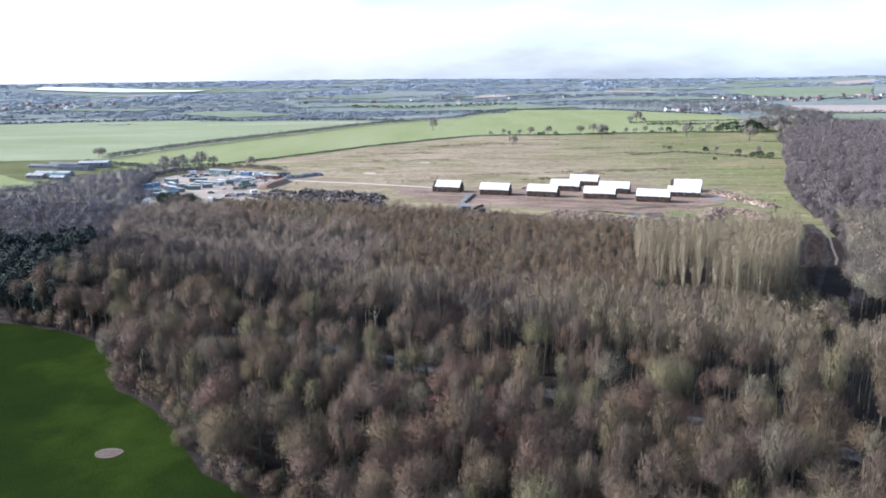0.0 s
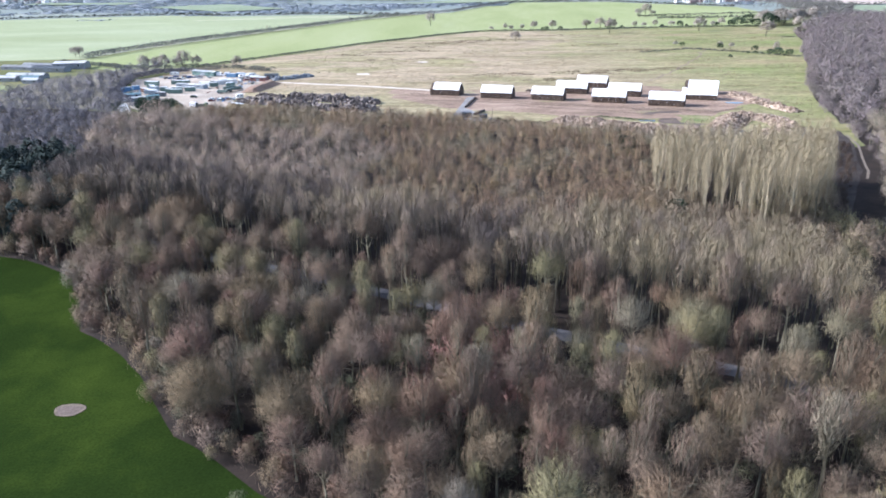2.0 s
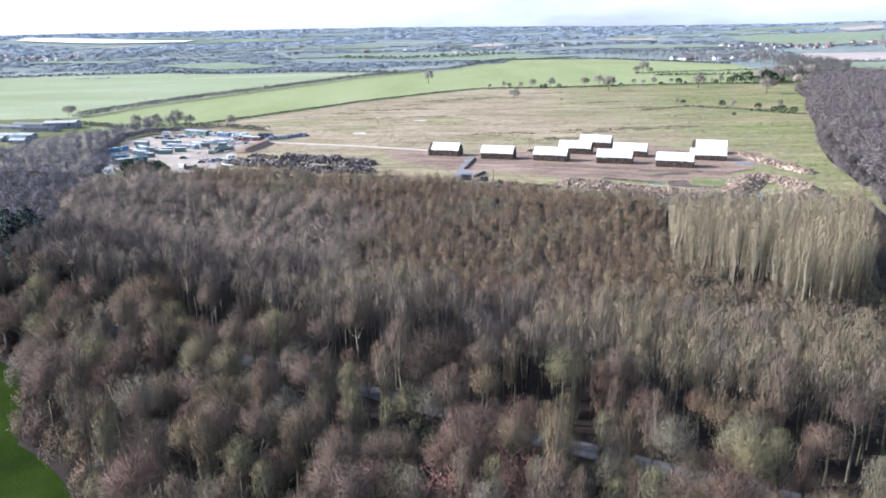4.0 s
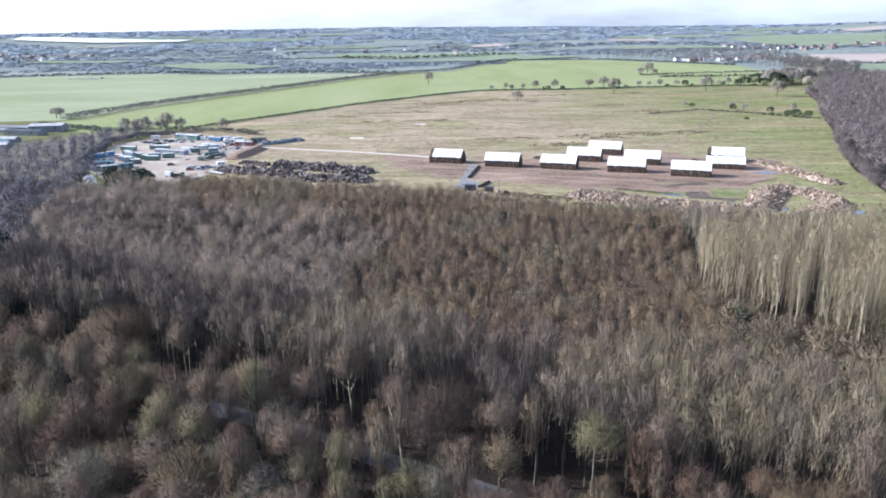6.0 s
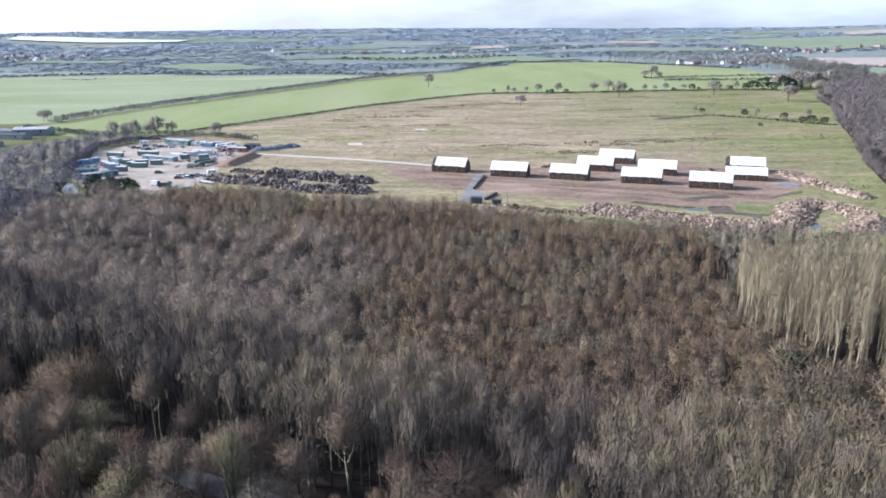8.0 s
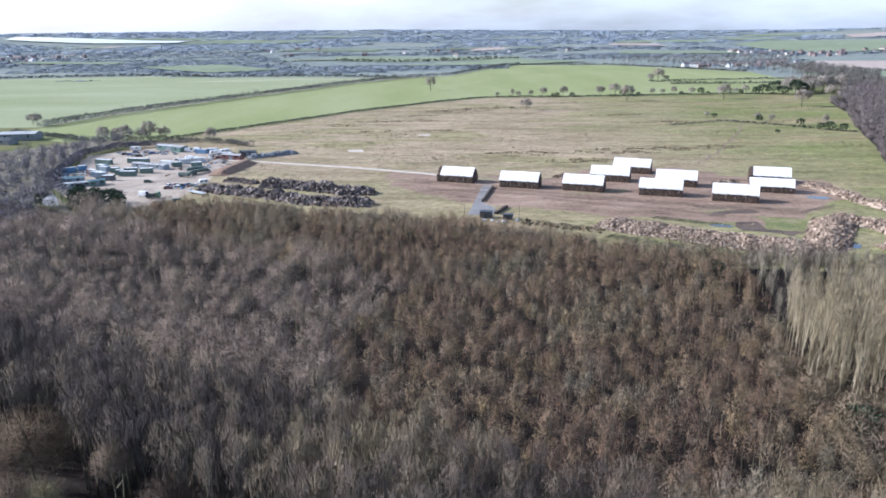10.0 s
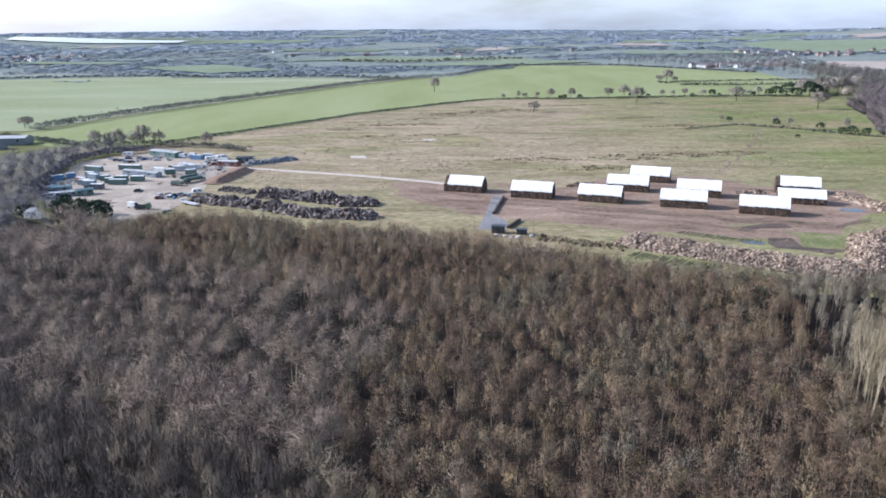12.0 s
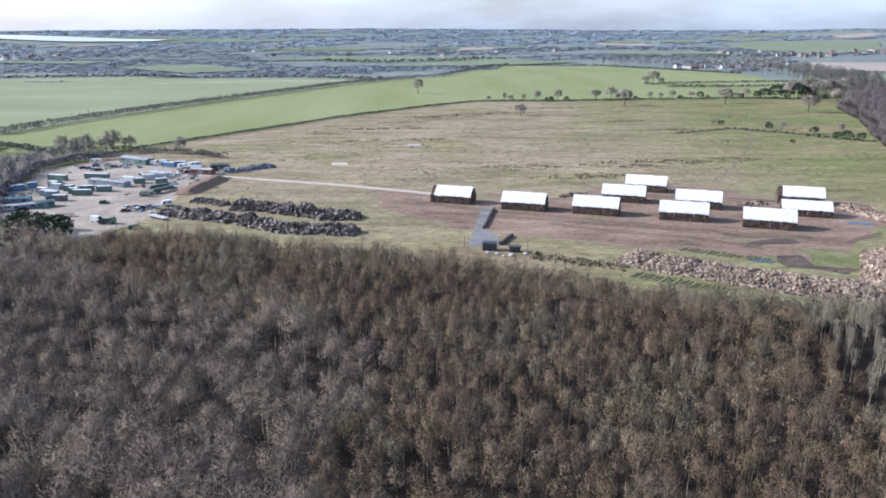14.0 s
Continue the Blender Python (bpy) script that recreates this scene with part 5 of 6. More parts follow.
# tussocks of long grass over the rough field
def tussocks():
    rng = np.random.default_rng(31)
    V, T, off = [], [], 0
    field = [(-200, 560), (-100, 715), (0, 830), (330, 855), (300, 690), (240, 530), (180, 370), (150, 300), (60, 372), (-30, 420), (-120, 440)]
    count = 0
    while count < 7000:
        x, y = rng.uniform(-205, 330), rng.uniform(300, 800) ** 1.0
        if not inside(field, x, y) or (-45 < x < 160 and 350 < y < 455):
            continue
        if noise.noise((x * 0.02, y * 0.035, 2.0)) + 0.6 * noise.noise((x * .07, y * .11, 5.0)) < rng.uniform(-.15, .5):
            continue
        count += 1
        h, w = rng.uniform(.12, .4), rng.uniform(.5, 1.4)
        for k in range(4):
            a = rng.uniform(0, 6.3)
            dx, dy = math.cos(a) * w, math.sin(a) * w
            V += [(x - dx * .5, y - dy * .5, 0.05), (x + dx * .5, y + dy * .5, 0.05), (x + dx * .2 - dy * .3, y + dy * .2 + dx * .3, h)]
            T.append((off, off + 1, off + 2))
            off += 3
    tagged(new("tussocks", mesh_of("tussocks", V, T, mottled("straw_coloured_tussock", (0.22, 0.18, 0.105), (0.33, 0.27, 0.165), (0.43, 0.36, 0.235), .04, .6))), "straw-coloured tussocks of long grass", "grass", kind="stuff")


tussocks()


# stubble left standing in drilled rows
def stubble_rows():
    rng = np.random.default_rng(53)
    V, T, off = [], [], 0
    d, q = np.array([0.95, -0.30]), np.array([0.30, 0.95])
    for cx, cy, half_l, half_w in ((22, 470, 62, 26), (-70, 432, 30, 14), (108, 480, 40, 16)):
        for row in np.arange(-half_w, half_w, 2.6):
            for along in np.arange(-half_l, half_l, 1.5):
                p = np.array([cx, cy]) + d * (along + rng.normal(0, .25)) + q * (row + rng.normal(0, .18))
                if rng.uniform() < 0.35 + 0.6 * noise.noise((p[0] * .05, p[1] * .08, 1.0)) or inside(MUD_EDGE, p[0], p[1]):
                    continue
                h, w = rng.uniform(.2, .42), rng.uniform(.35, .7)
                for k in range(3):
                    a = rng.uniform(0, 6.3)
                    dx, dy = math.cos(a) * w * .5, math.sin(a) * w * .5
                    V += [(p[0] - dx, p[1] - dy, 0.05), (p[0] + dx, p[1] + dy, 0.05), (p[0] + dx * .4, p[1] + dy * .4, h)]
                    T.append((off, off + 1, off + 2))
                    off += 3
    tagged(new("stubble", mesh_of("stubble", V, T, mottled("pale_stubble", (0.28, 0.23, 0.15), (0.38, 0.32, 0.215), (0.46, 0.39, 0.27), .05, .8))), "pale stubble standing in drilled rows", "stubble", kind="stuff")


stubble_rows()


# dead brown bracken in patches over the field
def bracken():
    rng = np.random.default_rng(37)
    patches = [(-95, 632, 26, 9), (-60, 655, 34, 8), (-30, 600, 22, 6), (-75, 596, 18, 5), (-15, 728, 40, 9), (25, 748, 36, 8), (-50, 690, 22, 6), (-40, 568, 20, 3), (95, 512, 34, 12), (135, 520, 30, 10), (25, 500, 26, 9), (60, 478, 30, 7), (150, 640, 34, 5), (118, 690, 26, 5), (90, 790, 30, 5)]
    V, T, K, off = [], [], [], 0
    for px, py, rx, ry in patches:
        for k in range(int(rx * ry * 1.9)):
            u, a = math.sqrt(rng.uniform()), rng.uniform(0, 6.3)
            x, y = px + rx * u * math.cos(a), py + ry * u * math.sin(a) + 0.12 * rx * u * math.cos(a)
            if noise.noise((x * .11, y * .2, 3.0)) < rng.uniform(-.25, .35):
                continue
            h, w, tint = rng.uniform(.2, .55), rng.uniform(.5, 1.3), rng.uniform()
            for q in range(5):
                b = rng.uniform(0, 6.3)
                dx, dy = math.cos(b) * w, math.sin(b) * w
                V += [(x - dx * .5, y - dy * .5, 0.05), (x + dx * .5, y + dy * .5, 0.05), (x + dx * .2 - dy * .3, y + dy * .2 + dx * .3, h)]
                T.append((off, off + 1, off + 2))
                K += [tint] * 3
                off += 3
    mat = twig_material("dead_brown_bracken", [(0.10, 0.07, 0.046), (0.17, 0.12, 0.08), (0.27, 0.21, 0.138), (0.38, 0.31, 0.21)], True, 0.3)
    tagged(new("bracken", mesh_of("bracken", V, T, mat, None, np.array(K))), "dead brown bracken and straw-coloured grass in patches", "grass", kind="stuff")


bracken()

# ================= straw stacks =================
def straw_stack(start=-9.25):
    """A stack of bales under its sheet; start: where the sheet begins along the stack."""
    root = thing("straw_stack", "long dark straw bale stack under a white plastic sheet", "straw stack", "straw stacks")
    bm = bmesh.new()
    prof = [(-3.75, 0), (-3.75, 3.5), (0, 6.7), (3.95, 3.5), (4.0, 0)]
    rows = [[bm.verts.new((x, y, z)) for y, z in prof] for x in (-8.75, 8.75)]
    for k in range(4):
        bm.faces.new((rows[0][k], rows[1][k], rows[1][k + 1], rows[0][k + 1]))
    bm.faces.new(rows[0])
    bm.faces.new(rows[1][::-1])
    bmesh.ops.recalc_face_normals(bm, faces=bm.faces)
    part("core", bm, BALE, root)
    # one bale, with soft edges, shared by all
    bm = bmesh.new()
    bmesh.ops.create_cube(bm, size=1.0)
    bmesh.ops.bevel(bm, geom=list(bm.edges), offset=0.07, segments=1, affect="EDGES")
    shared = bpy.data.meshes.new("bale")
    bm.to_mesh(shared)
    bm.free()
    shared.materials.append(BALE)
    rng = random.Random(4)

    def bale(x, y, z, sx, sy, sz):
        ob = new("bale", shared)
        ob.parent = root
        ob.matrix_basis = pose(x, y, z, 0, 0, rng.uniform(-2.5, 2.5)) @ Matrix.Diagonal((sx, sy, sz, 1))

    for i in range(15):
        for k in range(3):
            bale(-8.4 + 1.2 * i, -3.75 + rng.uniform(-.12, .08), 0.6 + 1.19 * k, 1.13, 0.9, 1.12)
    for side in (-1, 1):
        for k, n in ((0, 4), (1, 4), (2, 4), (3, 3), (4, 2)):
            for j in range(n):
                w = (7.9, 7.9, 7.9, 5.6, 3.0)[k]
                bale(side * (8.65 + rng.uniform(-.05, .1)), -w / 2 + w * (j + .5) / n + 0.1, 0.6 + 1.19 * k, 0.8, w / n - 0.08, 1.12)
    # the sheet: draped, creased, hanging a little over the sides
    bm = bmesh.new()
    prof = [(-4.40, 3.2), (-4.34, 3.55), (-4.13, 3.88), (-2.8, 4.95), (-1.3, 6.2), (0, 6.95), (1.3, 6.3), (2.8, 5.05), (4.2, 3.85), (4.4, 3.2)]
    xs = [start + (8.95 - start) * i / 26 for i in range(27)]
    grid = []
    for x in xs:
        row = []
        for k, (y, z) in enumerate(prof):
            sag = 0.16 * noise.noise((x * 0.55, y * 0.7, 1.3)) + 0.06 * noise.noise((x * 2.1, y * 1.3, 7.0))
            hang = -0.28 * noise.noise((x * 0.5, k * 9.0, 5.0)) if k in (0, len(prof) - 1) else 0
            row.append(bm.verts.new((x + 0.12 * noise.noise((y, z, x)), y, z + sag + hang)))
        grid.append(row)
    for a, b in zip(grid, grid[1:]):
        for k in range(len(prof) - 1):
            bm.faces.new((a[k], b[k], b[k + 1], a[k + 1]))
    part("sheet", bm, WHITE_SHEET, root, "white plastic sheet with creases")
    # weighted ropes over the sheet
    for i in range(5):
        x = start + 1.85 + 3.7 * i * (8.95 - start) / 18.2
        pts = [(x, y * 1.012, z + 0.09) for y, z in prof] + []
        pts = [(x, -4.5, 1.2)] + pts + [(x, 4.5, 1.4)]
        v, t = tube(pts, [0.02] * len(pts), 3)
        ob = new("rope", mesh_of("rope", v, t, paint("white_rope", 0.75, 0.75, 0.73)))
        ob.parent = root
    return root


STACKS = [(-6.5, 425.4), (23, 413), (51, 405.7), (66.6, 426.5), (81.1, 446.3), (82.8, 396.3), (94.7, 415.8), (110.7, 385.2), (132.3, 402.5), (139.0, 422.3)]
first_stack = straw_stack()
first_stack.matrix_basis = pose(*STACKS[1], 0.08, 0, 0, -16.3)
for i, (x, y) in enumerate(STACKS[2:9]):
    lower = 0.83 if i == 6 else 1.0
    copy_thing(first_stack, pose(x, y, 0.08, 0, 0, -17.5 + (-0.8, 0.5, -1.5, 0.9, 0.0, -1.0, 0.7)[i]) @ Matrix.Diagonal((1, 1, lower, 1)))
end_stack = straw_stack(-7.2)      # two stacks whose sheets have slipped back from one end
end_stack.matrix_basis = pose(*STACKS[0], 0.08, 0, 0, -17.5)
tagged(end_stack, "dark straw bale stack, its white sheet slipped from one end", "straw stack", "straw stacks")
copy_thing(end_stack, pose(*STACKS[9], 0.08, 0, 0, -17.1))


# ================= heaps =================
def heap(name, line, width, height, mat, label, lumps, size, seed):
    """A long uneven mound of lumps: the mound below, lumps lying all over it."""
    rng = np.random.default_rng(seed)
    iv = np.array([(x, y, z) for z in (-.75, .75) for y in (-.75, .75) for x in (-.75, .75)])
    it = np.array([(0, 2, 3), (0, 3, 1), (4, 5, 7), (4, 7, 6), (0, 1, 5), (0, 5, 4), (2, 6, 7), (2, 7, 3), (0, 4, 6), (0, 6, 2), (1, 3, 7), (1, 7, 5)])
    seg = [math.dist(a, b) for a, b in zip(line, line[1:])]
    total = sum(seg)

    def along(u):
        d = u * total
        for (a, b), s in zip(zip(line, line[1:]), seg):
            if d <= s or (a, b) == (line[-2], line[-1]):
                f = min(1.0, d / s)
                n = Vector((-(b[1] - a[1]), b[0] - a[0])).normalized()
                return a[0] + (b[0] - a[0]) * f, a[1] + (b[1] - a[1]) * f, n
            d -= s

    def top(u, c):
        ends = min(1.0, u * total / (width * .4), (1 - u) * total / (width * .4))
        rise = 0.72 + 0.55 * noise.noise((u * total * 0.13, seed, 0)) + 0.3 * noise.noise((u * total * .4, c * 2, seed))
        return max(0.0, height * rise * (1 - abs(c) ** 1.7) * max(0.0, ends) ** .6)

    V, T, off = [], [], 0
    nu, nc = max(8, int(total / 1.6)), 9
    for i in range(nu + 1):
        x, y, n = along(i / nu)
        for j in range(nc):
            c = -1 + 2 * j / (nc - 1)
            V.append((x + n.x * c * width / 2, y + n.y * c * width / 2, top(i / nu, c) - 0.12))
    for i in range(nu):
        for j in range(nc - 1):
            a = i * nc + j
            T += [(a, a + nc, a + nc + 1), (a, a + nc + 1, a + 1)]
    V, T, off = [np.array(V)], [np.array(T)], len(V)
    for _ in range(lumps):
        u, c = rng.uniform(0, 1), np.clip(rng.normal(0, .5), -1.05, 1.05)
        x, y, n = along(u)
        s = size * rng.choice((.4, .6, .85, 1.15, 1.5)) * np.array([1.0, rng.uniform(.4, .9), rng.uniform(.3, .7)])
        q = Euler((rng.uniform(-1.1, 1.1), rng.uniform(-1.1, 1.1), rng.uniform(0, 6.3))).to_matrix()
        v = (iv * rng.uniform(.45, 1.35, (len(iv), 3)) * s) @ np.array(q).T
        V.append(v + np.array([x + n.x * c * width / 2, y + n.y * c * width / 2, top(u, c) + 0.1 * size]))
        T.append(it + off)
        off += len(iv)
    me = mesh_of(name, np.vstack(V), np.vstack(T), mat)
    me.shade_flat()
    return tagged(new(name, me), label, "heap", kind="stuff")


heap("straw_heap", [(50, 350), (57, 344), (65, 339), (74, 334), (83, 328), (93, 323), (103, 319), (113, 316)], 17, 2.7, OLD_STRAW, "long heap of old broken straw bales", 8200, .56, 1)
heap("straw_heap", [(112, 316), (119, 322), (125, 333), (131, 344), (136, 352)], 14, 3.4, OLD_STRAW, "high heap of old broken straw bales", 3600, .56, 2)
heap("straw_heap", [(133, 352), (142, 351), (150, 341), (150, 326), (144, 316), (134, 315)], 12, 3.0, OLD_STRAW, "curved heap of old broken straw bales by a pond", 3600, .56, 3)
heap("straw_heap", [(153, 416), (158, 398), (162, 378), (168, 362)], 8, 2.3, OLD_STRAW, "low heap of old straw across the grass", 1300, .58, 4)
heap("muck_heap", [(-98, 414), (-88, 413), (-76, 409), (-64, 403), (-54, 398), (-43, 399)], 8.5, 3.3, MUCK, "long dark heap of muck and rubble", 1500, 1.1, 5)
heap("muck_heap", [(-124, 406), (-110, 400), (-98, 396), (-84, 390), (-70, 381), (-55, 378), (-41, 377)], 8, 3.0, MUCK, "long dark heap of muck and rubble beside the wood", 1700, 1.1, 6)
heap("muck_heap", [(-120, 426), (-111, 424), (-102, 419)], 5, 1.6, MUCK, "small dark heap of muck", 180, .8, 7)
heap("rubble_heap", [(40, 433), (47, 436), (54, 437)], 4, 1.0, OLD_STRAW, "small pale heap of broken bales", 90, .8, 8)
heap("rubble_heap", [(112, 417), (118, 419), (124, 421)], 4.5, 1.2, OLD_STRAW, "small pale heap of broken bales beside a stack", 110, .8, 9)
heap("rubble_heap", [(20, 350), (32, 345), (42, 341), (48, 338)], 7, .5, CLODS, "low brown tussocks and clods beside the wood", 320, .6, 10)
heap("scrap_heap", [(-128, 489), (-120, 494), (-112, 500), (-104, 506)], 7, 1.9, paint("blue_grey_scrap", 0.22, 0.235, 0.255), "blue-grey heap of covered scrap", 260, .9, 12)


def soil_bank():
    """A wedge of brown soil along the yard, with a steep face."""
    bm = bmesh.new()
    a, b = Vector((-127.5, 438, 0)), Vector((-121.5, 478, 0))
    n = 24
    d = (b - a).normalized()
    side = Vector((d.y, -d.x, 0))
    rows = []
    for i in range(n + 1):
        u = i / n
        p = a + (b - a) * u
        h = 3.2 * min(1, (1 - u) * 5, u * 7 + .15) * (0.9 + 0.2 * noise.noise((u * 9, 0, 0)))
        rows.append([bm.verts.new(p + side * s + Vector((0.4 * noise.noise((u * 11, s, 2)), 0, z * h))) for s, z in ((-7, 0), (-4.2, .85), (-1.0, 1.0), (0.6, .92), (4.2, 0))])
    for p, q in zip(rows, rows[1:]):
        for k in range(4):
            bm.faces.new((p[k], p[k + 1], q[k + 1], q[k]))
    bm.faces.new(rows[0][::-1])
    bm.faces.new(rows[-1])
    bmesh.ops.recalc_face_normals(bm, faces=bm.faces)
    return tagged(part("soil_bank", bm, paint("warm_brown_soil", 0.27, 0.175, 0.12, 0.95)), "smooth brown bank of heaped soil", "soil bank")


soil_bank()


# ================= the hut, walls and posts by the apron =================
def low_wall(line, w, h, label):
    """A low earth and sleeper wall along the apron, as one piece."""
    bm = bmesh.new()
    for (x0, y0), (x1, y1) in zip(line, line[1:]):
        d = Vector((x1 - x0, y1 - y0, 0))
        s = Vector((-d.y, d.x, 0)).normalized() * w / 2
        k = max(2, int(d.length / 2.4))
        for i in range(k):
            p, q = Vector((x0, y0, 0.1)) + d * (i / k), Vector((x0, y0, 0.1)) + d * ((i + .97) / k)
            up = Vector((0, 0, h * (0.9 + 0.2 * ((i * 37) % 10) / 10)))
            vs = [bm.verts.new(v) for v in (p - s, q - s, q + s, p + s, p - s + up, q - s + up, q + s * .8 + up, p + s * .8 + up)]
            for f in ((0, 3, 2, 1), (4, 5, 6, 7), (0, 1, 5, 4), (1, 2, 6, 5), (2, 3, 7, 6), (3, 0, 4, 7)):
                bm.faces.new([vs[j] for j in f])
    return tagged(part("low_wall", bm, paint("dark_sleepers", 0.075, 0.055, 0.045, 0.9)), label, "low wall")


low_wall([(10.2, 411), (5.2, 382.5)], 0.9, 0.9, "low dark sleeper wall along the apron")
low_wall([(15.0, 373), (10.0, 361.5)], 1.0, 1.0, "low brown sleeper wall by the hut")


def hut(x, y, l, w, h, label):
    root = thing("hut", label, "hut", "small huts", pose(x, y, 0.1, 0, 0, -8))
    bm = bmesh.new()
    box(bm, -l / 2, l / 2, -w / 2, w / 2, 0, h)
    part("wall", bm, paint("dark_hut_wall", 0.07, 0.075, 0.08), root)
    bm = bmesh.new()
    box(bm, -l / 2 - .25, l / 2 + .25, -w / 2 - .25, w / 2 + .25, h + .004, h + .22)
    part("roof", bm, paint("dark_felt_roof", 0.045, 0.05, 0.06), root, "dark felt roof")
    bm = bmesh.new()
    box(bm, -l * .12, l * .12, -w / 2 - .05, -w / 2 - .003, 0.05, h * .85)
    part("door", bm, paint("dark_door", 0.05, 0.055, 0.06), root, "dark door")
    return root


hut(6.3, 356.5, 4.6, 2.6, 2.4, "small dark-roofed hut on the concrete apron")
hut(14.6, 354.5, 3.6, 2.2, 1.7, "small low dark hut beside the apron")
for x, y, s in ((5.5, 352.5, 1.0), (8.5, 351.6, .8), (13, 350, 1.1), (18, 352, .8), (10.5, 349.5, .7)):
    b = bmesh.new()
    bmesh.ops.create_icosphere(b, subdivisions=2, radius=s)
    for v in b.verts:
        v.co *= 1 + 0.3 * noise.noise(v.co * 1.4 + Vector((x, y, 0)))
        v.co.z = max(0, v.co.z * .55 + .25 * s)
    ob = part("rubble_pile", b, paint("pale_rubble", 0.50, 0.50, 0.49, 0.9))
    ob.matrix_basis = pose(x, y, 0.04)
    tagged(ob, "pale low pile of rubble by the hut", "rubble", "rubble piles")
for x, y, h in ((-2.2, 360.1, 4.2), (18.9, 356, 5.0)):
    v, t = tube([(0, 0, 0), (0.04, 0, h * .5), (0, .05, h)], [0.12, 0.10, 0.08], 6)
    ob = new("post", mesh_of("post", v, t, paint("grey_post", 0.16, 0.14, 0.12)))
    ob.matrix_basis = pose(x, y, 0.03)
    tagged(ob, "slim grey wooden post beside the apron", "post", "posts")

# ================= the storage yard =================
def container(x, y, yaw, l=6.1, w=2.44, h=2.6, wall=("green", 0.10, 0.17, 0.13), roof=None, label="green steel shipping container"):
    root = thing("container", label, "container", "yard containers", pose(x, y, 0.12, 0, 0, yaw))
    mat = paint(wall[0] + "_steel", *wall[1:])
    for name, side in (("side_panel", -1), ("side_panel", 1)):
        bm = bmesh.new()
        n = max(8, int(l / 0.45))
        rows = []
        for i in range(n + 1):
            px = -l / 2 + l * i / n
            py = side * (w / 2 - (0.05 if i % 2 else 0))
            rows.append((bm.verts.new((px, py, 0.16)), bm.verts.new((px, py, h - .1))))
        for a, b in zip(rows, rows[1:]):
            bm.faces.new((a[0], b[0], b[1], a[1]))
        part(name, bm, mat, root)
    bm = bmesh.new()
    for px in (-l / 2, l / 2):
        for py in (-w / 2, w / 2):
            box(bm, px - .08, px + .08, py - .08, py + .08, 0, h)
    for py in (-w / 2, w / 2):
        box(bm, -l / 2 + .09, l / 2 - .09, py - .06, py + .06, 0.02, .16)
        box(bm, -l / 2 + .09, l / 2 - .09, py - .06, py + .06, h - .12, h)
    part("frame", bm, mat, root)
    bm = bmesh.new()
    box(bm, -l / 2 + .09, l / 2 - .09, -w / 2 + .07, w / 2 - .07, h - .06, h - .02)
    part("roof", bm, paint("chalky_roof", 0.72, 0.73, 0.72) if roof is None else roof, root, "chalky pale roof")
    bm = bmesh.new()
    box(bm, -l / 2 - .02, -l / 2 + .05, -w / 2 + .09, w / 2 - .09, .1, h - .1)
    part("end_wall", bm, mat, root)
    for s in (-1, 1):
        bm = bmesh.new()
        box(bm, l / 2 - .05, l / 2 + .02, min(s * .02, s * (w / 2 - .09)), max(s * .02, s * (w / 2 - .09)), .1, h - .1)
        door = part("door", bm, mat, root)
        bm = bmesh.new()
        box(bm, l / 2 + .025, l / 2 + .06, s * w * .12 - .02, s * w * .12 + .02, .2, h - .2)
        part("lock_bar", bm, paint("galvanised", 0.45, 0.46, 0.47, .4), door)
    return root


def shed(x, y, yaw, l, w, h, wall, roof, label, rise=0.8, name="shed"):
    root = thing(name, label, name, "yard sheds", pose(x, y, 0.1, 0, 0, yaw))
    bm = bmesh.new()
    prof = [(-w / 2, 0), (-w / 2, h), (0, h + rise), (w / 2, h), (w / 2, 0)]
    rows = [[bm.verts.new((px, py, z)) for py, z in prof] for px in (-l / 2, l / 2)]
    for k in (0, 3):
        bm.faces.new((rows[0][k], rows[1][k], rows[1][k + 1], rows[0][k + 1]))
    bm.faces.new(rows[0])
    bm.faces.new(rows[1][::-1])
    bmesh.ops.recalc_face_normals(bm, faces=bm.faces)
    part("wall", bm, wall, root)
    for s in (-1, 1):
        bm = bmesh.new()
        n = max(4, int(l / 1.0))
        under, over = [], []
        for i in range(n + 1):
            px = -l / 2 - .25 + (l + .5) * i / n
            dz = 0.05 if i % 2 else 0.0
            e = (s * (w / 2 + .3), h - .3 * rise / (w / 2) + .05 + dz)
            over.append((bm.verts.new((px, 0.01 * s, h + rise + .06 + dz)), bm.verts.new((px, *e))))
        for a, b in zip(over, over[1:]):
            bm.faces.new((a[0], b[0], b[1], a[1]))
        bmesh.ops.solidify(bm, geom=list(bm.faces), thickness=0.06)
        part("roof", bm, roof, root)
    bm = bmesh.new()
    box(bm, -l * .1, l * .1, -w / 2 - .06, -w / 2 - .004, .02, h * .82)
    part("door", bm, paint("grey_door", 0.22, 0.24, 0.26), root)
    for k in (-.33, .3):
        bm = bmesh.new()
        box(bm, l * k - .6, l * k + .6, -w / 2 - .05, -w / 2 - .004, h * .45, h * .8)
        part("window", bm, GLASS, root)
    return root


def wheels(root, axles, half, r, w=0.24):
    for ax in axles:
        for s in (-1, 1):
            bm = bmesh.new()
            bmesh.ops.create_cone(bm, cap_ends=True, segments=14, radius1=r, radius2=r, depth=w, matrix=pose(ax, s * half, r, 90, 0, 0))
            wheel = part("wheel", bm, RUBBER, root)
            bm = bmesh.new()
            bmesh.ops.create_cone(bm, cap_ends=True, segments=10, radius1=r * .55, radius2=r * .5, depth=w + .03, matrix=pose(ax, s * half, r, 90, 0, 0))
            part("rim", bm, paint("wheel_rim", 0.4, 0.4, 0.42, .4), wheel)


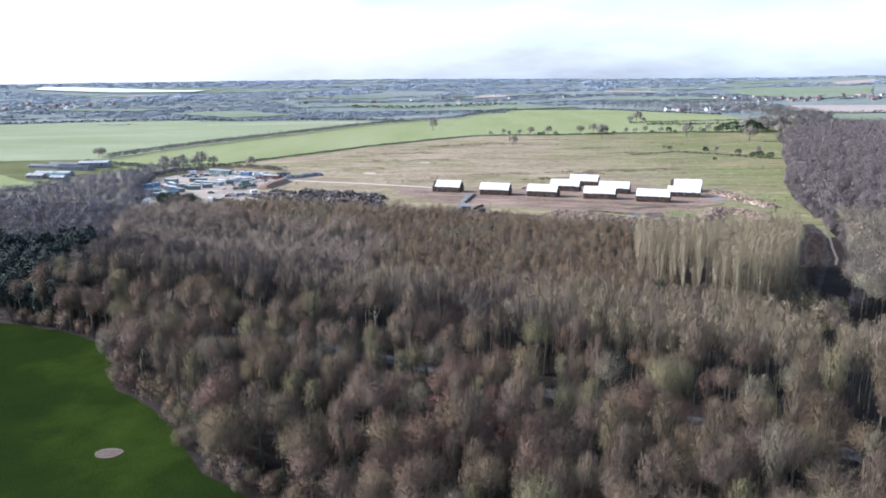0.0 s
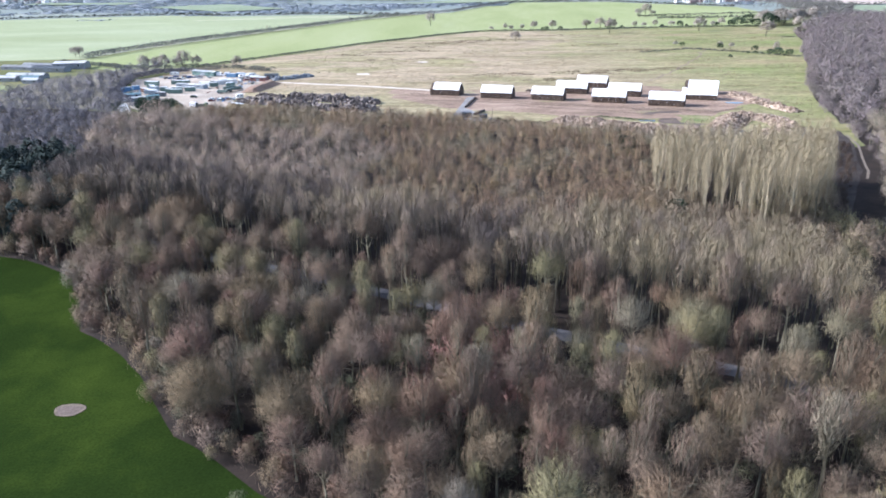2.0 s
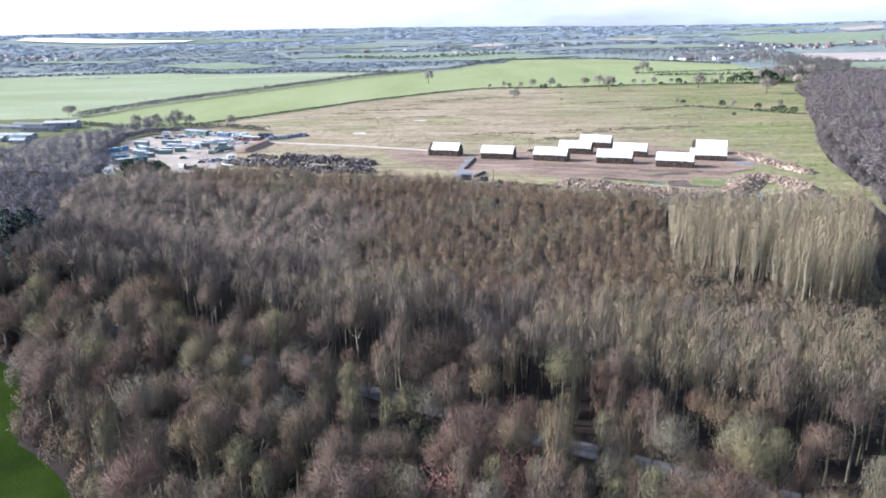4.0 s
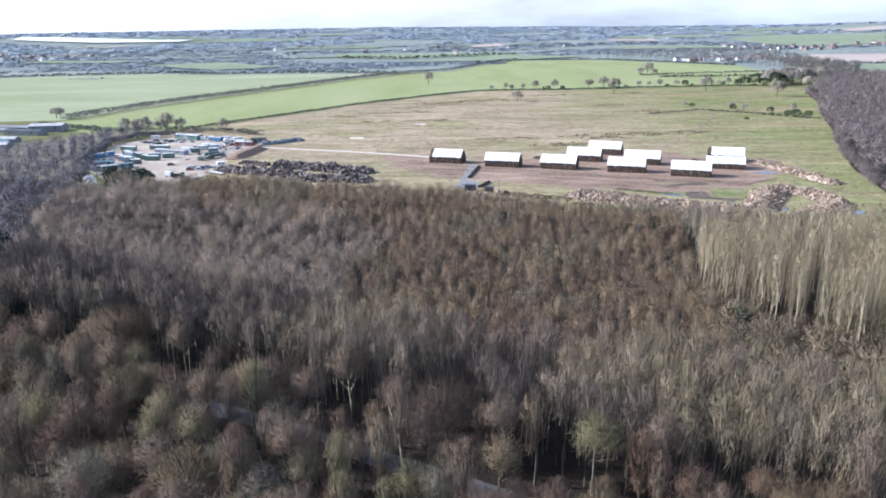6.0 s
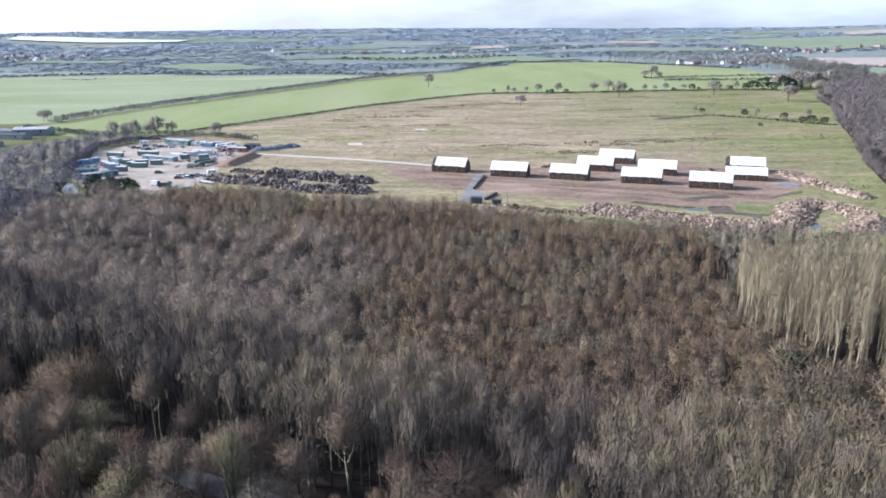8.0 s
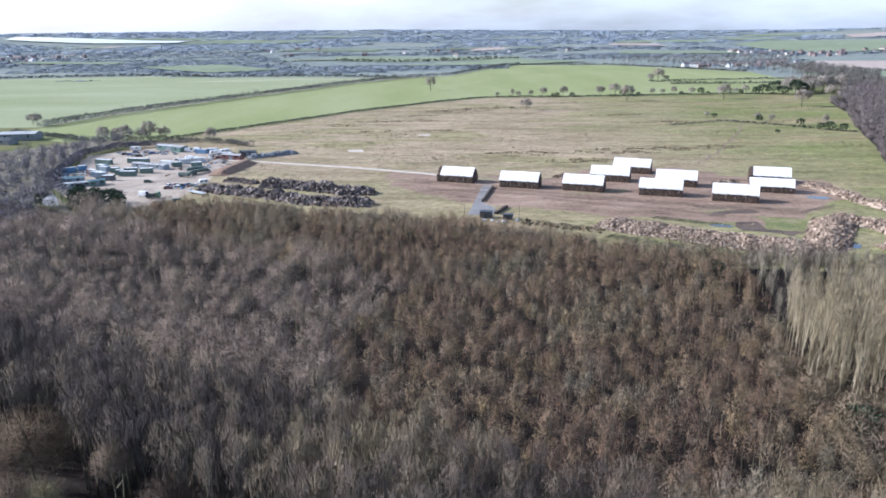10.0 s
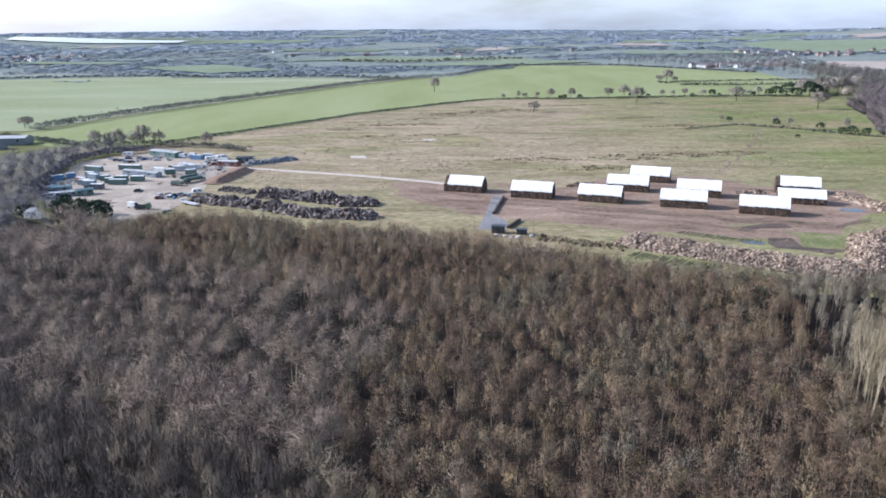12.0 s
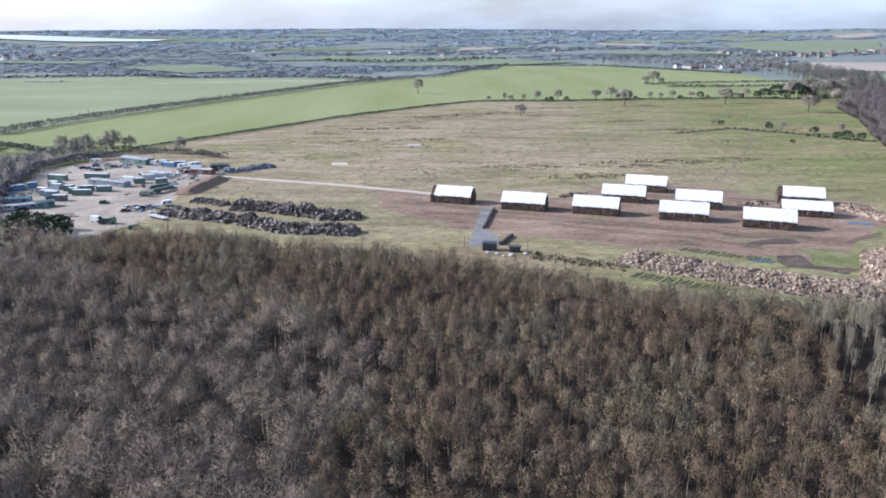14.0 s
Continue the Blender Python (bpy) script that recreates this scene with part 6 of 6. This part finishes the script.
def loft(prof, half, inset):
    """A body from a side outline, narrower at its upper points."""
    bm = bmesh.new()
    zmax = max(z for _, z in prof)
    rows = [[bm.verts.new((x, s * (half - inset * max(0, (z - zmax * .55)) / zmax), z)) for x, z in prof] for s in (-1, 1)]
    n = len(prof)
    for k in range(n):
        bm.faces.new((rows[0][k], rows[0][(k + 1) % n], rows[1][(k + 1) % n], rows[1][k]))
    bm.faces.new(rows[0][::-1])
    bm.faces.new(rows[1])
    bmesh.ops.recalc_face_normals(bm, faces=bm.faces)
    return bm


def car(x, y, yaw, colour, label):
    root = thing("car", label, "car", "parked cars", pose(x, y, 0.1, 0, 0, yaw))
    bm = loft([(-2.1, .3), (-2.15, .75), (-1.9, .95), (1.0, .95), (2.0, .78), (2.1, .35)], .86, .06)
    bmesh.ops.bevel(bm, geom=list(bm.edges), offset=0.06, segments=1, affect="EDGES")
    part("body", bm, paint(colour[0], *colour[1:], .3), root)
    part("window_band", loft([(-1.75, .955), (-1.3, 1.38), (.35, 1.38), (1.0, .955)], .78, .22), GLASS, root)
    part("roof", loft([(-1.3, 1.385), (-1.2, 1.45), (.25, 1.45), (.35, 1.385)], .6, .05), paint(colour[0], *colour[1:], .3), root)
    wheels(root, (-1.3, 1.3), .78, .32)
    return root


def van(x, y, yaw, colour, label, l=5.4, h=2.4):
    root = thing("van", label, "van", "parked vans", pose(x, y, 0.1, 0, 0, yaw))
    bm = loft([(-l / 2, .35), (-l / 2, h), (l * .22, h), (l * .36, 1.25), (l / 2, 1.05), (l / 2, .35)], 1.0, .12)
    part("body", bm, paint(colour[0], *colour[1:], .35), root)
    part("windscreen", loft([(l * .235, h - .1), (l * .245, h - .06), (l * .375, 1.3), (l * .365, 1.26)], .85, .05), GLASS, root)
    wheels(root, (-l * .3, l * .32), .9, .36)
    return root


def truck(x, y, yaw, cab_c, bed_c, label, l=7.5):
    root = thing("truck", label, "truck", "parked trucks", pose(x, y, 0.1, 0, 0, yaw))
    part("cab", loft([(l * .28, .6), (l * .28, 2.7), (l * .42, 2.7), (l * .5, 1.5), (l * .5, .6)], 1.15, .1), paint(cab_c[0], *cab_c[1:], .35), root)
    part("windscreen", loft([(l * .43, 2.6), (l * .44, 2.62), (l * .503, 1.6), (l * .497, 1.58)], 1.0, .05), GLASS, root)
    bm = bmesh.new()
    box(bm, -l / 2, l * .27, -1.2, 1.2, .95, 1.1)
    for s in (-1, 1):
        box(bm, -l / 2, l * .27, s * 1.2 - .04, s * 1.2 + .04, 1.104, 1.75)
    part("bed", bm, paint(bed_c[0], *bed_c[1:]), root)
    bm = bmesh.new()
    box(bm, -l / 2 + .1, l * .45, -.4, .4, .6, .945)
    part("chassis", bm, paint("dark_chassis", 0.04, 0.04, 0.045), root)
    wheels(root, (-l * .36, -l * .22, l * .38), 1.0, .48, .3)
    return root


def caravan(x, y, yaw, label, l=6.0):
    root = thing("caravan", label, "caravan", "parked caravans", pose(x, y, 0.1, 0, 0, yaw))
    part("body", loft([(-l / 2, .5), (-l / 2 - .1, 1.6), (-l / 2 + .4, 2.5), (l / 2 - .5, 2.5), (l / 2, 1.5), (l / 2 - .1, .5)], 1.1, .1), paint("cream_white", .74, .73, .70, .4), root)
    for k in (-.28, .2):
        bm = bmesh.new()
        box(bm, l * k - .55, l * k + .55, -1.13, -1.104, 1.35, 1.95)
        part("window", bm, GLASS, root)
    bm = bmesh.new()
    box(bm, l / 2, l / 2 + 1.2, -.06, .06, .45, .55)
    part("towbar", bm, paint("galvanised", 0.45, 0.46, 0.47, .4), root)
    wheels(root, (0,), 1.0, .34)
    return root


def trailer(x, y, yaw, l, colour, label, load=0.0):
    root = thing("trailer", label, "trailer", "yard trailers", pose(x, y, 0.1, 0, 0, yaw))
    bm = bmesh.new()
    box(bm, -l / 2, l / 2, -1.2, 1.2, .85, 1.05)
    part("deck", bm, paint(colour[0], *colour[1:]), root)
    if load:
        bm = bmesh.new()
        vs = box(bm, -l * .46, l * .44, -1.05, 1.05, 1.054, 1.054 + load)
        for v in vs[4:]:
            v.co.x *= .93
            v.co.y *= .8
        bmesh.ops.bevel(bm, geom=list(bm.edges), offset=.15, segments=2, affect="EDGES")
        part("load", bm, paint("dark_green_cover", .085, .12, .10), root, "dark green covered load")
    wheels(root, (-l * .35, -l * .2), 1.0, .42, .28)
    return root


GREEN = ("bottle_green", .13, .19, .16)
PALE = ("pale_grey", .55, .56, .56)
BLUE = ("faded_blue", .13, .24, .38)
BROWN = ("rust_brown", .20, .12, .085)
GREYBLUE = ("grey_blue", .25, .31, .35)
CHALK = paint("chalky_roof", 0.72, 0.73, 0.72)
TEAL = paint("teal_roof", 0.22, 0.36, 0.40)
for args in ((-186.3, 475.6, -7, 12.2, GREEN, "long green steel container in the yard"), (-159.4, 464, 25, 4.6, GREEN, "short green steel shipping container"), (-166.5, 467.5, -24, 8.5, PALE, "pale grey steel shipping container"),
             (-159, 473, 18, 6.1, PALE, "pale grey steel shipping container"), (-156.5, 479, 20, 6.1, PALE, "pale grey steel shipping container"), (-152, 477, 20, 6.1, PALE, "pale grey steel shipping container"), (-168.5, 446.6, 8, 6.1, GREEN, "green steel shipping container"),
             (-177, 447.2, 8, 6.1, GREEN, "green steel shipping container"), (-174.8, 438.8, 0, 8.3, GREEN, "green steel container with a pale roof"), (-204.6, 472.5, -16, 10.2, GREEN, "long green steel container at the yard edge"),
             (-194, 452, -23, 6.4, GREYBLUE, "grey-blue steel shipping container"), (-195.5, 443.2, -25, 6.1, BROWN, "rust brown steel shipping container"), (-187.2, 435.8, 0, 5.8, GREYBLUE, "grey-blue steel shipping container"), (-191, 438.6, 0, 5.8, GREYBLUE, "grey-blue steel shipping container"),
             (-179.4, 428.2, 0, 5.8, ("dark_grey", .12, .13, .14), "dark grey steel shipping container"), (-162.1, 506.6, -14, 7.1, BLUE, "faded blue steel shipping container"), (-156.5, 509, -8, 6.1, BLUE, "faded blue steel shipping container"), (-211, 448.5, 40, 6.6, BLUE, "faded blue steel shipping container"),
             (-207, 454.5, 40, 4, BLUE, "short faded blue shipping container"), (-186, 448.4, 10, 4.2, GREEN, "short green steel shipping container"), (-180.6, 442.4, 4, 4, GREEN, "short green steel shipping container"), (-148.6, 463.6, 25, 5.4, GREEN, "green steel shipping container"), (-198, 457, -20, 5, GREEN, "green steel shipping container")):
    container(args[0], args[1], args[2], args[3], wall=args[4], label=args[5])
shed(-172.7, 460.4, -22, 23, 4.2, 2.3, paint("grey_blue_wall", .24, .28, .32), CHALK, "long low grey shed with a pale roof", .35)
shed(-184.8, 518, -28, 22, 6.0, 2.9, paint("green_wall", .10, .17, .15), CHALK, "long green shed with a white roof", .5)
shed(-136.4, 486.5, -14, 12, 4.5, 2.7, paint("red_brick_paint", .19, .085, .07), CHALK, "low red-walled shed with a pale roof", .5)
shed(-130.5, 496, 8, 9, 4.5, 3.0, paint("dark_wall", .06, .07, .08), paint("slate_roof", .14, .16, .18), "dark shed with a slate roof", .6)
shed(-195.9, 423.4, 20, 12, 4.5, 2.3, paint("grey_blue_wall", .24, .28, .32), TEAL, "low shed with a faded teal roof", .5)
shed(-186.5, 414.4, 30, 9.5, 3.6, 2.0, paint("grey_blue_wall", .24, .28, .32), CHALK, "low shed with a chalky roof", .4)
shed(-179.5, 417, 40, 7, 4, 2.4, paint("green_wall", .10, .17, .15), TEAL, "small green shed with a teal roof", .5)
shed(-144, 496, -10, 9, 3.5, 2.4, paint("pale_wall", .5, .5, .5), CHALK, "pale low cabin in the yard", .3)
trailer(-140.1, 444.5, 60, 13, ("dark_bed", .07, .09, .085), "long flatbed trailer with a dark green cover", 1.3)
trailer(-144.2, 436, -15, 7, ("dark_bed", .07, .09, .085), "short trailer with a dark covered load", 1.2)
trailer(-145, 452, 45, 10, ("dark_bed", .07, .09, .085), "flatbed trailer with a dark covered load", 1.0)
trailer(-162.2, 401, 6, 7, BROWN, "low rust brown flat trailer")
trailer(-126.4, 383, 25, 4, ("dark_bed", .07, .09, .085), "small dark flat trailer", .4)
trailer(-122.9, 397.5, -34, 10, PALE, "long pale flat trailer beside the muck heap")
van(-144.9, 392.4, -20, ("van_white", .8, .8, .8), "white panel van parked in the yard")
truck(-139.8, 390, 2, ("cab_green", .10, .20, .10), ("dark_bed", .07, .09, .085), "green flatbed truck in the yard", 6.5)
car(-156.8, 422.4, 4, ("dark_green_paint", .03, .06, .035), "dark green car alone in the yard")
CARS = [("car_white", .75, .75, .75), ("car_black", .02, .02, .022), ("car_silver", .45, .46, .47), ("car_red", .16, .03, .03), ("car_blue", .04, .08, .22)]
for i, (x, y, yaw) in enumerate([(-142.5, 413.5, 70), (-139.5, 414.5, 75), (-136.5, 413.2, 68), (-134, 415, 74), (-141, 408.5, 20), (-207, 502, 30), (-203, 500.5, 25), (-199, 497, 35), (-195.5, 496, 30), (-191.1, 505, 20), (-187, 505.5, 25), (-184, 503.4, 34), (-203, 508, 20), (-197, 510, 15), (-150, 515, 40), (-146, 489, 60), (-165, 511, 60)]):
    c = CARS[(i * 3 + i // 4) % 5]
    car(x, y, yaw, c, c[0][4:] + " hatchback car parked in the yard")
van(-172.1, 512, -15, ("van_white", .8, .8, .8), "white panel van by the green shed")
van(-167, 514, -10, ("van_white", .8, .8, .8), "white panel van by the green shed")
van(-160, 484, 30, ("van_white", .8, .8, .8), "white panel van among containers")
caravan(-207.9, 518, 0, "cream white caravan at the yard edge")
caravan(-152.6, 503, 30, "cream white caravan by the blue containers")
caravan(-148, 507, 40, "cream white caravan by the blue containers")
caravan(-192, 410, 28, "cream white caravan beside low sheds")
caravan(-127.8, 418.5, 30, "small cream caravan by the soil bank", 4.2)
rng = random.Random(9)
for i in range(46):
    x, y = rng.choice([(-135, 410), (-148, 445), (-205, 440), (-190, 425), (-196, 500), (-150, 470), (-210, 460), (-140, 470)])
    x, y = x + rng.gauss(0, 6), y + rng.gauss(0, 6)
    bm = bmesh.new()
    s = rng.uniform(.5, 1.1)
    box(bm, -s, s, -s * .7, s * .7, 0, s * rng.uniform(.5, 1.1))
    bmesh.ops.bevel(bm, geom=list(bm.edges), offset=.12 * s, segments=1, affect="EDGES")
    c = rng.choice([PALE, BROWN, BLUE, GREEN, ("dark_bed", .07, .09, .085)])
    ob = part("crate", bm, paint(c[0], *c[1:]))
    ob.matrix_basis = pose(x, y, 0.1, 0, 0, rng.uniform(0, 90))
    tagged(ob, c[0].replace("_", " ") + " stacked crate on the yard floor", "crate", "yard crates")


def rubbish_pile(x, y, r, n, colours, label):
    """Odds and ends thrown on a pile: boards, drums and broken boxes."""
    root = thing("rubbish_pile", label, "pile", "yard piles", pose(x, y, 0.1))
    for i in range(n):
        bm = bmesh.new()
        l, w, h = rng.uniform(.6, 2.4), rng.uniform(.3, 1.0), rng.uniform(.12, .7)
        box(bm, -l / 2, l / 2, -w / 2, w / 2, 0, h)
        for v in bm.verts:
            v.co += Vector((rng.uniform(-.1, .1), rng.uniform(-.1, .1), 0))
        c = rng.choice(colours)
        u, a = rng.uniform(0, 1), rng.uniform(0, 6.3)
        ob = part("board" if h < .3 else "scrap_piece", bm, paint(c[0], *c[1:]), root)
        ob.matrix_basis = pose(r * u * math.cos(a), r * u * math.sin(a), max(0, (1 - u) * r * .3 - .1), rng.uniform(-14, 14), rng.uniform(-14, 14), rng.uniform(0, 180))


ODDS = [PALE, ("off_white", .72, .72, .70), ("dark_bed", .07, .09, .085), BROWN, BLUE, ("teal_scrap", .16, .30, .32), GREYBLUE]
for x, y, r, n in ((-137, 411, 4, 22), (-132, 414, 3, 14), (-206, 436, 4, 20), (-203, 430, 3.5, 18), (-211, 441, 3.5, 18), (-208, 458, 3, 12), (-200, 464, 3, 12), (-215, 456, 3.5, 14), (-145, 458, 3, 14), (-140, 452, 3, 14), (-132, 462, 3, 12), (-196, 506, 3.5, 16), (-188, 511, 3, 12), (-212, 505, 3, 12),
                   (-140, 480, 3, 14), (-149, 484, 3, 14), (-124, 404, 2.5, 12), (-120, 409, 2.5, 10), (-168, 484, 2.5, 9), (-193, 416, 3, 12), (-200, 444, 3, 12), (-152, 494, 3, 12), (-158, 514, 3, 12), (-178, 505, 2.5, 10)):
    rubbish_pile(x, y, r, n, ODDS, "pile of boards, drums and scrap in the yard")

# ================= the farm to the west =================
for x, y, yaw, l, w, h, r in ((-352, 562, -14, 30, 7, 2.4, paint("grey_roof", .38, .39, .40)), (-342, 574, -14, 30, 7, 2.4, paint("grey_roof", .38, .39, .40)), (-318, 548, -10, 30, 8, 3, paint("slate_roof", .14, .16, .18)), (-311, 566, 8, 24, 12, 4.5, paint("white_roof", .8, .8, .8)),
                              (-322, 514, -8, 16, 6, 2.6, CHALK), (-307, 513, -8, 14, 6, 2.6, CHALK), (-320, 500, -8, 14, 6, 2.6, CHALK), (-303, 499, -8, 14, 6, 2.6, TEAL), (-296, 488, -8, 12, 5, 2.6, CHALK)):
    shed(x, y, yaw, l, w, h, paint("farm_wall", .22, .23, .24), r, "long low farm building with a pale roof", 1.2, "barn")


# ================= far houses =================
def house(wall_mat, roof_mat, label, group):
    root = thing("house", label, "house", group)
    bm = bmesh.new()
    prof = [(-4, 0), (-4, 5), (0, 8), (4, 5), (4, 0)]
    rows = [[bm.verts.new((x, y, z)) for y, z in prof] for x in (-6, 6)]
    for k in (0, 3):
        bm.faces.new((rows[0][k], rows[1][k], rows[1][k + 1], rows[0][k + 1]))
    bm.faces.new(rows[0])
    bm.faces.new(rows[1][::-1])
    bmesh.ops.recalc_face_normals(bm, faces=bm.faces)
    part("wall", bm, wall_mat, root)
    bm = bmesh.new()
    for s in (-1, 1):
        vs = [bm.verts.new(p) for p in ((-6.4, s * 4.5, 4.75), (6.4, s * 4.5, 4.75), (6.4, 0, 8.15), (-6.4, 0, 8.15), (-6.4, s * 4.5, 4.55), (6.4, s * 4.5, 4.55))]
        bm.faces.new(vs[:4])
        bm.faces.new((vs[0], vs[1], vs[5], vs[4]))
    roof = part("roof", bm, roof_mat, root)
    bm = bmesh.new()
    box(bm, 3.2, 4.2, -.5, .5, 7.2, 9.4)
    part("chimney", bm, paint("chimney_brick", .25, .12, .09), roof)
    for x in (-4, 0, 4):
        for z in (1.0, 3.2):
            bm = bmesh.new()
            box(bm, x - .6, x + .6, -4.05, -4.004, z, z + 1.2)
            part("window", bm, GLASS, root)
    return root


white_wall, cream_wall, brick_wall = paint("white_render", .8, .8, .79), paint("cream_render", .66, .62, .54), paint("far_brick", .27, .20, .18)
tile_roof, slate = paint("brown_tiles", .20, .165, .155), paint("slate_roof", .14, .16, .18)
house_roots = [house(white_wall, slate, "white rendered village house with a slate roof", "far houses"), house(white_wall, tile_roof, "white rendered village house with a tiled roof", "far houses"),
               house(brick_wall, tile_roof, "brick village house with a tiled roof", "far houses"), house(cream_wall, tile_roof, "cream village house with a brown roof", "far houses")]
rng = random.Random(21)
spots = []
for i in range(52):
    u = i / 51
    spots.append((385 + 210 * u + rng.gauss(0, 14), 1412 + 110 * u * u + rng.gauss(0, 22), rng.uniform(.8, 1.3)))
for i in range(48):
    spots.append((rng.uniform(640, 1150), rng.uniform(1760, 2050), rng.uniform(.9, 1.4)))
for i in range(60):
    spots.append((rng.uniform(-1330, -1010), rng.uniform(1720, 1990), rng.uniform(.9, 1.5)))
for i in range(16):
    spots.append((rng.uniform(-700, 300), rng.uniform(1900, 2600), rng.uniform(.9, 1.5)))
for i, (x, y, s) in enumerate(spots):
    ob = house_roots[i] if i < 4 else copy_thing(house_roots[rng.choice((2, 2, 3)) if 52 <= i < 100 else rng.choice((0, 1, 1, 2, 2, 3))], pose(0, 0, 0))
    ob.matrix_basis = pose(x, y, ground_height(x, y), 0, 0, rng.uniform(-60, 60)) @ Matrix.Scale(s * .78, 4)
copy = copy_thing(house_roots[0], pose(0, 0, 0))
copy.matrix_basis = pose(394, 960, 0, 0, 0, 20)

# far hills that close the view; their blue is haze put into the colour
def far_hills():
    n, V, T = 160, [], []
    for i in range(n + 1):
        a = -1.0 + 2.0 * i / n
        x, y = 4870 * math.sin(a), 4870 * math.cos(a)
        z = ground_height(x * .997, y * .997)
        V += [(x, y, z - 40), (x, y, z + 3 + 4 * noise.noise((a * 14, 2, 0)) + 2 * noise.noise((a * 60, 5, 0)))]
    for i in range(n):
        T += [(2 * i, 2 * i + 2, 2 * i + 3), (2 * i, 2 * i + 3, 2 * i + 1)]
    tagged(new("backdrop", mesh_of("backdrop", V, T, mottled("hazed_far_hills", (.24, .29, .36), (.30, .35, .42), (.36, .40, .46), .004, .03))), "low hills on the horizon, blue haze in their colour", "hills", kind="structure")


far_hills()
